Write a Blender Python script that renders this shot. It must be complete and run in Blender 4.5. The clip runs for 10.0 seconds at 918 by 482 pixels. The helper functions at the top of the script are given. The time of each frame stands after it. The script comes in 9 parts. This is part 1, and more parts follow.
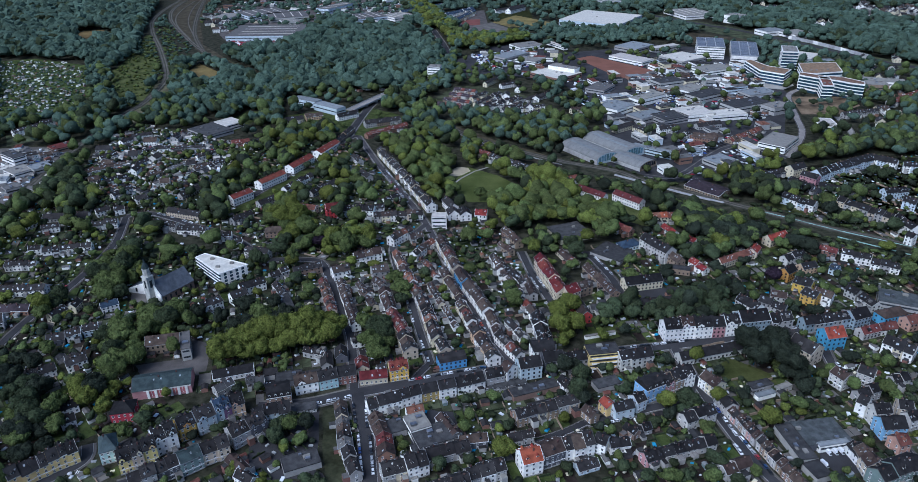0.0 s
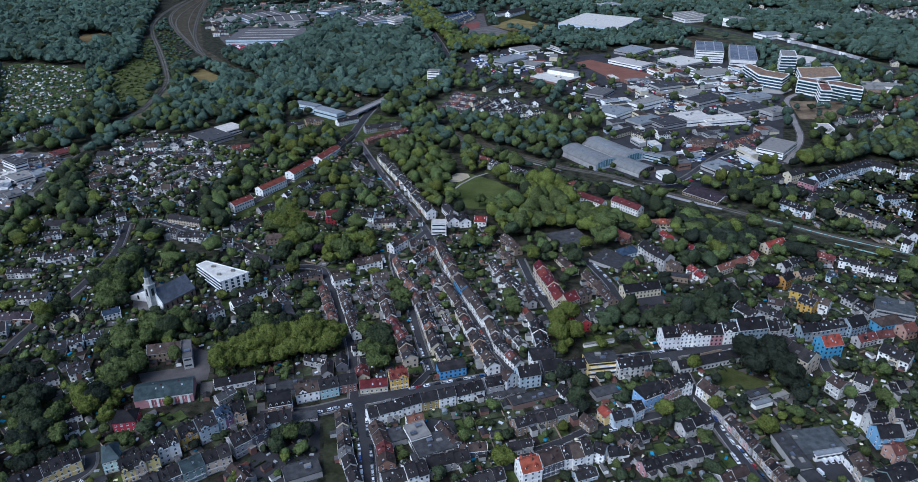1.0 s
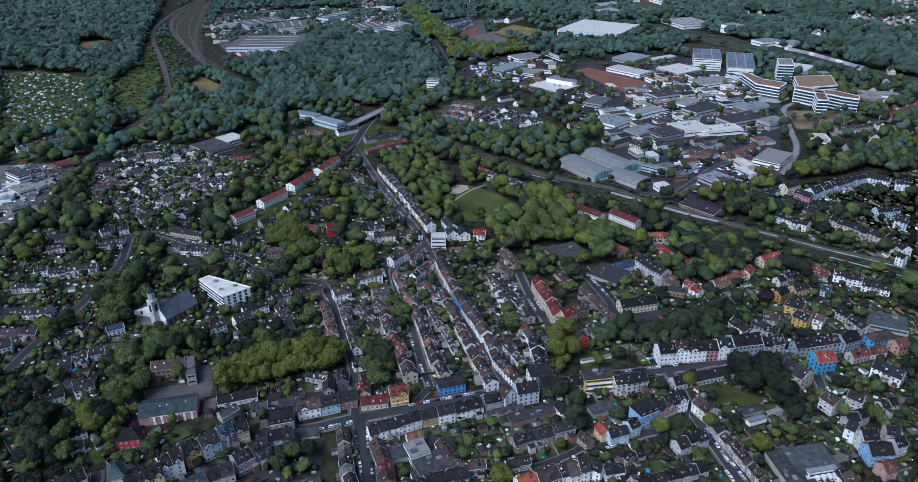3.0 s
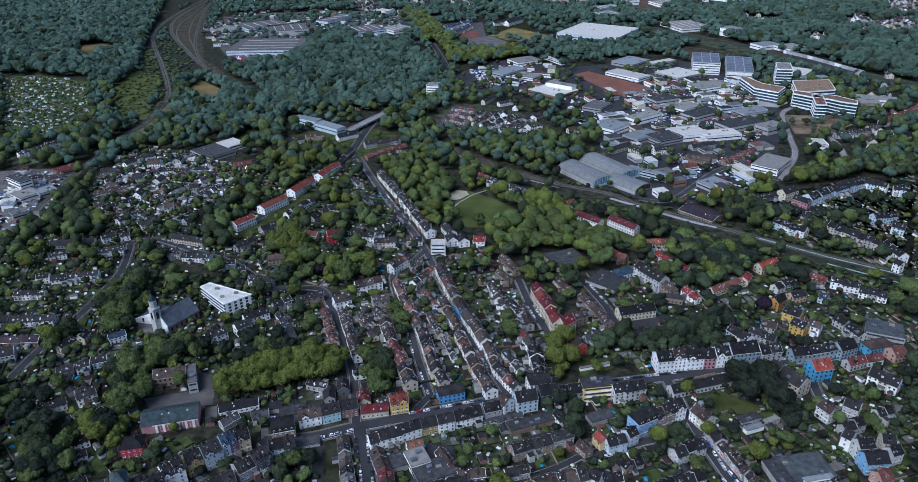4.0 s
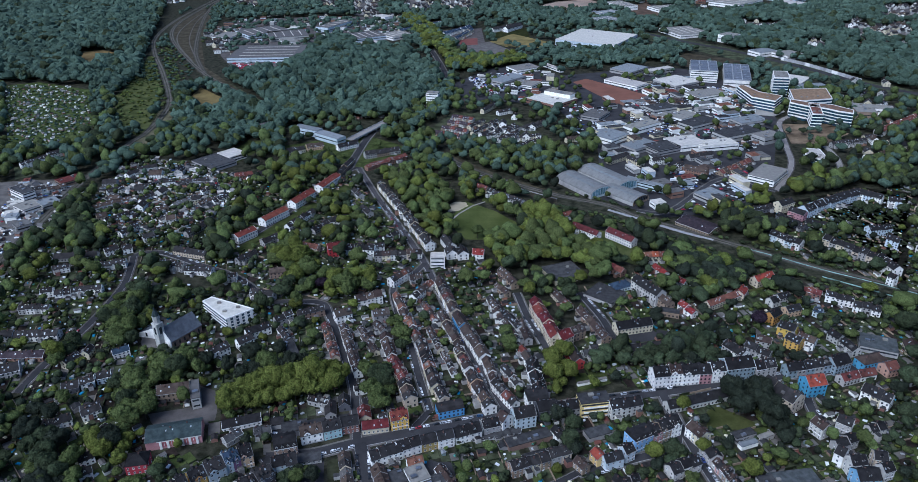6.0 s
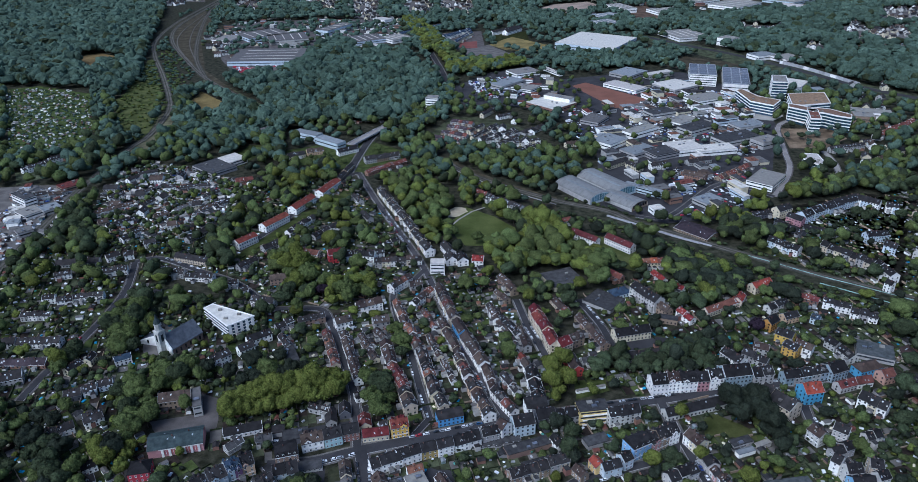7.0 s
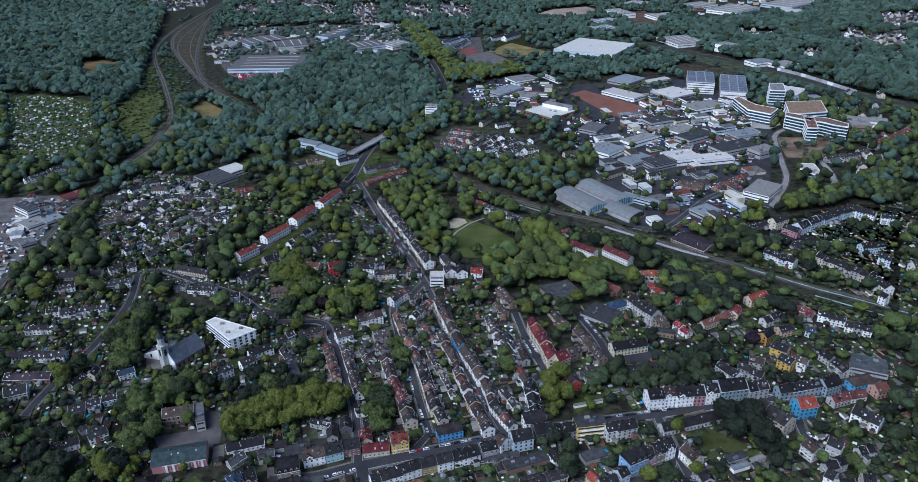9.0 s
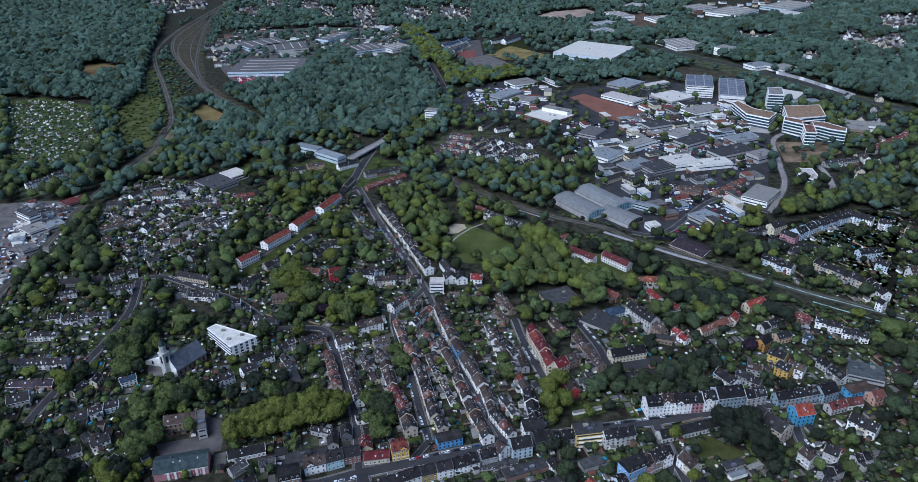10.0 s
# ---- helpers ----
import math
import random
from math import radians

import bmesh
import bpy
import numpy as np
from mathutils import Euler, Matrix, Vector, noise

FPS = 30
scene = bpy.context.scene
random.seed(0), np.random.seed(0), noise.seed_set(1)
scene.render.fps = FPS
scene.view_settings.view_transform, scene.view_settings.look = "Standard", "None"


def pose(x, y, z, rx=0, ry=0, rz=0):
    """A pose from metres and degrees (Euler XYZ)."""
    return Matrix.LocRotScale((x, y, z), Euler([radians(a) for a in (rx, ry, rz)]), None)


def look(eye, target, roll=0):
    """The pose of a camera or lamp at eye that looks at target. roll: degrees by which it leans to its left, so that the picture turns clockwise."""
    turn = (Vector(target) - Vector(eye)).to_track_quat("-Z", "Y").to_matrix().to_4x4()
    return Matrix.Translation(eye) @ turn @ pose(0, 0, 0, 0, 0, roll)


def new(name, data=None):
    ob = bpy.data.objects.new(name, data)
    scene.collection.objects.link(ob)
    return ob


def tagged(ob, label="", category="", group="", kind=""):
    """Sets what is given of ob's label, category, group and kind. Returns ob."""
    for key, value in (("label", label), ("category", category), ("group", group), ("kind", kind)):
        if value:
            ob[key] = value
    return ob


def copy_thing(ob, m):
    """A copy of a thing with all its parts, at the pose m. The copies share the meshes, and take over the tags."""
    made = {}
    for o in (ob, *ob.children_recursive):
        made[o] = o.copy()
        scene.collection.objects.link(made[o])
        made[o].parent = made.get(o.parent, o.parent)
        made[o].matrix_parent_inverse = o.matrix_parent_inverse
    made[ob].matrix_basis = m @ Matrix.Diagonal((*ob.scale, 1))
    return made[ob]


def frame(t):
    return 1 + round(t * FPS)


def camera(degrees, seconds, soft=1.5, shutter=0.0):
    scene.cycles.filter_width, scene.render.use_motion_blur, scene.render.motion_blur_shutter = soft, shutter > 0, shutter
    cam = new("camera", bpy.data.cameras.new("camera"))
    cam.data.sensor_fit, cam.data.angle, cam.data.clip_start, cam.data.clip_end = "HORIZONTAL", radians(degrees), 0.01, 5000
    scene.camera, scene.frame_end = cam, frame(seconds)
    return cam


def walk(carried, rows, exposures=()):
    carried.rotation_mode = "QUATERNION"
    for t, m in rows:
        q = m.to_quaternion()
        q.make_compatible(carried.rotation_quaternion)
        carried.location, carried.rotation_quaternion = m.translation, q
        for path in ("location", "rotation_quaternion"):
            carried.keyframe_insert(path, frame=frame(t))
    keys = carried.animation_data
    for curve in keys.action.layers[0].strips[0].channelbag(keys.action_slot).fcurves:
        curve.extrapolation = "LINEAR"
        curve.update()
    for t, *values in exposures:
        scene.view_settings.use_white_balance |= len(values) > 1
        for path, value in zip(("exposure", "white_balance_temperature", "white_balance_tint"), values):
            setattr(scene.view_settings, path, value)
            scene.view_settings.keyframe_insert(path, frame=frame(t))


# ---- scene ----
# ---- camera and its walk: a drone that climbs straight up ----
EXPO = 0.42
cam = camera(65.0, 10.0, soft=0.8)
TILT, LEAN = -26.953, 0.543
VX, VY, VZ = 0.1579, -0.4407, 7.1501
DT, DL, DY = -0.00710, 0.00932, -0.02246
walk(cam, [(t, pose(VX * t, VY * t, 285 + VZ * t, 90 + TILT + DT * t, 0, DY * t) @ pose(0, 0, 0, 0, 0, -LEAN - DL * t)) for t in range(11)],
     exposures=[(0.0, EXPO, 4835, 11), (10.0, EXPO, 4835, 11)])

# ---- light: an overcast evening ----
world = bpy.data.worlds.new("sky")
scene.world = world
world.use_nodes = True
wn = world.node_tree.nodes
sky = wn.new("ShaderNodeTexSky")
sky.sky_type, sky.sun_disc = "NISHITA", False
sky.sun_elevation, sky.sun_rotation = radians(50), radians(-135)
sky.air_density, sky.dust_density, sky.ozone_density = 1.0, 3.0, 1.5
world.node_tree.links.new(sky.outputs[0], wn["Background"].inputs[0])
wn["Background"].inputs[1].default_value = 0.085
sun = new("sun", bpy.data.lights.new("sun", "SUN"))
sun.data.energy, sun.data.angle, sun.data.color = 2.05, radians(45), (1.0, 0.95, 0.875)
sun.matrix_world = look((-545, -545, 930), (0, 0, 0))

# ---- materials ----
MATS = {}


def mat(name, col, rough=0.85, vary=0.25, scale=0.35, fine=3.0, bump=0.3, clump=0.0, hue=0.02, metal=0.0, second=None, island=False, spec=0.15):
    """A surface with stains at one scale, grain at another, and a tone of its own for each object."""
    m = bpy.data.materials.new(name)
    m.use_nodes = True
    n, l = m.node_tree.nodes, m.node_tree.links
    b = n["Principled BSDF"]
    b.inputs["Roughness"].default_value, b.inputs["Metallic"].default_value = rough, metal
    b.inputs["Specular IOR Level"].default_value = spec
    geo = n.new("ShaderNodeNewGeometry")
    big, small = n.new("ShaderNodeTexNoise"), n.new("ShaderNodeTexNoise")
    big.inputs["Scale"].default_value, small.inputs["Scale"].default_value = scale, fine
    big.inputs["Detail"].default_value, small.inputs["Detail"].default_value = 5, 3
    l.new(geo.outputs["Position"], big.inputs["Vector"])
    l.new(geo.outputs["Position"], small.inputs["Vector"])
    mix = n.new("ShaderNodeMix")
    mix.data_type = "RGBA"
    mix.inputs[6].default_value = (*[c * (1 - vary) for c in col], 1)
    mix.inputs[7].default_value = (*(second or [min(1, c * (1 + vary)) for c in col]), 1)
    ramp = n.new("ShaderNodeMapRange")
    ramp.inputs[1].default_value, ramp.inputs[2].default_value = 0.35, 0.65
    l.new(big.outputs["Fac"], ramp.inputs[0])
    l.new(ramp.outputs[0], mix.inputs[0])
    hsv = n.new("ShaderNodeHueSaturation")
    l.new(mix.outputs[2], hsv.inputs["Color"])
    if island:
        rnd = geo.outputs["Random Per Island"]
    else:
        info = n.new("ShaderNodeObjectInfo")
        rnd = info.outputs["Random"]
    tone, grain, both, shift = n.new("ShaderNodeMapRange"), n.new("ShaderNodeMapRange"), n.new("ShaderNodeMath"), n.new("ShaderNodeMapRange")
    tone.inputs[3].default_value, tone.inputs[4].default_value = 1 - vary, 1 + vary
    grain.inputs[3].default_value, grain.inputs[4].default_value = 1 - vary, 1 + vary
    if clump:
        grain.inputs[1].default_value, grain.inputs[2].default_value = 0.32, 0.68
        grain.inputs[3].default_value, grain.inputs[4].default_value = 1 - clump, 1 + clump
    shift.inputs[3].default_value, shift.inputs[4].default_value = 0.5 - hue, 0.5 + hue
    both.operation = "MULTIPLY"
    l.new(rnd, tone.inputs[0])
    l.new(rnd, shift.inputs[0])
    l.new(small.outputs["Fac"], grain.inputs[0])
    l.new(tone.outputs[0], both.inputs[0])
    l.new(grain.outputs[0], both.inputs[1])
    l.new(both.outputs[0], hsv.inputs["Value"])
    l.new(shift.outputs[0], hsv.inputs["Hue"])
    l.new(hsv.outputs[0], b.inputs["Base Color"])
    if bump:
        bp = n.new("ShaderNodeBump")
        bp.inputs["Strength"].default_value, bp.inputs["Distance"].default_value = bump, 0.1
        l.new(small.outputs["Fac"], bp.inputs["Height"])
        l.new(bp.outputs[0], b.inputs["Normal"])
    MATS[name] = m
    return m


WALLS = {"white": (0.82, 0.79, 0.72), "dull": (0.5, 0.475, 0.425), "cream": (0.56, 0.48, 0.34), "grey": (0.35, 0.335, 0.31), "yellow": (0.66, 0.5, 0.2), "ochre": (0.5, 0.3, 0.07), "mustard": (0.34, 0.25, 0.09), "sunny": (0.62, 0.4, 0.07),
         "paleblue": (0.5, 0.56, 0.58), "dustyblue": (0.26, 0.315, 0.34), "blue": (0.11, 0.3, 0.46), "lightblue": (0.24, 0.4, 0.58), "pink": (0.44, 0.24, 0.23), "red": (0.4, 0.06, 0.05), "brick": (0.22, 0.12, 0.09),
         "brown": (0.25, 0.18, 0.13), "green": (0.17, 0.22, 0.2), "dark": (0.1, 0.1, 0.11), "peach": (0.5, 0.33, 0.22), "purple": (0.18, 0.1, 0.16), "turquoise": (0.42, 0.58, 0.58)}
for key, c in WALLS.items():
    mat("wall_" + key, c, vary=0.12, scale=0.25, fine=1.5, bump=0.15)
ROOFS = {"slate": (0.029, 0.026, 0.025), "dark": (0.02, 0.0185, 0.0185), "brownish": (0.058, 0.041, 0.033), "greyroof": (0.12, 0.112, 0.103), "red": (0.115, 0.027, 0.023),
         "orange": (0.21, 0.045, 0.03), "darkred": (0.11, 0.035, 0.03), "rust": (0.14, 0.06, 0.042), "bitumen": (0.05, 0.048, 0.047), "gravel": (0.21, 0.195, 0.17), "whiteroof": (0.48, 0.44, 0.38),
         "tarred": (0.062, 0.066, 0.064), "greenroof": (0.045, 0.06, 0.06), "sedum": (0.2, 0.13, 0.08), "metal": (0.2, 0.21, 0.21), "blueroof": (0.03, 0.045, 0.065), "pv": (0.25, 0.25, 0.25), "plum": (0.04, 0.03, 0.034), "umber": (0.052, 0.04, 0.034)}
for key, c in ROOFS.items():
    mat("roof_" + key, c, rough=0.7, vary=0.13 if key in ("gravel", "whiteroof", "metal", "greyroof") else 0.3, scale=0.3, fine=4.0, bump=0.6, hue=0.015, spec=0.08)
mat("glass_pane", (0.03, 0.035, 0.04), rough=0.12, vary=0.4, bump=0, spec=0.6)
# roof panes: reflected sky is put into the colour as a pale base
mat("skylight_pane", (0.3, 0.32, 0.33), rough=0.12, vary=0.3, bump=0, spec=0.7)
# office glass: blue of the mirrored sky painted in as a tint
mat("glass_ribbon", (0.03, 0.06, 0.085), rough=0.1, vary=0.3, bump=0, spec=0.8)
mat("frame_white", (0.8, 0.79, 0.77), vary=0.1)
mat("zinc", (0.24, 0.24, 0.24), rough=0.5, vary=0.2, metal=0.4)
mat("chimney_brick", (0.1, 0.06, 0.05), vary=0.4)
mat("asphalt", (0.045, 0.043, 0.044), vary=0.2, scale=0.06, fine=1.2, spec=0.03)
mat("worn_asphalt", (0.078, 0.072, 0.073), vary=0.18, scale=0.06, fine=1.2, spec=0.03)
mat("paving", (0.105, 0.094, 0.085), vary=0.25, scale=0.1, fine=2, spec=0.03)
mat("marking", (0.6, 0.6, 0.58), vary=0.15)
mat("ground_mix", (0.026, 0.027, 0.016), vary=0.55, scale=0.15, fine=0.8, second=(0.042, 0.039, 0.026), spec=0.03)
mat("park_grass", (0.07, 0.092, 0.024), vary=0.3, scale=0.04, fine=0.6, second=(0.095, 0.112, 0.034), spec=0.03)
mat("meadow_green", (0.05, 0.055, 0.016), vary=0.35, scale=0.06, fine=0.7, second=(0.075, 0.075, 0.026), spec=0.03)
mat("grass", (0.042, 0.055, 0.015), vary=0.45, scale=0.12, fine=0.9, second=(0.062, 0.07, 0.022), spec=0.03)
mat("dry_grass", (0.15, 0.11, 0.045), vary=0.3, scale=0.04, fine=0.4, spec=0.03)
mat("pale_concrete", (0.27, 0.25, 0.22), vary=0.15, scale=0.05, fine=0.8, spec=0.03)
mat("sand", (0.36, 0.29, 0.21), vary=0.25, scale=0.02, fine=0.2, spec=0.03)
mat("earth", (0.14, 0.1, 0.065), vary=0.4, scale=0.05, fine=0.3, spec=0.03)
mat("clay", (0.17, 0.075, 0.055), vary=0.12, scale=0.04, spec=0.03)
mat("ballast_dark", (0.05, 0.049, 0.036), vary=0.35, scale=0.1, fine=1.0, spec=0.03)
mat("ballast", (0.105, 0.094, 0.078), vary=0.3, scale=0.08, fine=1.0, spec=0.03)
mat("dry_scrub", (0.085, 0.075, 0.045), vary=0.4, scale=0.08, fine=0.5, spec=0.03)
mat("scrub", (0.045, 0.048, 0.026), vary=0.5, scale=0.08, fine=0.5, spec=0.03)
mat("rail_steel", (0.09, 0.07, 0.06), rough=0.6, metal=0.3)
mat("steel", (0.3, 0.3, 0.31), rough=0.4, metal=0.8)
mat("concrete", (0.36, 0.35, 0.34), vary=0.2)
mat("bark", (0.07, 0.055, 0.04), vary=0.3)
mat("pv_panel", (0.12, 0.12, 0.125), rough=0.25, vary=0.2, spec=0.6)
# the leaf of distant woods is bluer and paler: haze put into its colour
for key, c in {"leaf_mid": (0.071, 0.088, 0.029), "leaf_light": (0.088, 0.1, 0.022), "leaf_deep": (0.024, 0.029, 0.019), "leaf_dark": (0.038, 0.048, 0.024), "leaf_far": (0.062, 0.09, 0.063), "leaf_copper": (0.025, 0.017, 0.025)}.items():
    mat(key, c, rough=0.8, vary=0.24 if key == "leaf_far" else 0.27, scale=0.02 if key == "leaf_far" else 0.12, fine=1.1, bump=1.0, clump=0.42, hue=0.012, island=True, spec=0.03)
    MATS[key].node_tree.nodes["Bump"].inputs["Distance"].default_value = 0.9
for key, c in {"white": (0.7, 0.7, 0.7), "black": (0.015, 0.015, 0.017), "silver": (0.35, 0.36, 0.37), "blue": (0.03, 0.07, 0.2), "red": (0.3, 0.02, 0.02)}.items():
    mat("paint_" + key, c, rough=0.3, vary=0.1, bump=0, spec=0.5)

# ---- mesh helpers ----


def build(verts, faces, materials, idx=None, smooth=False):
    me = bpy.data.meshes.new("mesh")
    me.from_pydata(verts, [], faces)
    for m in materials:
        me.materials.append(MATS[m])
    if idx:
        me.polygons.foreach_set("material_index", idx)
    if smooth:
        me.polygons.foreach_set("use_smooth", [True] * len(me.polygons))
    me.update()
    return me


def part(name, me, parent, m=None, label=""):
    ob = new(name, me)
    ob.parent = parent
    if m is not None:
        ob.matrix_basis = m
    return tagged(ob, label)


def boxes(items):
    """Vertices and faces of boxes (x0, x1, y0, y1, z0, z1)."""
    v, f = [], []
    for x0, x1, y0, y1, z0, z1 in items:
        b = len(v)
        v += [(x0, y0, z0), (x1, y0, z0), (x1, y1, z0), (x0, y1, z0), (x0, y0, z1), (x1, y0, z1), (x1, y1, z1), (x0, y1, z1)]
        f += [tuple(b + i for i in q) for q in ((0, 3, 2, 1), (4, 5, 6, 7), (0, 1, 5, 4), (1, 2, 6, 5), (2, 3, 7, 6), (3, 0, 4, 7))]
    return v, f


def slab(quad, t):
    """A plate of thickness t under the polygon given by its upper corners."""
    n = len(quad)
    v = [tuple(p) for p in quad] + [(p[0], p[1], p[2] - t) for p in quad]
    f = [tuple(range(n)), tuple(range(2 * n - 1, n - 1, -1))] + [(i, n + i, n + (i + 1) % n, (i + 1) % n) for i in range(n)]
    return v, f


def join(pieces):
    v, f = [], []
    for pv, pf in pieces:
        b = len(v)
        v += pv
        f += [tuple(b + i for i in q) for q in pf]
    return v, f


def spin(a):
    return Matrix.Rotation(a, 4, "Z")


CELL = 40.0
FEET, ROADS, NOGO, HARD = {}, {}, [], []  # footprints and road pieces by cells of ground, and open ground


def cells(x0, y0, x1, y1):
    for i in range(int(x0 // CELL), int(x1 // CELL) + 1):
        for j in range(int(y0 // CELL), int(y1 // CELL) + 1):
            yield i, j


def add_foot(x, y, a, hw, hd):
    r = math.hypot(hw, hd) + 4
    for c in cells(x - r, y - r, x + r, y + r):
        FEET.setdefault(c, []).append((x, y, math.cos(a), math.sin(a), hw, hd))


def add_road(x0, y0, x1, y1, h):
    r = h + 6
    for c in cells(min(x0, x1) - r, min(y0, y1) - r, max(x0, x1) + r, max(y0, y1) + r):
        ROADS.setdefault(c, []).append((x0, y0, x1, y1, h))


def free(x, y, r, open_too=True):
    c = (int(x // CELL), int(y // CELL))
    for cx, cy, ca, sa, hw, hd in FEET.get(c, ()):
        dx, dy = x - cx, y - cy
        if abs(dx * ca + dy * sa) < hw + r and abs(dy * ca - dx * sa) < hd + r:
            return False
    for x0, y0, x1, y1, h in ROADS.get(c, ()):
        dx, dy = x1 - x0, y1 - y0
        s = max(0, min(1, ((x - x0) * dx + (y - y0) * dy) / (dx * dx + dy * dy + 1e-9)))
        if (x - x0 - s * dx) ** 2 + (y - y0 - s * dy) ** 2 < (h + r) ** 2:
            return False
    for x0, y0, x1, y1, poly in HARD:
        if x0 < x < x1 and y0 < y < y1 and inside(x, y, poly):
            return False
    if open_too:
        for x0, y0, x1, y1, poly in NOGO:
            if x0 < x < x1 and y0 < y < y1 and inside(x, y, poly):
                return False
    return True


def clear_of_roads(x, y, r):
    for x0, y0, x1, y1, h in ROADS.get((int(x // CELL), int(y // CELL)), ()):
        dx, dy = x1 - x0, y1 - y0
        s = max(0, min(1, ((x - x0) * dx + (y - y0) * dy) / (dx * dx + dy * dy + 1e-9)))
        if (x - x0 - s * dx) ** 2 + (y - y0 - s * dy) ** 2 < (h + r) ** 2:
            return False
    return True


def inside(x, y, poly):
    c = False
    for i in range(len(poly)):
        (x0, y0), (x1, y1) = poly[i - 1], poly[i]
        if (y0 > y) != (y1 > y) and x < x0 + (x1 - x0) * (y - y0) / (y1 - y0):
            c = not c
    return c


# a window with its frame, sill and pane, one mesh for all
wv, wf = boxes([(-0.6, 0.6, -0.05, 0.0, 0, 1.6), (-0.5, 0.5, -0.07, -0.04, 0.1, 1.5), (-0.7, 0.7, -0.14, 0, -0.1, 0), (-0.04, 0.04, -0.09, -0.04, 0.1, 1.5)])
WINDOW = build(wv, wf, ["frame_white", "glass_pane"], [0] * 6 + [1] * 6 + [0] * 12)
wv, wf = boxes([(-0.45, 0.45, -0.65, 0.65, 0, 0.12), (-0.36, 0.36, -0.56, 0.56, 0.1, 0.15)])
SKYLIGHT = build(wv, wf, ["steel", "skylight_pane"], [0] * 6 + [1] * 6)
wv, wf = boxes([(-0.4, 0.4, -0.28, 0.28, -1.2, 0.8), (-0.46, 0.46, -0.34, 0.34, 0.8, 0.92), (-0.15, 0.15, -0.15, 0.15, 0.92, 1.2)])
CHIMNEY = build(wv, wf, ["chimney_brick"])
DORMER = {}


def dormer_mesh(wall, roof, gable):
    if (wall, roof, gable) not in DORMER:
        k = 1.0 if gable else 0.25
        v = [(-0.75, 0, 0), (0.75, 0, 0), (0.75, 0, 1.3), (-0.75, 0, 1.3), (0, 0, 1.3 + k), (-0.75, 2.4, 0), (0.75, 2.4, 0), (0.75, 2.4, 1.3), (-0.75, 2.4, 1.3), (0, 2.4, 1.3 + k)]
        f = [(0, 1, 2, 4, 3), (1, 6, 7, 2), (5, 0, 3, 8)]
        pieces = [(v, f), slab([(-0.9, -0.2, 1.25), (0, -0.2, 1.4 + k), (0, 2.4, 1.4 + k), (-0.9, 2.4, 1.25)][::-1], 0.12), slab([(0, -0.2, 1.4 + k), (0.9, -0.2, 1.25), (0.9, 2.4, 1.25), (0, 2.4, 1.4 + k)][::-1], 0.12),
                  boxes([(-0.5, 0.5, -0.04, 0, 0.25, 1.2)])]
        v, f = join(pieces)
        DORMER[(wall, roof, gable)] = build(v, f, ["wall_" + wall, "roof_" + roof, "glass_pane"], [0] * 3 + [1] * 12 + [2] * 6)
    return DORMER[(wall, roof, gable)]


FLOOR_NAMES = {1: "single-storey", 2: "two-storey", 3: "three-storey", 4: "four-storey", 5: "five-storey"}
WALL_WORDS = {"white": "white rendered", "dull": "off-white rendered", "cream": "cream rendered", "grey": "grey rendered", "yellow": "yellow rendered", "ochre": "ochre rendered", "mustard": "mustard rendered", "sunny": "sunny yellow rendered", "paleblue": "pale blue rendered", "dustyblue": "dusty blue rendered", "blue": "bright blue rendered", "lightblue": "light blue rendered",
              "pink": "pink rendered", "red": "red rendered", "brick": "dark brick", "brown": "brown brick", "green": "grey-green rendered", "dark": "dark slate-clad", "peach": "peach rendered", "purple": "purple rendered", "turquoise": "pale turquoise rendered"}
ROOF_WORDS = {"slate": "grey slate", "dark": "black tiled", "brownish": "weathered brown tiled", "greyroof": "light grey tiled", "red": "red tiled", "orange": "bright orange tiled", "darkred": "dark red tiled", "rust": "rust-brown tiled",
              "bitumen": "grey bitumen", "gravel": "pale gravel", "whiteroof": "white sheeted", "tarred": "grey tarred", "greenroof": "green-grey", "sedum": "rust-brown planted", "metal": "grey metal", "blueroof": "blue-grey tiled", "pv": "solar-panelled", "plum": "plum-brown tiled", "umber": "dark brown tiled"}


FAR_Y = 700
FAR = []


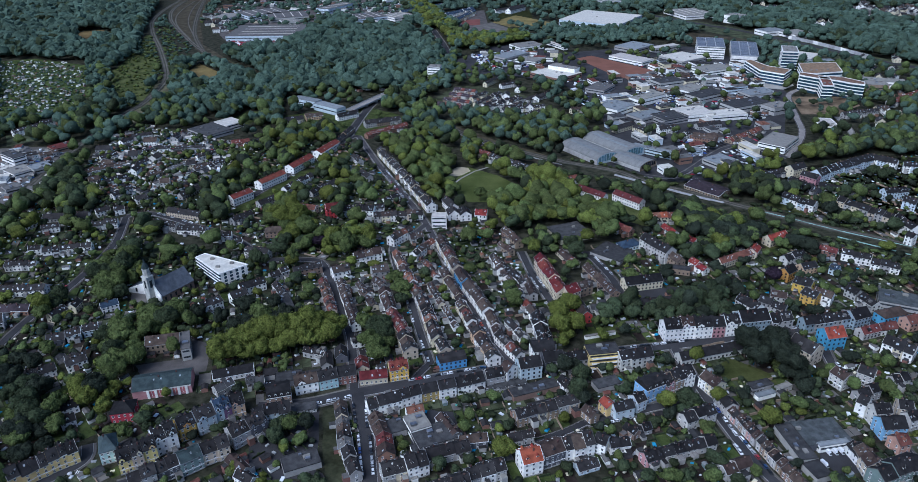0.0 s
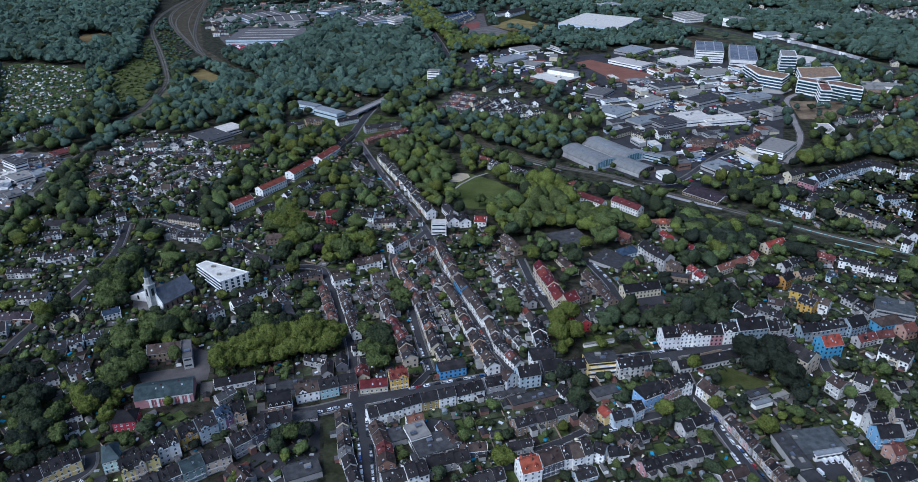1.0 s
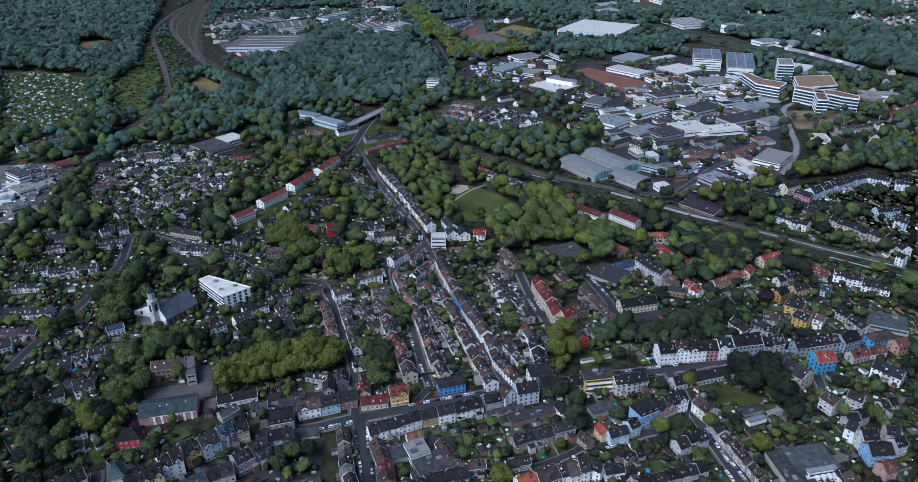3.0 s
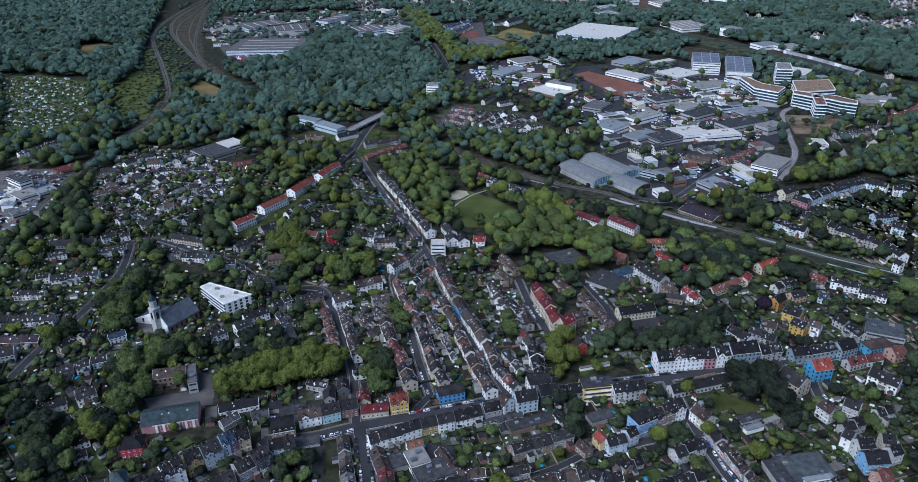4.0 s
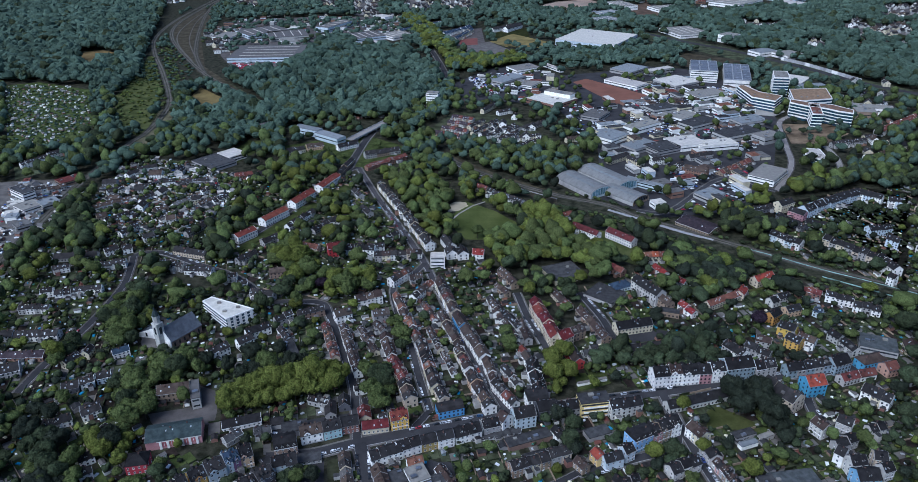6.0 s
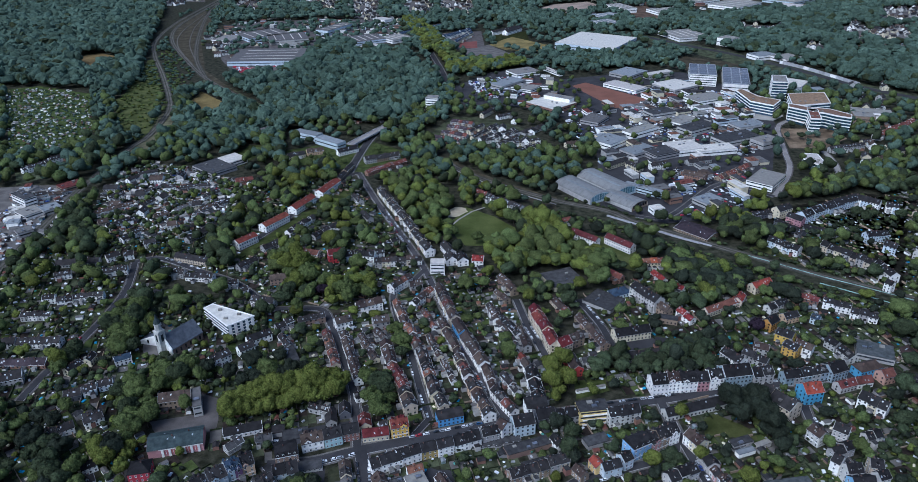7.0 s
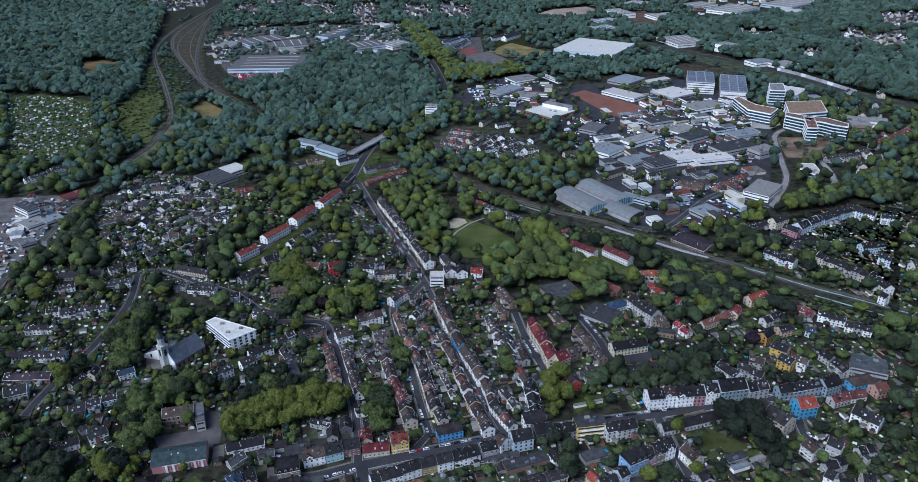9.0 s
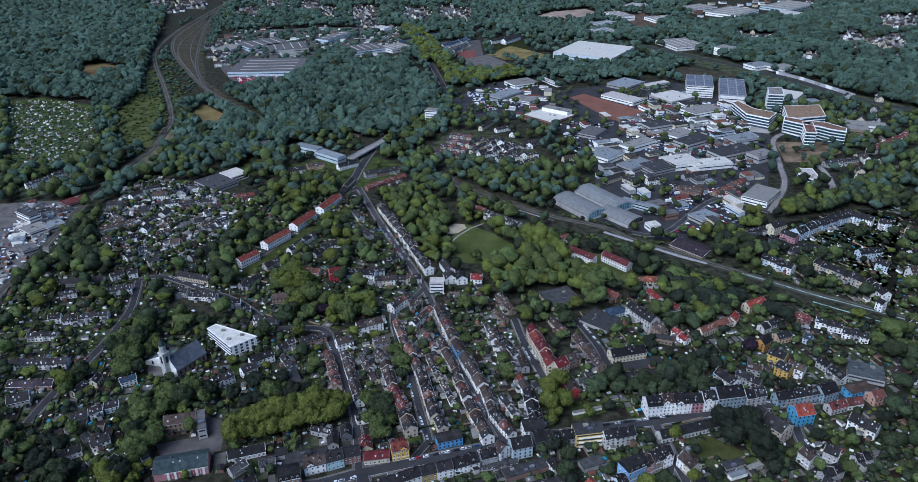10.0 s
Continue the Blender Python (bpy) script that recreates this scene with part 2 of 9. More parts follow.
def house(x, y, a, w, d, eaves, rise, wall="white", roof="slate", style="gable", over=(0.3, 0.3), detail=2, dormers=0, lights=0, group="", kind_name="house", rnd=None, category="house"):
    """A house at (x, y): w along its ridge, which is turned by a, and d across."""
    rnd = rnd or random
    far = y > FAR_Y and kind_name != "industrial_hall"
    root = None if far else new(kind_name)
    if far:
        pass
    else:
        root.matrix_basis = Matrix.Translation((x, y, 0)) @ spin(a)
    add_foot(x, y, a, w / 2, d / 2)
    hw, hd, top = w / 2, d / 2, eaves + rise
    floors = max(1, round(eaves / 3.1))
    how = {"gable": "pitched", "hip": "hipped", "flat": "flat", "mansard": "mansard", "shed": "sloping"}[style]
    if root:
        tagged(root, f"{FLOOR_NAMES.get(min(floors, 5))} {WALL_WORDS[wall]} {kind_name.replace('industrial_', '').replace('_', ' ')} with a {how} {ROOF_WORDS[roof]} roof", category, group)
    if style == "gable":
        v = [(-hw, -hd, 0), (hw, -hd, 0), (hw, hd, 0), (-hw, hd, 0), (-hw, -hd, eaves), (hw, -hd, eaves), (hw, hd, eaves), (-hw, hd, eaves), (-hw, 0, top), (hw, 0, top)]
        f = [(0, 1, 5, 4), (1, 2, 6, 9, 5), (2, 3, 7, 6), (3, 0, 4, 8, 7)]
        o, e = 0.35, rise / hd * 0.35
        l, r = -hw - over[0], hw + over[1]
        ze, sl = eaves - e, rise / hd
        half = [(-hd - o - 0.12, ze - 0.03), (-hd - o - 0.12, ze + 0.13), (-hd - o + 0.08, ze + 0.13), (-hd - o + 0.08, ze + 0.22 + sl * 0.08), (-0.15, top + 0.22 - sl * 0.15), (-0.1, top + 0.36)]
        tones = [5, 5, 0, 0, 0, 0, 0, 0, 0, 5, 5, 0, 0]
        ring = half + [(-p, q) for p, q in half[::-1]] + [(0, top - 0.02)]
        n, cuts = len(ring), [l]
        if over[0] > 0.1 and not far:
            cuts += [l + 0.16, l + 0.16]
        if over[1] > 0.1 and not far:
            cuts += [r - 0.16, r - 0.16]
        cuts.append(r)
        rv, rf, rtone = [], [tuple(range(n))], [5 if over[0] > 0.1 else 0]
        for i, xx in enumerate(cuts):
            up = 0.09 if not far and ((over[0] > 0.1 and i < 2) or (over[1] > 0.1 and i >= len(cuts) - 2)) else 0
            rv += [(xx, p, q + (up if 2 <= j <= 9 else 0)) for j, (p, q) in enumerate(ring)]
            if i:
                edge = up > 0 and (i == 1 and over[0] > 0.1 or i == len(cuts) - 1 and over[1] > 0.1)
                k = n * (i - 1)
                rf += [(k + j, k + (j + 1) % n, k + n + (j + 1) % n, k + n + j) for j in range(n)]
                rtone += [5] * n if edge else tones
        rf.append(tuple(range(len(rv) - 1, len(rv) - n - 1, -1)))
        rtone.append(5 if over[1] > 0.1 else 0)
        rp = [(rv, rf)]
    elif style == "hip":
        v, f = boxes([(-hw, hw, -hd, hd, 0, eaves)])
        k = max(0.2, hw - hd * 0.9)
        o = 0.4
        p = [(-hw - o, -hd - o, eaves), (hw + o, -hd - o, eaves), (hw + o, hd + o, eaves), (-hw - o, hd + o, eaves), (-k, 0, top), (k, 0, top)]
        rp = [([(a_, b_, c_ + 0.15) for a_, b_, c_ in p] + [(a_, b_, c_ - 0.05) for a_, b_, c_ in p[:4]], [(0, 1, 5, 4), (1, 2, 5), (2, 3, 4, 5), (3, 0, 4), (0, 6, 7, 1), (1, 7, 8, 2), (2, 8, 9, 3), (3, 9, 6, 0)])]
    elif style == "mansard":
        v, f = boxes([(-hw, hw, -hd, hd, 0, eaves)])
        m, mz = hd - 1.4, eaves + rise * 0.65
        p = [(-hd - 0.3, eaves), (-m, mz), (0, top), (m, mz), (hd + 0.3, eaves)]
        rv = [(-hw, b_, c_ + 0.1) for b_, c_ in p] + [(hw, b_, c_ + 0.1) for b_, c_ in p]
        rp = [(rv, [(i, i + 5, i + 6, i + 1)[::-1] for i in range(4)] + [(0, 1, 2, 3, 4)[::-1], (5, 6, 7, 8, 9)])]
    else:
        v, f = boxes([(-hw, hw, -hd, hd, 0, eaves)])
        rp = [boxes([(-hw + 0.3, hw - 0.3, -hd + 0.3, hd - 0.3, eaves - 0.1, eaves + 0.12), (-hw - 0.05, hw + 0.05, -hd - 0.05, -hd + 0.3, eaves - 0.05, eaves + 0.5), (-hw - 0.05, hw + 0.05, hd - 0.3, hd + 0.05, eaves - 0.05, eaves + 0.5),
                     (-hw - 0.05, -hw + 0.3, -hd + 0.3, hd - 0.3, eaves - 0.05, eaves + 0.5), (hw - 0.3, hw + 0.05, -hd + 0.3, hd - 0.3, eaves - 0.05, eaves + 0.5)])]
    rv, rf = join(rp)
    ridx, widx = (list(rtone) if style == "gable" else [0] * len(rf)), [0] * len(f)
    if detail >= 2 and eaves > 7.5 and style != "flat" and kind_name != "industrial_hall":
        # long walls moulded in one piece: plinth, string course, cornice
        prof = [(0.08, 0), (0.08, 0.8), (0, 0.8), (0, 3.1), (0.14, 3.1), (0.14, 3.4), (0, 3.4), (0, eaves - 0.55), (0.28, eaves - 0.55), (0.28, eaves - 0.15), (0, eaves - 0.15), (0, eaves)]
        tone = [3, 3, 0, 2, 2, 2, 0, 2, 2, 2, 0]
        ring = [(-hd - o, z) for o, z in prof] + ([(0, top)] if style == "gable" else []) + [(hd + o, z) for o, z in prof[::-1]]
        n = len(ring)
        v = [(-hw, p, q) for p, q in ring] + [(hw, p, q) for p, q in ring]
        f = [tuple(range(n))[::-1], tuple(range(n, 2 * n))]
        widx = [0, 0]
        for i in range(11):
            f += [(i, n + i, n + i + 1, i + 1), (n - 2 - i, 2 * n - 2 - i, 2 * n - 1 - i, n - 1 - i)]
            widx += [tone[i], tone[i]]
    if over[0] * over[1] == 0 and kind_name not in ("industrial_hall", "house") and detail:
        # low annexes built onto the backs
        for s in (-1, 1):
            if rnd.random() < 0.55:
                aw, ad, ah, ax = rnd.uniform(1.1, 2.0), rnd.uniform(2.2, 4.6), rnd.uniform(2.6, min(5.2, eaves - 0.5)), rnd.uniform(-0.25, 0.25) * w
                cy_ = s * (hd + ad / 2)
                if clear_of_roads(x + ax * math.cos(a) - cy_ * math.sin(a), y + ax * math.sin(a) + cy_ * math.cos(a), ad / 2 + 0.5):
                    b0 = len(v)
                    bv, bf = boxes([(ax - aw, ax + aw, min(s * hd, s * (hd + ad)), max(s * hd, s * (hd + ad)), 0, ah)])
                    v, f = v + bv, f + [tuple(b0 + i for i in q) for q in bf[1:]]
                    widx += [1] + [4] * 4
    if detail < 2 and style in ("gable", "hip", "mansard"):
        extra = []
        for i in range(1 + (w > 9)):
            q, s = rnd.uniform(-0.35, 0.35) * w, rnd.uniform(-0.15, 0.15) * d
            extra.append((boxes([(q - 0.4, q + 0.4, s - 0.3, s + 0.3, top - 1.2, top + 0.9)]), 1))
        if style == "gable":
            sl = math.atan2(rise, hd)
            for s in (-1, 1):
                for i in range(rnd.choice((0, 1, 1, 2, 3)) if kind_name != "industrial_hall" else 0):
                    q, u = rnd.uniform(-hw + 0.8, hw - 0.8), rnd.uniform(0.25, 0.75)
                    m4 = Matrix.Translation((q, s * hd * (1 - u), eaves + rise * u + 0.2)) @ Matrix.Rotation(-s * sl, 4, "X")
                    bv, bf = boxes([(-0.45, 0.45, -0.6, 0.6, -0.05, 0.14)])
                    extra.append((([tuple(m4 @ Vector(p)) for p in bv], bf), 2))
                if rnd.random() < 0.3 and dormers:
                    q = rnd.uniform(-0.3, 0.3) * w
                    bv, bf = boxes([(q - 1.2, q + 1.2, min(s * hd * 0.75, s * hd * 0.2), max(s * hd * 0.75, s * hd * 0.2), eaves + rise * 0.2, eaves + rise * 0.25 + 1.7)])
                    extra.append(((bv, bf), 3))
        for (bv, bf), k in extra:
            b0 = len(rv)
            rv = rv + bv
            rf = rf + [tuple(b0 + i for i in q) for q in bf]
            ridx += [k] * len(bf)
    own = random.Random(int(x * 7 + y * 3))
    if style == "gable" and detail >= 1 and not far:
        trim = []
        # vents, aerials and small roof windows
        for i in range(own.choice((1, 2, 2))):
            q, u, s = own.uniform(-hw + 0.5, hw - 0.5), own.uniform(0.3, 0.9), own.choice((-1, 1))
            k = own.choice((0.18, 0.25, 0.4))
            zz = eaves + rise * u + 0.2
            trim.append(boxes([(q - k, q + k, s * hd * (1 - u) - k, s * hd * (1 - u) + k, zz - 0.3, zz + 0.35)]))
        tv, tf = join(trim)
        rf = rf + [tuple(len(rv) + i for i in q) for q in tf]
        rv = rv + tv
        ridx += [5] * len(tf)
    place = Matrix.Translation((x, y, 0)) @ spin(a)
    small = ["roof_" + roof, "chimney_brick", "skylight_pane", rnd.choice(("roof_bitumen", "roof_greyroof", "roof_gravel", "roof_slate")), rnd.choice(("wall_dull", "wall_grey", "wall_brick", "wall_grey", "wall_" + wall)), own.choice(("zinc", "zinc", "wall_grey", "roof_greyroof", "roof_bitumen", "wall_dull", "frame_white"))]
    if far:
        FAR.append((place, v, [q for q, i in zip(f, widx) if i == 0], "wall_" + wall))
        FAR.append((place, v, [q for q, i in zip(f, widx) if i == 1], small[3]))
        FAR.append((place, v, [q for q, i in zip(f, widx) if i == 4], small[4]))
        for k in (0, 1, 2, 3, 5):
            sub = [q for q, i in zip(rf, ridx) if i == k]
            if sub:
                FAR.append((place, rv, sub, small[k]))
    else:
        part("wall", build(v, f, ["wall_" + wall, small[3], "frame_white", "wall_grey", small[4]], widx), root)
        roof_part = part("roof", build(rv, rf, small, ridx), root)
    # windows on both long sides, and on free gable ends
    storey = eaves / floors
    cols = max(1, int(w / 2.9))
    spots = []
    for s in (-1, 1):
        for i in range(cols):
            for k in range(floors):
                spots.append((-hw + (i + 0.5) * w / cols, s * hd, k * storey + 0.9, 0 if s < 0 else math.pi))
    for s, ov in ((-1, over[0]), (1, over[1])):
        if ov > 0.1:
            for i in range(max(1, int(d / 4))):
                for k in range(floors):
                    c = max(1, int(d / 4))
                    spots.append((s * hw, -hd + (i + 0.5) * d / c, k * storey + 0.9, s * math.pi / 2))
    rear = []
    if detail >= 2:
        for px, py, pz, pa in spots:
            if -math.cos(a + pa) > 0.35:
                rear.append((px, py, pz, pa))
            else:
                part("window", WINDOW, root, Matrix.Translation((px, py, pz)) @ spin(pa))
    if detail == 1 or rear:
        pieces = []
        for px, py, pz, pa in (rear or spots):
            q = Matrix.Translation((px, py, pz)) @ spin(pa)
            bv, bf = boxes([(-0.6, 0.6, -0.06, 0.0, 0, 1.5)])
            pieces.append(([tuple(q @ Vector(b_)) for b_ in bv], bf))
        wv_, wf_ = join(pieces)
        if far:
            FAR.append((place, wv_, wf_, "glass_pane"))
        else:
            tagged(part("glazing", build(wv_, wf_, ["glass_pane"]), root), kind="stuff")
    if far:
        return None
    if style in ("gable", "mansard", "hip") and detail >= 2:
        if style == "gable":
            slope = math.atan2(rise, hd)
            for i in range(dormers):
                px = -hw + (i + 0.5) * w / dormers
                for s in (-1, 1):
                    part("dormer", dormer_mesh(wall if wall in ("white", "dull", "grey", "dark") else "dull", roof, rnd.random() < 0.5), roof_part, Matrix.Translation((px, s * hd * 0.72, eaves + rise * 0.28)) @ spin(0 if s < 0 else math.pi))
            for i in range(lights):
                s = rnd.choice((-1, 1))
                q = rnd.uniform(0.3, 0.75)
                part("skylight", SKYLIGHT, roof_part, Matrix.Translation((rnd.uniform(-hw + 1, hw - 1), s * hd * (1 - q), eaves + rise * q + 0.22)) @ Matrix.Rotation(-s * slope, 4, "X"))
            if dormers >= 2 and rnd.random() < 0.8:
                gw, gz = min(2.2, w * 0.22), eaves + 2.6
                gx = rnd.choice((-0.2, 0, 0.2)) * w
                for s in (-1, 1):
                    gv_ = [(gx - gw, s * (hd + 0.25), eaves - 0.6), (gx + gw, s * (hd + 0.25), eaves - 0.6), (gx + gw, s * (hd + 0.25), eaves + 1.0), (gx, s * (hd + 0.25), gz), (gx - gw, s * (hd + 0.25), eaves + 1.0)]
                    gv_ += [(px_, s * hd * 0.15, pz_) for px_, _, pz_ in gv_]
                    part("front_gable", build(gv_, [(0, 1, 2, 3, 4), (0, 4, 9, 5), (1, 6, 7, 2), (2, 7, 8, 3), (3, 8, 9, 4), (0, 5, 6, 1)], ["wall_" + wall, "roof_" + roof], [0, 0, 0, 1, 1, 0]), root)
                    part("window", WINDOW, root, Matrix.Translation((gx, s * (hd + 0.26), eaves - 0.2)) @ spin(0 if s < 0 else math.pi))
        elif style == "mansard":
            for i in range(dormers):
                px = -hw + (i + 0.5) * w / dormers
                for s in (-1, 1):
                    part("dormer", dormer_mesh("white", roof, True), roof_part, Matrix.Translation((px, s * (hd - 0.1), eaves + 0.5)) @ spin(0 if s < 0 else math.pi))
        part("chimney", CHIMNEY, roof_part, Matrix.Translation((rnd.uniform(-0.3, 0.3) * w, rnd.uniform(-0.15, 0.15) * d, top - 0.2)))
    return root


def row(x0, y0, x1, y1, n, top=12.5, d=10.5, walls="white", roofs="slate", rise=0.36, seed=0, detail=None, style="gable", dormers=1, lights=1, group="terraced houses"):
    """n houses side by side under ridges that run from (x0, y0) to (x1, y1)."""
    rnd = random.Random(seed * 7919 + int(x0 * 3 + y0))
    a = math.atan2(y1 - y0, x1 - x0)
    length = math.hypot(x1 - x0, y1 - y0)
    cuts = [0] + [(i + rnd.uniform(-0.15, 0.15)) / n for i in range(1, n)] + [1]
    wl, rl = walls.split(), roofs.split()
    for i in range(n):
        u0, u1 = cuts[i], cuts[i + 1]
        u = (u0 + u1) / 2
        w = length * (u1 - u0)
        r = d * rise * rnd.uniform(0.9, 1.1)
        e = top - r + rnd.uniform(-0.9, 0.7) * (n > 1)
        det = detail if detail is not None else (2 if y0 < 370 else 1)
        over = (0.3 if i == 0 else 0.0, 0.3 if i == n - 1 else 0.0)
        house(x0 + (x1 - x0) * u, y0 + (y1 - y0) * u, a, w - 0.04, d * rnd.uniform(0.9, 1.08), e, r if style != "flat" else 0, wl[i % len(wl)] if len(wl) <= n else rnd.choice(wl), rl[i % len(rl)] if len(rl) <= n else rnd.choice(rl), style, over, det,
              dormers if rnd.random() < ((0.5 if dormers < 2 else 1) if y0 < 500 else 0) else 0, lights if rnd.random() < (0.5 if y0 < 500 else 0) else 0,
              group if n > 1 else "", ("apartment_house" if top >= 12 else "terraced_house" if top > 9.2 else "row_house" if top > 6.6 else "outbuilding") if n > 1 else "house", rnd)


def hall(x, y, a, w, d, h, wall="white", roof="gravel", units=3, band=True, name="industrial_hall", label=""):
    """A flat-roofed building with a parapet, roof boxes and window bands."""
    rnd = random.Random(int(x * 5 + y))
    root = house(x, y, a, w, d, h, 0, wall, roof, "flat", (0, 0), 0, kind_name=name, category="building")
    deck = [c for c in root.children if c.name.startswith("roof")][0]
    if label:
        root["label"] = label
    for i in range(units):
        s = rnd.uniform(0.8, 2.0)
        bv, bf = boxes([(-s, s, -s * 0.7, s * 0.7, 0, rnd.uniform(0.6, 1.6))])
        part("roof_unit", build(bv, bf, ["roof_gravel" if i % 2 else "steel"]), deck, Matrix.Translation((rnd.uniform(-0.35, 0.35) * w, rnd.uniform(-0.35, 0.35) * d, h + 0.1)))
    if w * d > 3000 and roof in ("greyroof", "metal", "bitumen", "gravel"):
        for i in range(4):
            bv, bf = boxes([(-0.9, 0.9, -d * 0.36, d * 0.36, 0, 0.5)])
            part("rooflight", build(bv, bf, ["roof_whiteroof"]), deck, Matrix.Translation(((i - 1.5) * w * 0.22, 0, h + 0.1)))
    if band:
        floors = max(1, int(h / 3.4)) if y < 900 or h > 18 else 1
        for k in range(floors):
            z = (k + 0.45) * h / floors
            for s in (-1, 1):
                bv, bf = boxes([(-w / 2 + 0.8, w / 2 - 0.8, -0.05, 0.05, 0, 1.3)])
                part("window_band", build(bv, bf, ["glass_pane"]), root, Matrix.Translation((0, s * d / 2, z)))
            bv, bf = boxes([(-0.05, 0.05, -d / 2 + 0.8, d / 2 - 0.8, 0, 1.3)])
            part("window_band", build(bv, bf, ["glass_pane"]), root, Matrix.Translation((-w / 2, 0, z)))
            part("window_band", bpy.data.objects[root.children[-1].name].data, root, Matrix.Translation((w / 2, 0, z)))
    return root


def strip(name, pts, width, material, z, label="", category="", h=0.0, kind="structure", note=True):
    """A band of the given width along a line; h: how far its sides go down."""
    P = [Vector((*p, 0)) for p in pts]
    v, f = [], []
    for i, p in enumerate(P):
        t = (P[min(i + 1, len(P) - 1)] - P[max(i - 1, 0)]).normalized()
        nrm = Vector((-t.y, t.x, 0)) * width / 2
        v += [(p + nrm)[:2] + (z,), (p - nrm)[:2] + (z,)]
    n = len(P)
    f = [(2 * i, 2 * i + 1, 2 * i + 3, 2 * i + 2) for i in range(n - 1)]
    if h:
        v += [(a_, b_, c_ - h) for a_, b_, c_ in v]
        m = 2 * n
        f += [(2 * i, 2 * i + 2, m + 2 * i + 2, m + 2 * i) for i in range(n - 1)] + [(2 * i + 1, m + 2 * i + 1, m + 2 * i + 3, 2 * i + 3) for i in range(n - 1)] + [(0, m, m + 1, 1), (m - 2, m - 1, 2 * m - 1, 2 * m - 2)]
    if note:
        for i in range(n - 1):
            add_road(*P[i][:2], *P[i + 1][:2], width / 2)
    ob = new(name, build(v, f, [material]))
    return tagged(ob, label, category, kind=kind)


def smooth_line(pts, k=6):
    out = []
    for i in range(len(pts) - 1):
        p0, p1, p2, p3 = (np.array(pts[max(0, min(len(pts) - 1, j))], float) for j in (i - 1, i, i + 1, i + 2))
        for s in np.arange(k) / k:
            out.append(tuple(0.5 * (2 * p1 + (p2 - p0) * s + (2 * p0 - 5 * p1 + 4 * p2 - p3) * s * s + (3 * p1 - p0 - 3 * p2 + p3) * s ** 3)))
    return out + [tuple(pts[-1])]


LAYER = [0]


def street(*pts, width=5.6, walk_w=1.8, surface="asphalt", label="dark asphalt street between the houses"):
    """An asphalt road with a raised pavement on each side."""
    line = smooth_line(pts)
    LAYER[0] += 1
    z = 0.09 + 0.012 * LAYER[0]
    strip("pavement", line, width + 2 * walk_w, "paving", z, "grey paved footway along the street", "pavement", note=True)
    strip("road", line, width, surface, z + 0.3, label, "road", note=False)
    for s in (-1, 1):
        off = []
        for i, p in enumerate(line):
            q0, q1 = line[max(0, i - 1)], line[min(len(line) - 1, i + 1)]
            dx, dy = q1[0] - q0[0], q1[1] - q0[1]
            k = s * (width / 2 + 0.1) / math.hypot(dx, dy)
            off.append((p[0] - dy * k, p[1] + dx * k))
        strip("kerb", off, 0.25, "concrete", z + 0.1, "pale concrete kerb", "kerb", h=0.2, note=False)


def patch(name, pts, material, z, label, category, bare=True):
    """A piece of ground with a wavering edge."""
    if bare:
        (NOGO if bare == "soft" else HARD).append((min(p[0] for p in pts), min(p[1] for p in pts), max(p[0] for p in pts), max(p[1] for p in pts), pts))
    v, n = [], len(pts)
    rnd = random.Random(int(pts[0][0] * 10))
    for i in range(n):
        (x0, y0), (x1, y1) = pts[i], pts[(i + 1) % n]
        for s in (0, 0.33, 0.67):
            v.append((x0 + (x1 - x0) * s + rnd.uniform(-0.8, 0.8), y0 + (y1 - y0) * s + rnd.uniform(-0.8, 0.8), z))
    ob = new(name, build(v, [tuple(range(len(v)))], [material]))
    return tagged(ob, label, category, kind="structure")


# ---- trees ----


def ball(level):
    """A sphere of triangles: 20, 80, 320 or 1280 faces."""
    bm = bmesh.new()
    bmesh.ops.create_icosphere(bm, subdivisions=level, radius=1)
    bm.verts.index_update()
    V, T = np.array([v.co for v in bm.verts]), np.array([[v.index for v in f.verts] for f in bm.faces])
    bm.free()
    return V, T


BALL = {k: ball(k) for k in (1, 2, 3, 4)}


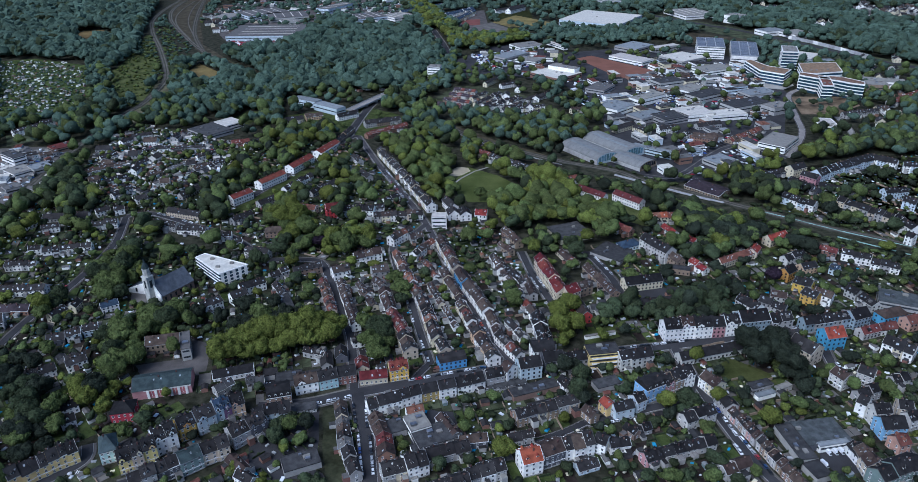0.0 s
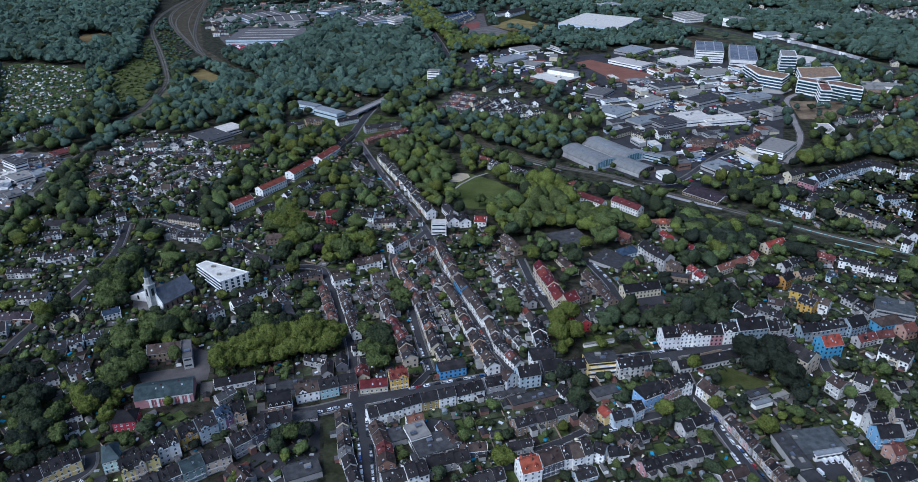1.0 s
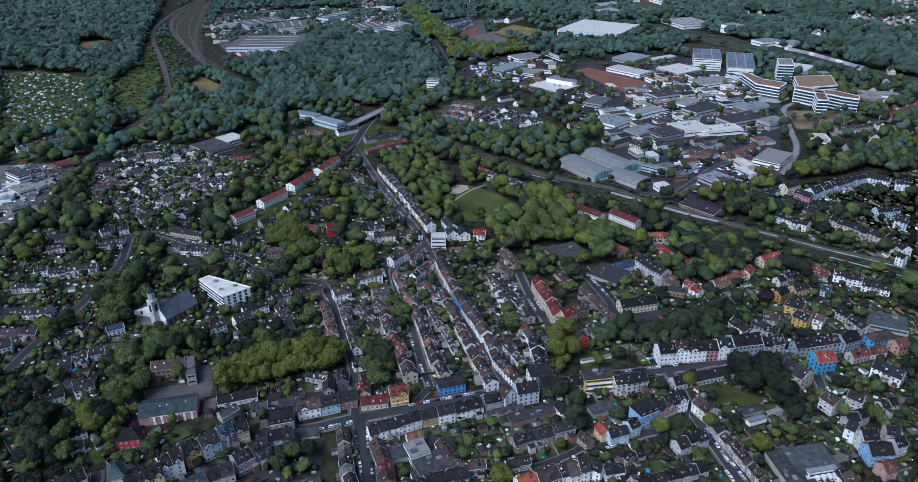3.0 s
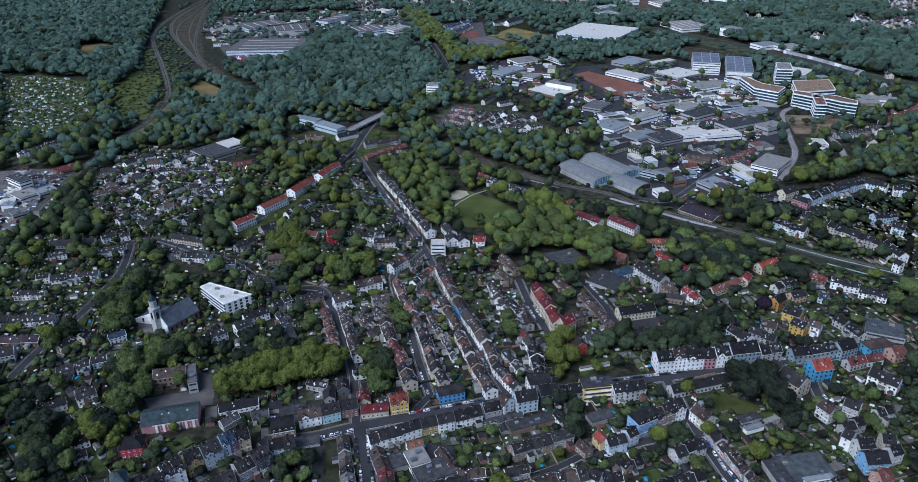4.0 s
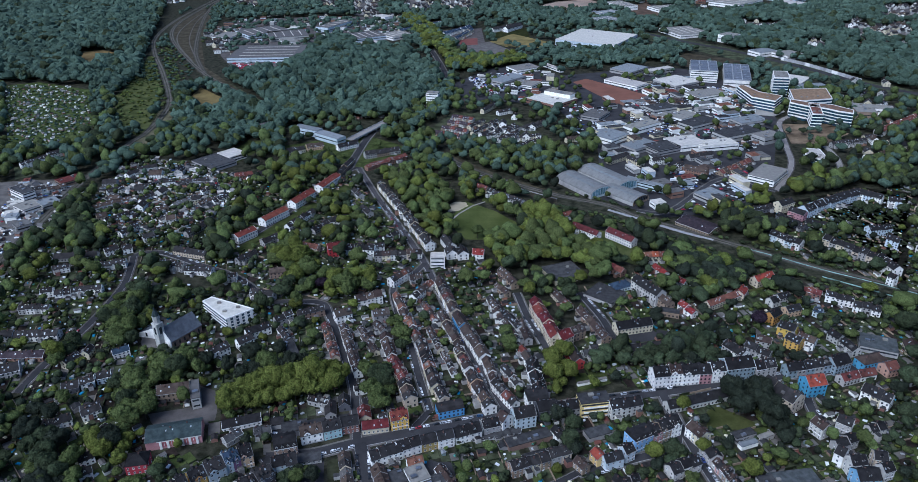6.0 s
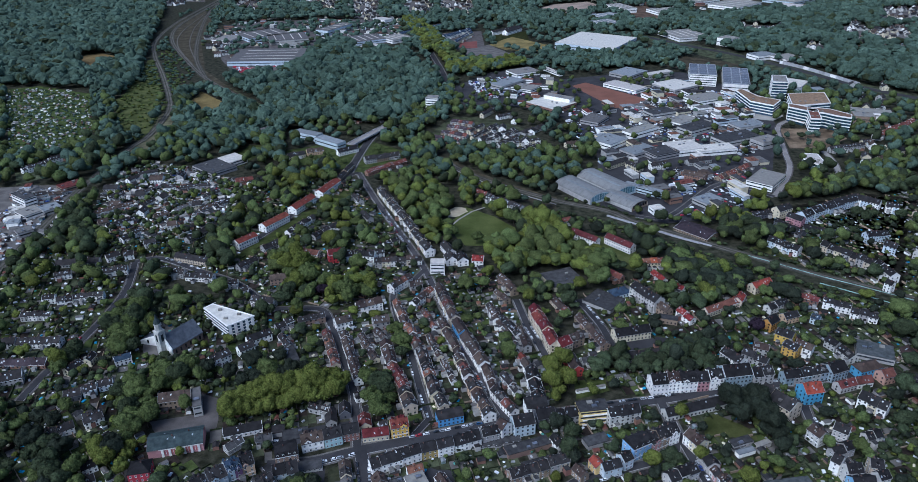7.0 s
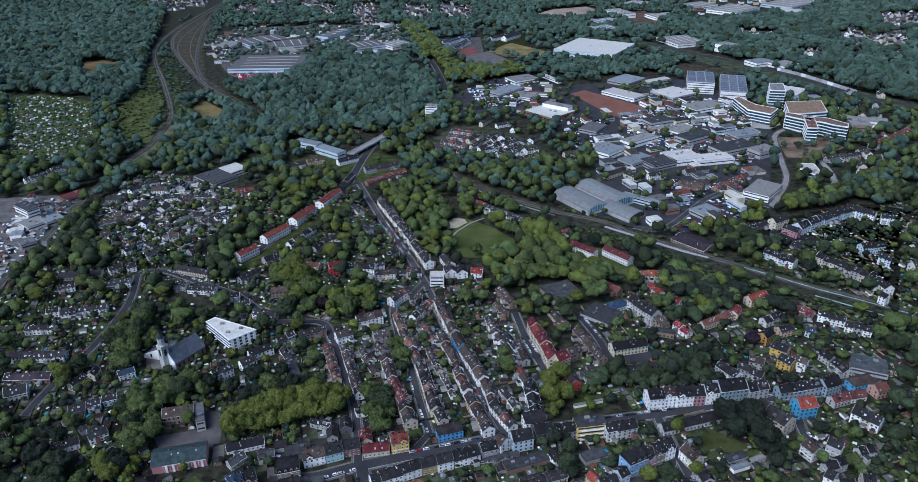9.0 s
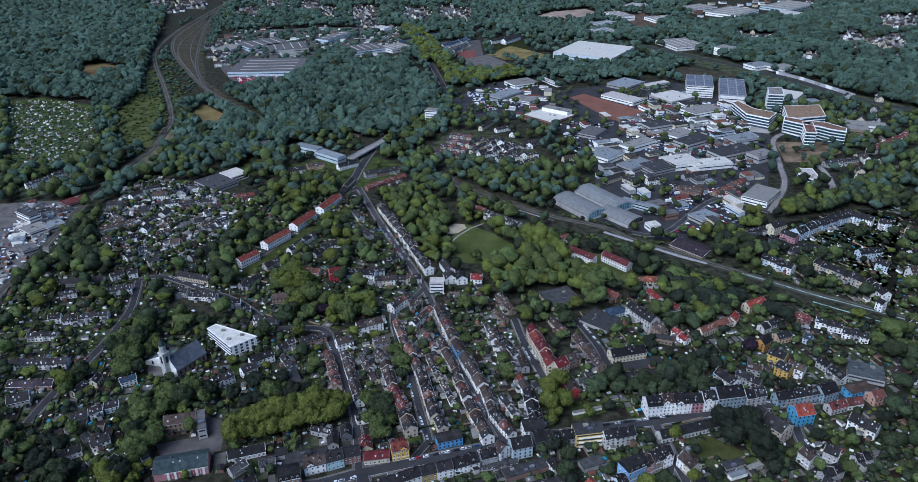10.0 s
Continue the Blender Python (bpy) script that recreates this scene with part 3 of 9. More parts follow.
def crown_arrays(seed, lobes=22, leaves=420, size=0.9, tall=1.0, r=6.0, base=1.8, level=3, depth=0.3, rough=0.08):
    """A crown in one piece: a dome of unequal rounded boughs with creases between them, roughened with leaf sprays."""
    rg = np.random.default_rng(seed)
    V, T = BALL[level]
    c = rg.normal(size=(lobes, 3))
    c[:, 2] = np.abs(c[:, 2]) * 0.9 - 0.35
    c /= np.linalg.norm(c, axis=1)[:, None]
    high, wide = rg.uniform(0.6, 1.0, lobes), rg.uniform(0.7, 1.2, lobes) * 2.1 / lobes
    main = rg.normal(size=(6, 3))
    main[:, 2] = np.abs(main[:, 2]) * 0.8
    main /= np.linalg.norm(main, axis=1)[:, None]
    thick = rg.uniform(0.12, 0.5, 6)

    def reach(n):
        """How far the crown goes in the directions n."""
        cap = np.sqrt(np.clip(1 - (1 - n @ c.T) / (wide * 2), 0, 1)) * high
        low = np.clip(-n[:, 2], 0, 1)
        swell = 0.84 + (np.clip(n @ main.T, 0, 1) ** 4 * thick).max(1)
        return r * (1 - depth + depth * cap.max(1)) * swell * (1 - 0.25 * low)
    P = V * (reach(V) * rg.uniform(1 - rough, 1 + rough, len(V)))[:, None]
    nrm = rg.normal(size=(leaves, 3))
    nrm[:, 2] = nrm[:, 2] * 0.8 + 0.4
    nrm /= np.linalg.norm(nrm, axis=1)[:, None]
    pos = nrm * (reach(nrm) * rg.uniform(0.95, 1.12, leaves))[:, None]
    for q in (P, pos):
        q[:, 2] = q[:, 2] * 0.95 * tall + base + r * tall * 0.95
    tilt = nrm + rg.normal(size=(leaves, 3)) * 0.6
    tilt /= np.linalg.norm(tilt, axis=1)[:, None]
    u = np.cross(tilt, rg.normal(size=(leaves, 3)))
    u /= np.linalg.norm(u, axis=1)[:, None]
    w = np.cross(tilt, u)
    s = size * rg.uniform(0.55, 1.2, leaves)[:, None]
    quad = np.stack([pos - u * s * 0.6, pos - w * s * 0.45, pos + u * s * 0.6, pos + w * s * 0.45], 1)
    return np.concatenate([quad.reshape(-1, 3), P]), np.arange(leaves * 4).reshape(-1, 4), T + leaves * 4


def mesh_from(V, quads, tris, material, smooth=True):
    me = bpy.data.meshes.new("mesh")
    me.vertices.add(len(V))
    me.vertices.foreach_set("co", np.ascontiguousarray(V, np.float32).ravel())
    nl = len(quads) * 4 + len(tris) * 3
    me.loops.add(nl)
    me.loops.foreach_set("vertex_index", np.concatenate([quads.ravel(), tris.ravel()]).astype(np.int32))
    me.polygons.add(len(quads) + len(tris))
    me.polygons.foreach_set("loop_start", np.concatenate([np.arange(len(quads)) * 4, len(quads) * 4 + np.arange(len(tris)) * 3]).astype(np.int32))
    me.polygons.foreach_set("use_smooth", [False] * len(quads) + [smooth] * len(tris))
    me.materials.append(MATS[material])
    me.update(calc_edges=True)
    me.validate()
    return me


def trunk_mesh(seed, h=4.5, r=0.3):
    rnd = random.Random(seed)
    v, f = [], []

    def limb(p, q, r0, r1):
        b = len(v)
        ax = (q - p).normalized()
        u = ax.orthogonal().normalized()
        w = ax.cross(u)
        for c, rr in ((p, r0), (q, r1)):
            for i in range(6):
                t = i * math.pi / 3
                v.append(tuple(c + (u * math.cos(t) + w * math.sin(t)) * rr))
        f.extend((b + i, b + (i + 1) % 6, b + 6 + (i + 1) % 6, b + 6 + i) for i in range(6))
    limb(Vector((0, 0, -0.2)), Vector((0, 0, h)), r, r * 0.6)
    for i in range(5):
        t = i * 1.26 + rnd.uniform(-0.3, 0.3)
        limb(Vector((0, 0, h * rnd.uniform(0.6, 0.95))), Vector((math.cos(t) * 2.2, math.sin(t) * 2.2, h + rnd.uniform(1, 2.5))), r * 0.4, r * 0.15)
    return build(v, f, ["bark"])


PROTO = {}
# the darkest leaf: a dark species, with lens fall-off put into its colour too
for leaf, label in (("leaf_mid", "broad green deciduous tree with a full summer crown"), ("leaf_light", "bright yellow-green deciduous tree in full leaf"), ("leaf_dark", "dark green deciduous tree with a dense crown"), ("leaf_deep", "very dark green tree with a dense crown"), ("leaf_copper", "copper beech with a dark purple crown")):
    for k in range(3):
        tree = new("tree")
        tagged(tree, label, "tree", "town trees")
        part("trunk", trunk_mesh(k), tree)
        V, q, t = crown_arrays(k * 11 + len(PROTO), lobes=30, leaves=720, size=0.8, tall=(0.92, 1.14, 1.0)[k], level=4, depth=0.42, rough=0.09)
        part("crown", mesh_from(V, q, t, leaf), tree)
        tree.matrix_basis = Matrix.Translation((-60 + 12 * len(PROTO), -400, 0))
        PROTO[(leaf, k)] = tree
DISTANT = {s: crown_arrays(70 + s, lobes=7, leaves=20, size=1.45, tall=(0.9, 1.08, 1.0, 1.2)[s % 4], base=0.3, level=2, depth=0.6, rough=0.15) for s in range(6)}
REMOTE = {s: crown_arrays(80 + s, lobes=7, leaves=5, size=1.5, tall=(0.9, 1.05, 1.0, 1.15)[s % 4], base=0.3, level=2, depth=0.5, rough=0.14) for s in range(6)}
SMALL = {s: crown_arrays(s, lobes=11, leaves=84, size=1.15, tall=(0.88, 1.05, 0.95, 1.18)[s % 4], base=1.2, level=3, depth=0.58, rough=0.1) for s in range(6)}
BUSH = {s: crown_arrays(40 + s, lobes=5, leaves=12, size=1.6, tall=0.7, base=-1.5, level=1, rough=0.2) for s in range(4)}
USED = set()


def tree_at(x, y, s=1.0, leaf="leaf_mid", rnd=random):
    key = (leaf, rnd.randrange(3))
    if key not in USED:
        USED.add(key)
        PROTO[key].matrix_basis = Matrix.Translation((x, y, 0))
        return
    copy_thing(PROTO[key], Matrix.Translation((x, y, 0)) @ spin(rnd.uniform(0, 6.28)) @ Matrix.Diagonal((s * rnd.uniform(0.82, 1.18), s * rnd.uniform(0.82, 1.18), s * rnd.uniform(0.85, 1.15), 1)))


def scatter(poly, step, seed, margin=1.5, over=False):
    rnd = random.Random(seed)
    xs, ys = [p[0] for p in poly], [p[1] for p in poly]
    y = min(ys)
    while y < max(ys):
        x = min(xs)
        while x < max(xs):
            px, py = x + rnd.uniform(-0.45, 0.45) * step, y + rnd.uniform(-0.45, 0.45) * step
            if inside(px, py, poly) and free(px, py, margin, not over):
                yield px, py, rnd
            x += step
        y += step


def grove(poly, step=8.0, size=1.0, leaf="leaf_mid leaf_mid leaf_dark", seed=1, chance=1.0, margin=1.5):
    """Single trees in an area."""
    kinds = leaf.split()
    for x, y, rnd in scatter(poly, step, seed, margin):
        if rnd.random() < chance:
            tree_at(x, y, size * rnd.uniform(0.7, 1.25), rnd.choice(kinds), rnd)


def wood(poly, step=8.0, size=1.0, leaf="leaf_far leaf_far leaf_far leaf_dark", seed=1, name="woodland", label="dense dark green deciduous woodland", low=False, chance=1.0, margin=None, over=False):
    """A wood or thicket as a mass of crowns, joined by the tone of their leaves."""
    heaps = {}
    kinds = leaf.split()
    # from y 600 woods mix in the leaf with haze in its colour
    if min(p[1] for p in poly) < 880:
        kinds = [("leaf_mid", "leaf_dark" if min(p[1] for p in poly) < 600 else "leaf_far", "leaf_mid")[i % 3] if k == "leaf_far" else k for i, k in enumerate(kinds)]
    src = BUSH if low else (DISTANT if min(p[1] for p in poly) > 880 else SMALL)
    for x, y, rnd in scatter(poly, step * (1.1 if src is DISTANT else 1.26), seed, margin if margin is not None else 4.0 * size, over):
        if rnd.random() > chance or abs(x) > 0.6 * y + 130:
            continue
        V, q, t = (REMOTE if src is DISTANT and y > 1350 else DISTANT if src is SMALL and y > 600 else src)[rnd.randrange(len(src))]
        s = size * rnd.uniform(0.8, 1.35) * (1.22 if src is DISTANT else 1.12)
        a = rnd.uniform(0, 6.28)
        k = 1 + 0.2 * math.sin(7 * a)
        R = np.array([[math.cos(a) * k, -math.sin(a) / k, 0], [math.sin(a) * k, math.cos(a) / k, 0], [0, 0, rnd.uniform(0.85, 1.2) * (0.95 if src is DISTANT else 1.0)]]) * s
        kind = rnd.choice(kinds)
        # most dark crowns beyond y 800 switch to the haze-coloured leaf
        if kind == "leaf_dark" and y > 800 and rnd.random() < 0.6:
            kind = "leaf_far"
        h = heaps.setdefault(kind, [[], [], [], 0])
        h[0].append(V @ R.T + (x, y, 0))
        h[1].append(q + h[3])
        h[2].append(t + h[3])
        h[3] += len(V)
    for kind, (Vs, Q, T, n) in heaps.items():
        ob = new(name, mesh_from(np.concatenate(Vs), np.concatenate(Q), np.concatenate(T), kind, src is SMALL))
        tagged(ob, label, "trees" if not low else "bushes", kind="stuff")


# ---- cars ----
cv = [(-2.1, -0.85, 0.3), (2.1, -0.85, 0.3), (2.15, -0.8, 0.75), (1.2, -0.8, 0.95), (-2.15, -0.8, 0.95), (-2.1, 0.85, 0.3), (2.1, 0.85, 0.3), (2.15, 0.8, 0.75), (1.2, 0.8, 0.95), (-2.15, 0.8, 0.95)]
cf = [(0, 1, 2, 3, 4), (9, 8, 7, 6, 5), (1, 6, 7, 2), (2, 7, 8, 3), (3, 8, 9, 4), (4, 9, 5, 0), (0, 5, 6, 1)]
cabin = [(-1.95, -0.78, 0.95), (1.1, -0.78, 0.95), (0.45, -0.62, 1.42), (-1.6, -0.62, 1.42), (-1.95, 0.78, 0.95), (1.1, 0.78, 0.95), (0.45, 0.62, 1.42), (-1.6, 0.62, 1.42)]
CABIN = build(cabin, [(0, 1, 2, 3), (7, 6, 5, 4), (1, 5, 6, 2), (3, 7, 4, 0)], ["glass_pane"])
CARS = {}
wheel_pieces = []
for sx in (-1.3, 1.3):
    for sy in (-0.8, 0.8):
        ring = [(sx + 0.32 * math.cos(i * math.pi / 4), sy + k, 0.32 + 0.32 * math.sin(i * math.pi / 4)) for k in (-0.1, 0.1) for i in range(8)]
        wheel_pieces.append((ring, [tuple(range(8)), tuple(range(15, 7, -1))] + [(i, (i + 1) % 8, 8 + (i + 1) % 8, 8 + i) for i in range(8)]))
for colour, word in (("white", "white"), ("black", "black"), ("silver", "silver-grey"), ("blue", "dark blue"), ("red", "red")):
    car = tagged(new("car"), f"{word} hatchback car parked at the kerb", "car", "parked cars")
    roof_q = slab([(-1.6, -0.62, 1.46), (0.45, -0.62, 1.46), (0.45, 0.62, 1.46), (-1.6, 0.62, 1.46)], 0.06)
    v, f = join([(cv, cf), roof_q] + wheel_pieces)
    nb = len(cf) + 6
    part("body", build(v, f, ["paint_" + colour, "paint_black"], [0] * nb + [1] * (len(f) - nb)), car)
    part("cabin_glass", CABIN, car)
    car.matrix_basis = Matrix.Translation((-40 + 6 * len(CARS), -380, 0))
    CARS[colour] = car


USED_CARS = set()


def cars_along(x0, y0, x1, y1, n, side=1, off=2.6, z=0.12, seed=0):
    rnd = random.Random(int(x0 + y0 * 3) + seed)
    a = math.atan2(y1 - y0, x1 - x0)
    for i in range(n):
        u = (i + 0.5 + rnd.uniform(-0.3, 0.3)) / n
        c = rnd.choice(("white", "black", "white", "silver", "silver", "black", "blue", "silver", "black", "white", "white", "silver", "black", "white", "silver", "black", "silver", "white", "white", "silver", "black", "black", "red"))
        m = Matrix.Translation((x0 + (x1 - x0) * u - math.sin(a) * off * side, y0 + (y1 - y0) * u + math.cos(a) * off * side, z)) @ spin(a + (math.pi if rnd.random() < 0.5 else 0))
        if c in USED_CARS:
            copy_thing(CARS[c], m)
        else:
            USED_CARS.add(c)
            CARS[c].matrix_basis = m


# ---- ground ----
gv = [(-4000, -1500, 0), (4000, -1500, 0), (4000, 4500, 0), (-4000, 4500, 0)]
tagged(new("ground", build(gv, [(0, 1, 2, 3)], ["ground_mix"])), "gardens and grassy town ground with bare earth", "ground", kind="structure")


# ---- gardens, huts and plots ----
HEAPS = {}


def heap(key, v, f, m=None):
    """Collects pieces of one kind, to be joined at the end."""
    vs, fs = HEAPS.setdefault(key, ([], []))
    b = len(vs)
    vs.extend(tuple(m @ Vector(p)) for p in v) if m else vs.extend(v)
    fs.extend(tuple(b + i for i in q) for q in f)


def shed_piece(w, d, h):
    v = [(-w, -d, 0), (w, -d, 0), (w, d, 0), (-w, d, 0), (-w, -d, h), (w, -d, h), (w, d, h), (-w, d, h), (-w, 0, h + d * 0.4), (w, 0, h + d * 0.4)]
    walls = [(0, 1, 5, 4), (1, 2, 6, 9, 5), (2, 3, 7, 6), (3, 0, 4, 8, 7)]
    roof = [slab([(-w - 0.2, -d - 0.2, h + 0.02), (w + 0.2, -d - 0.2, h + 0.02), (w + 0.2, 0, h + d * 0.4 + 0.12), (-w - 0.2, 0, h + d * 0.4 + 0.12)], 0.1),
            slab([(-w - 0.2, 0, h + d * 0.4 + 0.12), (w + 0.2, 0, h + d * 0.4 + 0.12), (w + 0.2, d + 0.2, h + 0.02), (-w - 0.2, d + 0.2, h + 0.02)], 0.1)]
    return (v, walls), join(roof)


SHEDS = []
for wall, roof, w, d, h in (("brown", "bitumen", 1.6, 1.2, 2.1), ("white", "greyroof", 2.8, 1.6, 2.4), ("brown", "rust", 2.0, 1.4, 2.2), ("grey", "bitumen", 3.0, 2.6, 2.5), ("green", "metal", 1.5, 1.3, 2.0), ("brick", "slate", 2.6, 2.0, 2.6)):
    (v, f), (rv, rf) = shed_piece(w, d, h)
    SHEDS.append((build(*join([(v, f), (rv, rf)]), ["wall_" + wall, "roof_" + roof], [0] * len(f) + [1] * len(rf)), (wall, roof, (v, f), (rv, rf))))
SHED_COUNT = [0]


def garden(poly, ang, seed, cell=(6.5, 10.0), shed=0.36, tree=0.35, lawn=0.28, bush=0.45, over=False):
    """Garden plots side by side: lawn, beds, paving, sheds, hedges, bushes and small trees."""
    rnd = random.Random(seed)
    ca, sa = math.cos(ang), math.sin(ang)
    loc = [(x * ca + y * sa, y * ca - x * sa) for x, y in poly]
    u0, u1, v0, v1 = min(p[0] for p in loc), max(p[0] for p in loc), min(p[1] for p in loc), max(p[1] for p in loc)
    u = u0
    while u < u1:
        cu = cell[0] * rnd.uniform(0.75, 1.25)
        v = v0 - rnd.uniform(0, 5)
        while v < v1:
            cv_ = cell[1] * rnd.uniform(0.5, 1.3)
            cu_, cvv = u + cu / 2, v + cv_ / 2
            x, y = cu_ * ca - cvv * sa, cu_ * sa + cvv * ca
            if inside(x, y, poly) and free(x, y, 1.0, not over):
                m = Matrix.Translation((x, y, 0)) @ spin(ang)
                k = rnd.random()
                key = "grass" if k < lawn else "garden_bed" if k < lawn + 0.34 else "paving" if k < lawn + 0.5 else "earth_dark"
                a, b = cu / 2 - 0.15, cv_ / 2 - 0.15
                heap(key, [(-a, -b, 0.03), (a, -b, 0.03), (a, b, 0.03), (-a, b, 0.03)], [(0, 1, 2, 3)], m)
                if rnd.random() < 0.5:
                    hv, hf = boxes([(-a - 0.35, -a + 0.05, -b, b, 0, rnd.uniform(0.9, 1.9))])
                    heap("hedge" if rnd.random() < 0.7 else "fence", hv, hf, m)
                if rnd.random() < 0.35:
                    hv, hf = boxes([(-a, a, b - 0.3, b, 0, rnd.uniform(0.8, 1.8))])
                    heap("hedge", hv, hf, m)
                if rnd.random() < shed and free(x, y, 2.5, False):
                    me, (wall, roof, sw, sr) = rnd.choice(SHEDS)
                    q = m @ Matrix.Translation((rnd.uniform(-0.3, 0.3) * a, rnd.uniform(-0.5, 0.5) * b, 0)) @ spin(rnd.choice((0, 1.571)))
                    if SHED_COUNT[0] < 45 and y < 560:
                        SHED_COUNT[0] += 1
                        words = {"brown": "brown wooden", "white": "white rendered", "grey": "grey rendered", "green": "green wooden", "brick": "brick"}[wall]
                        ob = tagged(new("garden_shed", me), f"small {words} garden shed with a {ROOF_WORDS[roof]} roof", "shed", "garden sheds")
                        ob.matrix_basis = q
                    else:
                        heap("wall_" + wall, *sw, q)
                        heap("roof_" + roof, *sr, q)
                if rnd.random() < 0.06:
                    c, r = m @ Vector((rnd.uniform(-a, a), rnd.uniform(-b, b), 0)), rnd.uniform(0.9, 1.4)
                    heap(rnd.choice(("clutter_white", "clutter_cream", "clutter_cream", "clutter_green", "clutter_grey")), [(c.x + r * math.cos(i * 0.785), c.y + r * math.sin(i * 0.785), 2.1) for i in range(8)] + [(c.x, c.y, 2.7), (c.x - 0.05, c.y, 0), (c.x + 0.05, c.y, 0)], [(i, (i + 1) % 8, 8) for i in range(8)] + [(8, 9, 10)])
                if rnd.random() < 0.72:
                    s = rnd.uniform(0.6, 1.7)
                    tv, tf = boxes([(-s, s, -s * 0.6, s * 0.6, 0, rnd.uniform(0.3, 0.9))])
                    heap(rnd.choice(("clutter_white", "clutter_white", "clutter_grey", "clutter_grey", "clutter_cream", "clutter_white", "clutter_grey", "clutter_blue")), tv, tf, m @ Matrix.Translation((rnd.uniform(-1, 1), rnd.uniform(-2, 2), 0)) @ spin(rnd.uniform(0, 3)))
                n = int(bush + rnd.random())
                for i in range(n):
                    GREEN.append((x + rnd.uniform(-a, a), y + rnd.uniform(-b, b), rnd.uniform(0.18, 0.42), True, rnd.randrange(1000)))
                if rnd.random() < tree and free(x, y, 3.0, False):
                    GREEN.append((x + rnd.uniform(-0.5, 0.5) * a, y + rnd.uniform(-0.5, 0.5) * b, rnd.uniform(0.35, 0.75), False, rnd.randrange(1000)))
            v += cv_
        u += cu


GREEN = []  # bushes and small trees of the gardens


def finish():
    """Joins what was collected."""
    groups = {"leaf_mid": [], "leaf_dark": [], "leaf_light": [], "leaf_deep": []}
    for g in GREEN:
        groups[("leaf_mid", "leaf_dark", "leaf_deep", "leaf_dark", "leaf_mid", "leaf_dark", "leaf_dark", "leaf_light", "leaf_mid", "leaf_deep", "leaf_dark")[g[4] % 11]].append(g)
    for leaf, items in groups.items():
        Vs, Q, T, b = [], [], [], 0
        for x, y, s, low, k in items:
            src = BUSH if low and y > 430 else DISTANT
            V, q, t = src[k % len(src)]
            Vs.append(V @ (np.array([[math.cos(k), -math.sin(k), 0], [math.sin(k), math.cos(k), 0], [0, 0, 0.72 if low else 1]]) * s).T + (x, y, -0.1 * low))
            Q.append(q + b)
            T.append(t + b)
            b += len(V)
        if Vs:
            tagged(new("garden_shrubbery", mesh_from(np.concatenate(Vs), np.concatenate(Q), np.concatenate(T), leaf)), "leafy bushes and small trees in the gardens", "bushes", kind="stuff")
    names = {"grass": ("garden_lawn", "small green garden lawns", "lawn"), "garden_bed": ("garden_bed", "planted garden beds", "garden"), "paving": ("terrace_paving", "paved yards behind the houses", "paving"),
             "earth_dark": ("garden_soil", "dark bare garden soil", "garden"), "hedge": ("garden_hedge", "clipped green garden hedges", "hedge"), "fence": ("garden_fence", "weathered wooden garden fences", "fence")}
    mats = {"hedge": "leaf_dark", "fence": "wall_brown", "garden_bed": "scrub", "earth_dark": "soil"}
    for key, (v, f) in HEAPS.items():
        name, label, cat = names.get(key, ("garden_hut" if key.startswith(("wall", "roof")) else "garden_clutter", "small huts and objects in the gardens", "huts"))
        tagged(new(name, build(v, f, [mats.get(key, key)])), label, cat, kind="stuff")
    if FAR:
        keys = sorted({k for *_, k in FAR})
        v, f, idx = [], [], []
        for m, pv, pf, key in FAR:
            b = len(v)
            v += [tuple(m @ Vector(p)) for p in pv]
            f += [tuple(b + i for i in q) for q in pf]
            idx += [keys.index(key)] * len(pf)
        tagged(new("distant_housing", build(v, f, keys, idx)), "distant white and grey houses with dark pitched roofs", "houses", kind="stuff")


mat("soil", (0.04, 0.032, 0.025), vary=0.4, scale=0.2, spec=0.03)
mat("clutter_white", (0.7, 0.7, 0.7), vary=0.1)
mat("clutter_blue", (0.05, 0.25, 0.4), vary=0.3)
mat("clutter_cream", (0.6, 0.52, 0.38), vary=0.2)
mat("clutter_green", (0.08, 0.22, 0.18), vary=0.3)
mat("clutter_grey", (0.3, 0.3, 0.3), vary=0.3)


def huts(poly, step, seed, chance=0.6, scale=1.0):
    """Allotment huts, sheds and garden houses too small to tell apart."""
    for x, y, rnd in scatter(poly, step, seed, 1.0, True):
        if rnd.random() < chance:
            wall, roof, sw, sr = rnd.choice(SHEDS)[1]
            q = Matrix.Translation((x, y, 0)) @ spin(rnd.uniform(0, 3.14)) @ Matrix.Scale(rnd.uniform(0.9, 1.6) * scale, 4)
            heap("wall_" + ("white" if rnd.random() < 0.25 else wall), *sw, q)
            heap("roof_" + rnd.choice((roof, "gravel", "whiteroof", "greyroof")), *sr, q)


def far_houses(poly, step, seed, chance=0.5, turn=None, walls="dull white cream grey", roofs="slate dark brownish"):
    """Detached houses of a far suburb."""
    for x, y, rnd in scatter(poly, step, seed, 4, True):
        if rnd.random() < chance:
            house(x, y, (rnd.choice((0.2, 1.7, 0.5, 1.2)) if turn is None else turn) + rnd.uniform(-0.2, 0.2), rnd.uniform(9, 16), rnd.uniform(8, 11), rnd.uniform(4, 7), rnd.uniform(3, 4.5), rnd.choice(walls.split()), rnd.choice(roofs.split()), "gable", (0.3, 0.3), 1, rnd=rnd)


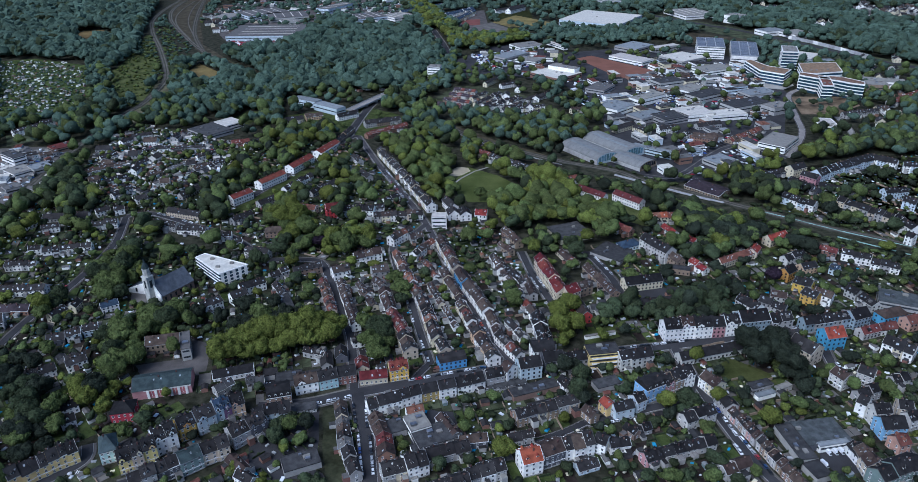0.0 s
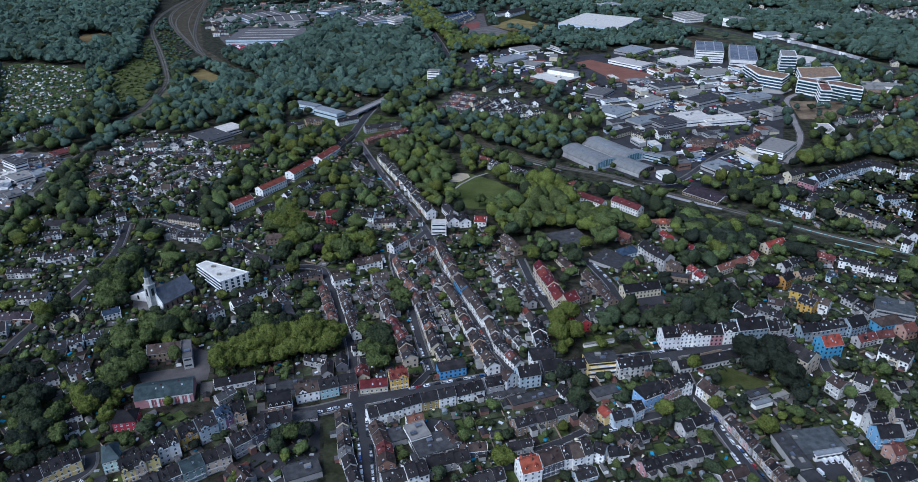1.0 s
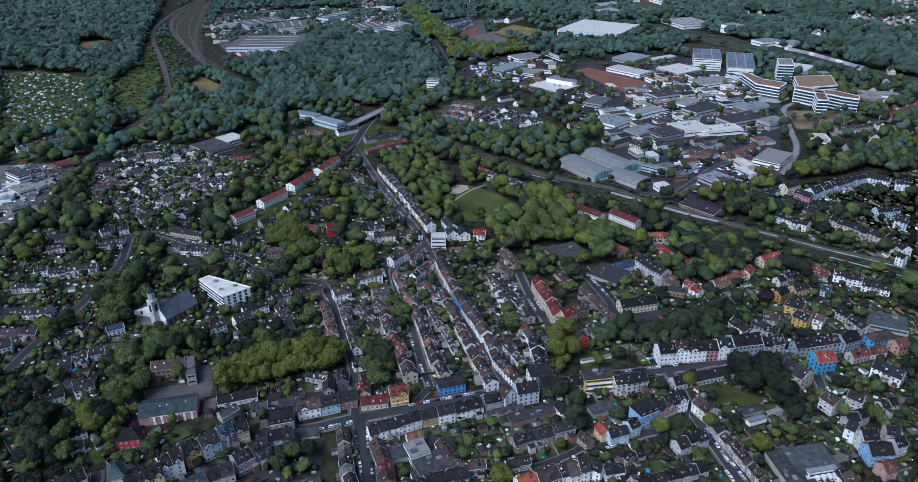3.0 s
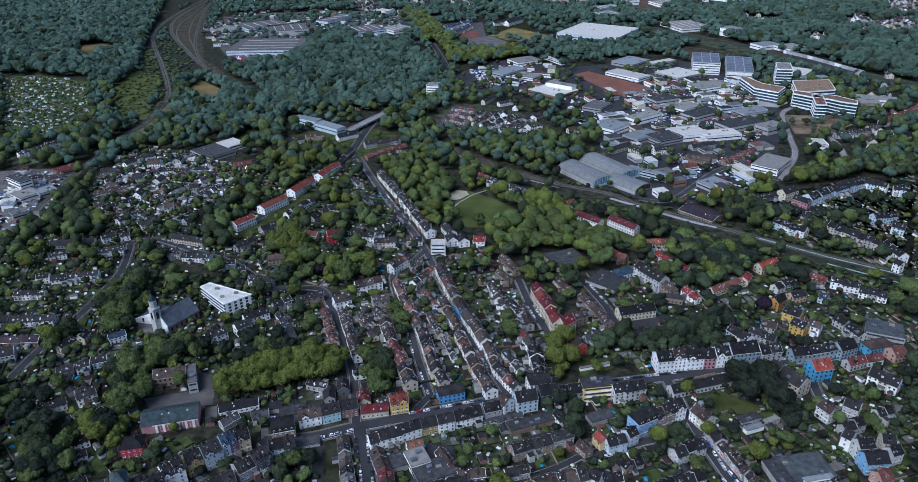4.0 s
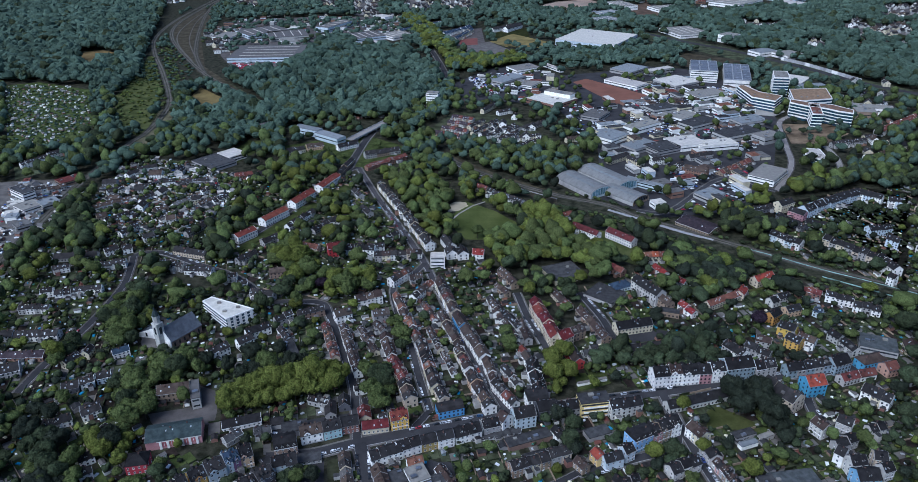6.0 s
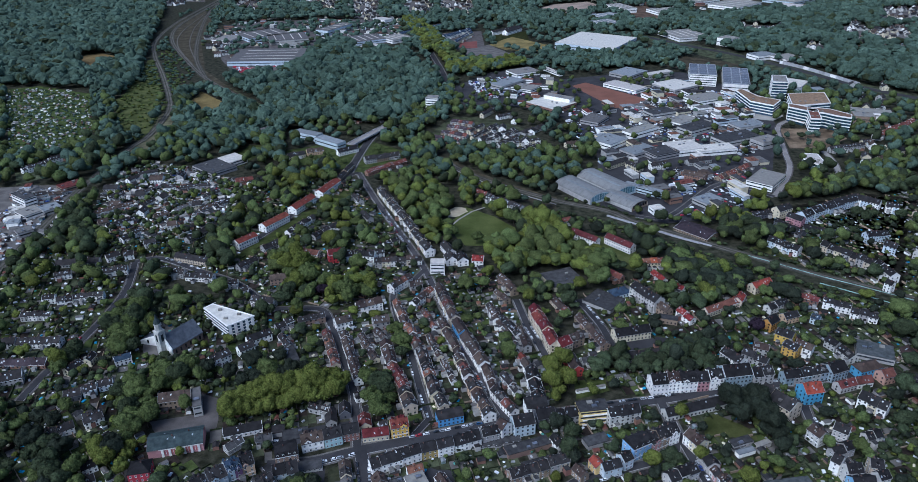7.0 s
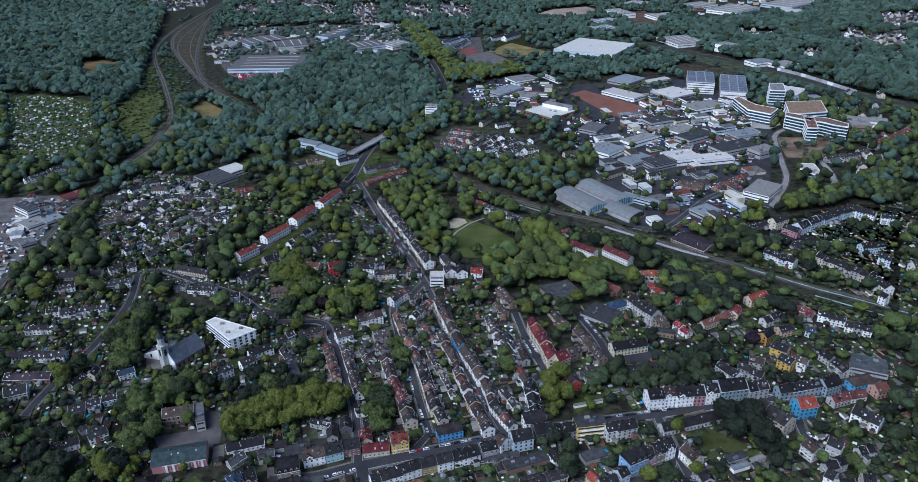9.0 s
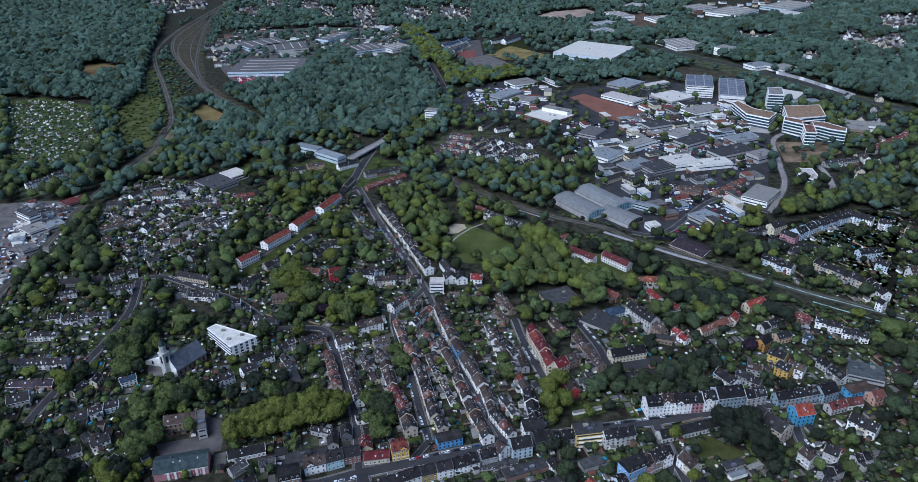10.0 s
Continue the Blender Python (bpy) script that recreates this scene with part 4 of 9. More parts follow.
def car_lot(poly, step, seed, chance=0.6, paints="white white white white black silver silver black silver white black blue silver black white red"):
    """Parked vehicles of far yards."""
    for x, y, rnd in scatter(poly, step, seed, 0.5, True):
        if rnd.random() < chance and free(x, y, 1.0, False):
            big = rnd.random() < 0.12
            q = Matrix.Translation((x, y, 0.1)) @ spin(0.3 + rnd.choice((0, 1.571)))
            v, f = boxes([(-3.5, 3.5, -1.2, 1.2, 0.3, 3.0)]) if big else join([(cv, cf), (cabin, [(0, 1, 2, 3), (7, 6, 5, 4), (1, 5, 6, 2), (3, 7, 4, 0), (3, 2, 6, 7)])])
            heap("lot_" + rnd.choice(paints.split()), v, f, q)


for key, c in {"white": (0.75, 0.75, 0.75), "black": (0.02, 0.02, 0.022), "silver": (0.4, 0.41, 0.42), "blue": (0.04, 0.1, 0.25), "red": (0.35, 0.04, 0.03)}.items():
    mat("lot_" + key, c, rough=0.35, vary=0.1, bump=0)


def works(poly, step, seed, chance=0.6, turn=0.3):
    """Small flat-roofed workshops, stores and sheds of far industrial yards."""
    for x, y, rnd in scatter(poly, step, seed, 5, True):
        if rnd.random() < chance and free(x, y, 5, False):
            w, d, h = rnd.uniform(8, 26), rnd.uniform(7, 15), rnd.uniform(3.5, 8)
            a = turn + rnd.choice((0, 1.571)) + rnd.uniform(-0.08, 0.08)
            add_foot(x, y, a, w / 2, d / 2)
            m = Matrix.Translation((x, y, 0)) @ spin(a)
            FAR.append((m, *boxes([(-w / 2, w / 2, -d / 2, d / 2, 0, h)]), "wall_" + rnd.choice(("white", "white", "grey", "cream", "paleblue", "brick"))))
            FAR.append((m, *boxes([(-w / 2 - 0.2, w / 2 + 0.2, -d / 2 - 0.2, d / 2 + 0.2, h, h + 0.35), (-w * 0.2, 0, -1, 1, h + 0.35, h + 1.4)]), "roof_" + rnd.choice(("gravel", "bitumen", "slate", "metal", "whiteroof", "bitumen", "brownish", "slate", "darkred", "rust", "whiteroof", "greyroof"))))
            FAR.append((m, *boxes([(-w / 2 + 1, w / 2 - 1, s * d / 2 - 0.06, s * d / 2 + 0.06, h * 0.45, h * 0.45 + 1.2) for s in (-1, 1)]), "glass_pane"))

# ---- special buildings ----


def rail(pts, tracks=2, spacing=4.2, width=None, label="double railway track on brown ballast"):
    """Ballast with pairs of rails."""
    line = smooth_line(pts, 8)
    LAYER[0] += 1
    z = 0.2 + 0.012 * LAYER[0]
    bed = strip("railway_track", line, width or tracks * spacing + 2, "ballast_dark", z, label, "railway", h=0.3)
    for k in range(tracks):
        for g, name, wide, material, up in ((0, "ballast", 2.5, "ballast", 0.06), (-0.72, "rail", 0.12, "rail_steel", 0.2), (0.72, "rail", 0.12, "rail_steel", 0.2)):
            o = (k - (tracks - 1) / 2) * spacing + g
            off = []
            for i, p in enumerate(line):
                q0, q1 = line[max(0, i - 1)], line[min(len(line) - 1, i + 1)]
                dx, dy = q1[0] - q0[0], q1[1] - q0[1]
                n = math.hypot(dx, dy)
                off.append((p[0] - dy / n * o, p[1] + dx / n * o))
            r = strip(name, off, wide, material, z + up, "", "", h=up - 0.01, note=False)
            del r["kind"]
            r.parent = bed


def church(x, y, a, ln=30.0, wd=15.0, top=15.0, tx=0.0, ty=0.0, th=24.0, front=None):
    """A nave with a steep slate roof, and a pale stone tower with a domed top."""
    root = tagged(new("church"), "pale stone church with a slate nave roof and a domed tower", "church")
    root.matrix_basis = Matrix.Translation((x, y, 0)) @ spin(a)
    add_foot(x, y, a, ln / 2, wd / 2)
    hw, hd, e = ln / 2, wd / 2, top * 0.42
    v = [(-hw, -hd, 0), (hw, -hd, 0), (hw, hd, 0), (-hw, hd, 0), (-hw, -hd, e), (hw, -hd, e), (hw, hd, e), (-hw, hd, e), (-hw, 0, top), (hw, 0, top)]
    part("nave", build(v, [(0, 1, 5, 4), (1, 2, 6, 9, 5), (2, 3, 7, 6), (3, 0, 4, 8, 7)], ["wall_brown"]), root)
    v, f = join([slab([(-hw + 0.4, -hd - 0.5, e - 0.2), (hw + 0.4, -hd - 0.5, e - 0.2), (hw + 0.4, 0, top + 0.3), (-hw + 0.4, 0, top + 0.3)], 0.25), slab([(-hw + 0.4, 0, top + 0.3), (hw + 0.4, 0, top + 0.3), (hw + 0.4, hd + 0.5, e - 0.2), (-hw + 0.4, hd + 0.5, e - 0.2)], 0.25)])
    part("nave_roof", build(v, f, ["roof_church"]), root)
    # front gable wall, higher than the roof
    v, f = slab([(0, -hd - 0.3, 0), (0, hd + 0.3, 0), (0, hd + 0.3, e + 0.6), (0, 0, top + 1.4), (0, -hd - 0.3, e + 0.6)], 0)
    v = [(p[0] - (0.8 if i < 5 else 0), p[1], p[2]) for i, p in enumerate(v)]
    part("gable_wall", build(v, f, ["wall_white"]), root, Matrix.Translation((-hw, 0, 0)))
    for i in range(3):
        wv_, wf_ = boxes([(-0.1, 0, -0.5, 0.5, 0, 3)])
        part("window", build(wv_, wf_, ["glass_pane"]), root, Matrix.Translation((-hw - 0.82, (i - 1) * 1.6, 3)))
    for i in range(6):
        wv_, wf_ = boxes([(-0.7, 0.7, -0.1, 0.1, 0, 3.2)])
        part("window", build(wv_, wf_, ["glass_pane"]), root, Matrix.Translation((-hw + (i + 0.7) * ln / 6.4, -hd, 1.6)))
    # tower: octagonal upper stage, dome and lantern
    t0 = Matrix.Translation((-hw - 2.0 + tx, hd * 0.35 + ty, 0))
    v, f = boxes([(-2.9, 2.9, -2.9, 2.9, 0, th * 0.62), (-3.15, 3.15, -3.15, 3.15, th * 0.62, th * 0.65)])
    tower = part("tower", build(v, f, ["wall_stone"]), root, t0)

    def ring(rs):
        vs, fs = [], []
        for z, r in rs:
            vs += [(r * math.cos((i + 0.5) * math.pi / 4), r * math.sin((i + 0.5) * math.pi / 4), z) for i in range(8)]
        for k in range(len(rs) - 1):
            fs += [(8 * k + i, 8 * k + (i + 1) % 8, 8 * k + 8 + (i + 1) % 8, 8 * k + 8 + i) for i in range(8)]
        return vs, fs + [tuple(range(len(vs) - 8, len(vs)))]
    part("belfry", build(*ring([(th * 0.65, 2.7), (th * 0.8, 2.5), (th * 0.8, 2.8), (th * 0.83, 2.8)]), ["wall_stone"]), tower)
    part("dome", build(*ring([(th * 0.83, 2.6), (th * 0.88, 2.4), (th * 0.93, 1.6), (th * 0.96, 0.8), (th * 1.02, 0.6), (th * 1.06, 0.1)]), ["roof_greenroof"]), tower)
    for i in range(4):
        wv_, wf_ = boxes([(-1.1, 1.1, -0.1, 0, 0, 6)])
        part("louvre", build(wv_, wf_, ["glass_pane"]), tower, spin(i * math.pi / 2) @ Matrix.Translation((0, -2.91, th * 0.38)))
    # broad white front on both sides of the tower, with a roof behind it
    if front:
        (x0, y0), (x1, y1) = front
        fw, fz = math.hypot(x1 - x0, y1 - y0) / 2, top * 0.6
        fm = (Matrix.Translation((x, y, 0)) @ spin(a)).inverted() @ Matrix.Translation(((x0 + x1) / 2, (y0 + y1) / 2, 0)) @ spin(math.atan2(y1 - y0, x1 - x0))
        fp = [(-fw, 0, 0), (fw, 0, 0), (fw, 0, 3.5), (0, 0, fz), (-fw, 0, 3.5)]
        part("front_wall", build(fp + [(p, 0.8, r) for p, _, r in fp], [(0, 1, 2, 3, 4), (5, 9, 8, 7, 6), (0, 5, 6, 1), (1, 6, 7, 2), (2, 7, 8, 3), (3, 8, 9, 4), (4, 9, 5, 0)], ["wall_white"]), root, fm)
        v, f = slab([(-fw - 0.3, 0.8, 3.2), (0, 0.8, fz - 0.3), (0, 10, fz - 0.3), (-fw - 0.3, 10, 3.2)][::-1], 0.3)
        part("front_roof", build(v, f, ["roof_church"]), root, fm)
        part("front_roof", build([(-p, q, r) for p, q, r in v], [k[::-1] for k in f], ["roof_church"]), root, fm)
        for i in (-1, 1):
            wv_, wf_ = boxes([(-0.8, 0.8, -0.1, 0, 0, 3.4)])
            part("window", build(wv_, wf_, ["glass_pane"]), root, fm @ Matrix.Translation((i * fw * 0.5, 0, 1.5)))
    return root


def sports_hall(x, y, a, w, d, eaves, rise):
    """A school gymnasium: pink walls, tall windows between white pilasters, green-grey roof."""
    root = house(x, y, a, w, d, eaves, rise, "pink", "greenroof", "gable", (0.3, 0.3), 0, kind_name="gymnasium", category="building")
    root["label"] = "pink school gymnasium with white pilasters and a green-grey roof"
    n = 6
    for i in range(n):
        u = -w / 2 + w * 0.2 + (i + 0.5) * w * 0.78 / n
        part("pilaster", build(*boxes([(u - 0.75, u + 0.75, -d / 2 - 0.5, -d / 2, 0, eaves - 0.4)]), ["wall_white"]), root)
        if i < n - 1:
            q = u + w * 0.78 / n / 2
            k = w * 0.78 / n / 2 - 1.1
            part("window", build(*boxes([(q - k, q + k, -d / 2 - 0.12, -d / 2, 1.6, eaves - 1.6), (q - 0.1, q + 0.1, -d / 2 - 0.2, -d / 2, 1.6, eaves - 1.6)]), ["panel_rose", "frame_white"], [0] * 6 + [1] * 6), root)
    part("lintel", build(*boxes([(-w * 0.3, w / 2, -d / 2 - 0.4, -d / 2, eaves - 0.9, eaves - 0.25)]), ["wall_white"]), root)
    return root


mat("panel_rose", (0.36, 0.12, 0.13), vary=0.2)
mat("wall_stone", (0.4, 0.39, 0.35), vary=0.2, scale=0.4, fine=2.0)
mat("roof_church", (0.075, 0.082, 0.092), rough=0.6, vary=0.25, scale=0.3, fine=4.0, bump=0.5)


def vault(x, y, a, ln, wd, spring, rise, end="paleblue", glass=True):
    """A hall under a barrel roof of grey ribbed sheets, with a glazed end."""
    root = tagged(new("vaulted_hall"), "long hall under a grey barrel-vaulted sheet metal roof", "building", "vaulted halls")
    root.matrix_basis = Matrix.Translation((x, y, 0)) @ spin(a)
    add_foot(x, y, a, ln / 2, wd / 2)
    hw, hd, n = ln / 2, wd / 2, 14
    arc = [(-hd * math.cos(i * math.pi / n), spring + rise * math.sin(i * math.pi / n)) for i in range(n + 1)]
    v = [(-hw, p, q) for p, q in arc] + [(hw, p, q) for p, q in arc]
    part("roof", build(v, [(i, i + n + 1, i + n + 2, i + 1)[::-1] for i in range(n)], ["roof_vault"]), root)
    for s in (-1, 1):
        bv, bf = boxes([(-hw, hw, s * hd - 0.15, s * hd + 0.15, 0, spring)])
        part("wall", build(bv, bf, ["wall_grey"]), root)
        ev = [(s * (hw - 0.3), p, q - 0.05) for p, q in arc] + [(s * (hw - 0.3), hd, 0), (s * (hw - 0.3), -hd, 0)]
        end_wall = part("end_wall", build(ev, [tuple(range(len(ev)))], ["wall_" + end]), root)
        for i in range(7):
            p = (i - 3) * hd * 0.24
            top = spring + rise * math.sqrt(max(0, 1 - (p / hd) ** 2)) - 1.0
            gv_, gf_ = boxes([(s * (hw - 0.3) - 0.1, s * (hw - 0.3) + 0.1, p - hd * 0.1, p + hd * 0.1, 2.5, top)])
            part("end_window", build(gv_, gf_, ["glass_pane" if not glass else "glass_light"]), end_wall)
    m = int(ln / 5)
    for i in range(m):
        u = -hw + (i + 0.5) * ln / m
        rv_ = [(u + o, p * 1.004, q + 0.12) for o in (-0.12, 0.12) for p, q in arc]
        part("roof_rib", build(rv_, [(k, k + n + 1, k + n + 2, k + 1)[::-1] for k in range(n)], ["roof_greyroof"]), root)
    lv = [(u, p, q + 0.2) for u in (-hw * 0.8, hw * 0.8) for p, q in arc[n // 2 - 2:n // 2]]
    part("rooflight", build(lv, [(0, 2, 3, 1)[::-1]], ["roof_metal"]), root)
    return root


mat("roof_vault", (0.17, 0.165, 0.155), rough=0.6, vary=0.13, scale=0.15, fine=0.8)
mat("glass_light", (0.14, 0.24, 0.27), rough=0.15, vary=0.3, bump=0, spec=0.6)


def office(pts, floors, storey=3.9, roof="sedum", label="white banded office block with dark ribbon windows and a planted roof", piers=0, band=0.3):
    """A block on a polygon plan: white floor bands, set-back ribbon glazing, planted roof with a white rim."""
    cx, cy = sum(p[0] for p in pts) / len(pts), sum(p[1] for p in pts) / len(pts)
    root = tagged(new("office_building"), label, "office", "office campus")
    root.location = (cx, cy, 0)
    area = sum(pts[i - 1][0] * pts[i][1] - pts[i][0] * pts[i - 1][1] for i in range(len(pts)))
    loc = [(p[0] - cx, p[1] - cy) for p in (pts if area > 0 else pts[::-1])]
    HARD.append((min(p[0] for p in pts), min(p[1] for p in pts), max(p[0] for p in pts), max(p[1] for p in pts), pts))

    def inset(d):
        out, n = [], len(loc)
        for i in range(n):
            p0, p1, p2 = Vector(loc[i - 1]), Vector(loc[i]), Vector(loc[(i + 1) % n])
            n0, n1 = Vector((-(p1 - p0).y, (p1 - p0).x)).normalized(), Vector((-(p2 - p1).y, (p2 - p1).x)).normalized()
            out.append(p1 + (n0 + n1) * (d / (1 + n0.dot(n1) + 1e-6)))
        return out
    inner, rim = inset(0.5), inset(0.9)
    for k in range(floors):
        z = k * storey
        part("window_band", build(*slab([(*p, z + storey * 0.9) for p in inner], storey * 0.9 if k == 0 else storey * 0.91), ["glass_ribbon"]), root)
        part("floor_band", build(*slab([(*p, z + storey) for p in loc], storey * band), ["wall_white"]), root)
    top = floors * storey
    if piers:
        for i in range(len(loc)):
            p, q = Vector(loc[i]), Vector(loc[(i + 1) % len(loc)])
            m, t = (int((q - p).length / 4.2) if (q - p).length < piers else 0), math.atan2(q.y - p.y, q.x - p.x)
            for k in range(m):
                c = p + (q - p) * (k + 0.5) / m
                part("pier", build(*boxes([(-1.2, 1.2, -0.06, 0.5, 0, top)]), ["wall_white"]), root, Matrix.Translation((c.x, c.y, 0)) @ spin(t))
    part("roof", build(*slab([(*p, top + 0.15) for p in rim], 0.2), ["roof_" + roof]), root)
    n = len(loc)
    rv_ = [(*p, top + 0.5) for p in loc] + [(*p, top + 0.5) for p in rim] + [(*p, top - 0.1) for p in loc] + [(*p, top - 0.1) for p in rim]
    part("parapet", build(rv_, [(i, (i + 1) % n, n + (i + 1) % n, n + i) for i in range(n)] + [(2 * n + i, 2 * n + (i + 1) % n, (i + 1) % n, i) for i in range(n)] + [(n + i, n + (i + 1) % n, 3 * n + (i + 1) % n, 3 * n + i) for i in range(n)], ["wall_white"]), root)
    rnd = random.Random(floors + int(cx))
    for i in range(3):
        p = rim[i % n] * rnd.uniform(0.3, 0.6)
        bv, bf = boxes([(-1.5, 1.5, -1, 1, 0, 1.4)])
        part("roof_unit", build(bv, bf, ["roof_gravel"]), root, Matrix.Translation((p[0], p[1], top + 0.15)))
    return root


def solar_roof(root, w, d, h, nx=3, ny=9):
    """Rows of panels on a flat roof."""
    for i in range(nx):
        for j in range(ny):
            x, y = (i - (nx - 1) / 2) * w / nx, (j - (ny - 1) / 2) * d * 0.92 / ny
            bv, bf = boxes([(-w / nx * 0.44, w / nx * 0.44, -d / ny * 0.38, d / ny * 0.38, 0, 0.12)])
            part("solar_panel", build(bv, bf, ["pv_panel"]), root, Matrix.Translation((x, y, h + 0.3)) @ Matrix.Rotation(radians(6), 4, "X"))


VAN = []


def van(x, y, a):
    """A white box van."""
    if not VAN:
        v, f = boxes([(-3.4, 1.6, -1.1, 1.1, 0.55, 3.2)])
        VAN.append(build(v, f, ["paint_white"]))
        v = [(1.65, -1.0, 0.5), (3.3, -1.0, 0.5), (3.3, -1.0, 1.2), (2.6, -0.95, 2.2), (1.65, -0.95, 2.3), (1.65, 1.0, 0.5), (3.3, 1.0, 0.5), (3.3, 1.0, 1.2), (2.6, 0.95, 2.2), (1.65, 0.95, 2.3)]
        VAN.append(build(v, [(0, 1, 2, 3, 4), (9, 8, 7, 6, 5), (1, 6, 7, 2), (2, 7, 8, 3), (3, 8, 9, 4), (4, 9, 5, 0)], ["paint_white", "glass_pane"], [0, 0, 0, 1, 0, 0]))
        ring = [(0.42 * math.cos(i * math.pi / 4), k, 0.42 + 0.42 * math.sin(i * math.pi / 4)) for k in (-0.14, 0.14) for i in range(8)]
        VAN.append(build(ring, [tuple(range(8)), tuple(range(15, 7, -1))] + [(i, (i + 1) % 8, 8 + (i + 1) % 8, 8 + i) for i in range(8)], ["paint_black"]))
    root = tagged(new("delivery_van"), "white box delivery van parked in the yard", "van", "delivery vans")
    root.matrix_basis = Matrix.Translation((x, y, 0.05)) @ spin(a) @ Matrix.Scale(0.75, 4)
    part("cargo_box", VAN[0], root)
    part("cab", VAN[1], root)
    for sx in (-2.2, 2.5):
        for sy in (-0.95, 0.95):
            part("wheel", VAN[2], root, Matrix.Translation((sx, sy, 0)))


def bridge(pts, width=11.0, z=5.0):
    """A road bridge with parapets on piers."""
    line = [Vector((*p, z)) for p in pts]
    root = tagged(new("road_bridge"), "pale concrete road bridge over the railway cutting", "bridge")
    p, q = line[0], line[-1]
    root.location = (p + q) / 2 - Vector((0, 0, z))
    ln = (q - p).length
    root.rotation_euler[2] = math.atan2(q.y - p.y, q.x - p.x)
    add_road(p.x, p.y, q.x, q.y, width / 2)
    for name, bx, m_ in (("deck", (-ln / 2, ln / 2, -width / 2, width / 2, z - 1, z), "pale_concrete"), ("parapet", (-ln / 2, ln / 2, -width / 2 - 0.4, -width / 2, z - 1.2, z + 1), "concrete"), ("parapet", (-ln / 2, ln / 2, width / 2, width / 2 + 0.4, z - 1.2, z + 1), "concrete")):
        part(name, build(*boxes([bx]), [m_]), root)
    for i in range(4):
        u = (i + 0.5) / 4 * ln - ln / 2
        part("pier", build(*boxes([(u - 0.8, u + 0.8, -width / 2 + 1, width / 2 - 1, 0, z - 1)]), ["concrete"]), root)


mat("fence_green", (0.3, 0.44, 0.39), vary=0.25)


def noise_wall(pts, h=4.0, label="grey panelled noise barrier beside the line", panel="concrete"):
    line = smooth_line(pts, 5)
    root = tagged(new("noise_barrier"), label, "wall")
    for i in range(len(line) - 1):
        (x0, y0), (x1, y1) = line[i], line[i + 1]
        ln = math.hypot(x1 - x0, y1 - y0)
        part("panel", build(*boxes([(-ln / 2 + 0.1, ln / 2 - 0.1, -0.15, 0.15, 0, h)]), [panel if i % 5 or panel != "concrete" else "wall_white"]), root, Matrix.Translation(((x0 + x1) / 2, (y0 + y1) / 2, 0)) @ spin(math.atan2(y1 - y0, x1 - x0)))
    return root


# ---- the town ----

# ---- streets ----
street((-122.5, 847.8), (-85.3, 741.5), (-47.7, 645.5), (-29.9, 594.8), (-19.8, 557.0), (-4.5, 502.2), (11.5, 448.0), (25.7, 406.9), (32.4, 386.9), surface="worn_asphalt", label="worn grey asphalt main street with parked cars")
street((-29.9, 594.8), (-43.4, 568.8), (-56.6, 552.2), (-49.3, 505.9), (-37.5, 465.2), (-29.1, 425.7), (-19.5, 384.5), width=5.0, walk_w=1.4)
street((-122.3, 342.3), (-94.5, 344.6), (-67.3, 353.6), (-31.8, 363.4), (16.6, 376.4), (67.2, 388.2), (107.3, 395.5), (144.2, 401.6), (203.9, 413.1), (251.9, 420.9), (326.4, 430.8), width=8)
street((-63.8, 354.1), (-54.4, 318.4), (-47.8, 278.4), width=8)
street((-160.5, 527.8), (-118.9, 527.0), (-105.2, 502.2), (-89.5, 457.8), (-74.9, 412.1), (-65.6, 354.1))
street((-31.8, 363.4), (-19.5, 384.5), width=4.6, walk_w=0.8)
street((32.4, 386.9), (24.1, 376.3))
street((-221.5, 642.5), (-202.8, 671.0), (-183.1, 718.1), (-161.0, 771.0), (-135.9, 830.7), (-122.5, 847.8))
street((-135.9, 830.7), (-116.8, 993.0), (-71.7, 1069.5), (-28.6, 1209.2), (-16.8, 1306.6), (-49.2, 1528.0), width=9)
street((-315.2, 409.1), (-312.5, 441.8), (-304.5, 487.5), (-300.6, 530.6), (-301.8, 568.5), (-314.0, 617.6))
street((-314.0, 617.6), (-291.5, 623.7), (-243.8, 597.0), (-202.0, 572.2), (-160.5, 527.8))
street((72.6, 325.5), (109.2, 336.3), (141.7, 352.2), (144.2, 401.6))
street((144.2, 401.6), (148.9, 352.1), (154.4, 315.5), (160.7, 288.2), (165.1, 275.7))
street((52.4, 539.2), (58.5, 499.1), (64.9, 471.9), (73.4, 435.2))
street((26.8, 303.2), (57.8, 316.9), (72.6, 325.5), width=4.2, walk_w=0.9)
street((106.8, 538.1), (118.9, 497.9), (122.7, 470.8))
street((-224.4, 280.6), (-207.4, 297.3), (-210.4, 311.0))
street((-181.0, 280.0), (-149.5, 296.6), (-119.1, 329.2), (-122.3, 342.3))
street((251.9, 420.9), (241.2, 380.4), (246.1, 345.1), (245.2, 304.9), (244.2, 287.1))
street((500.5, 1040.0), (470.4, 1005.0), (440.0, 905.0), (417.7, 836.4), (367.2, 756.7), surface="pale_concrete", label="pale concrete road beside the campus")
street((367.2, 756.7), (318.9, 796.9), (232.8, 707.5), (196.0, 708.4))
street((492.0, 905.0), (486.0, 862.0), (470.0, 812.0), surface="pale_concrete", label="pale concrete road beside the campus")
street((-116.8, 993.0), (-71.7, 1069.5))

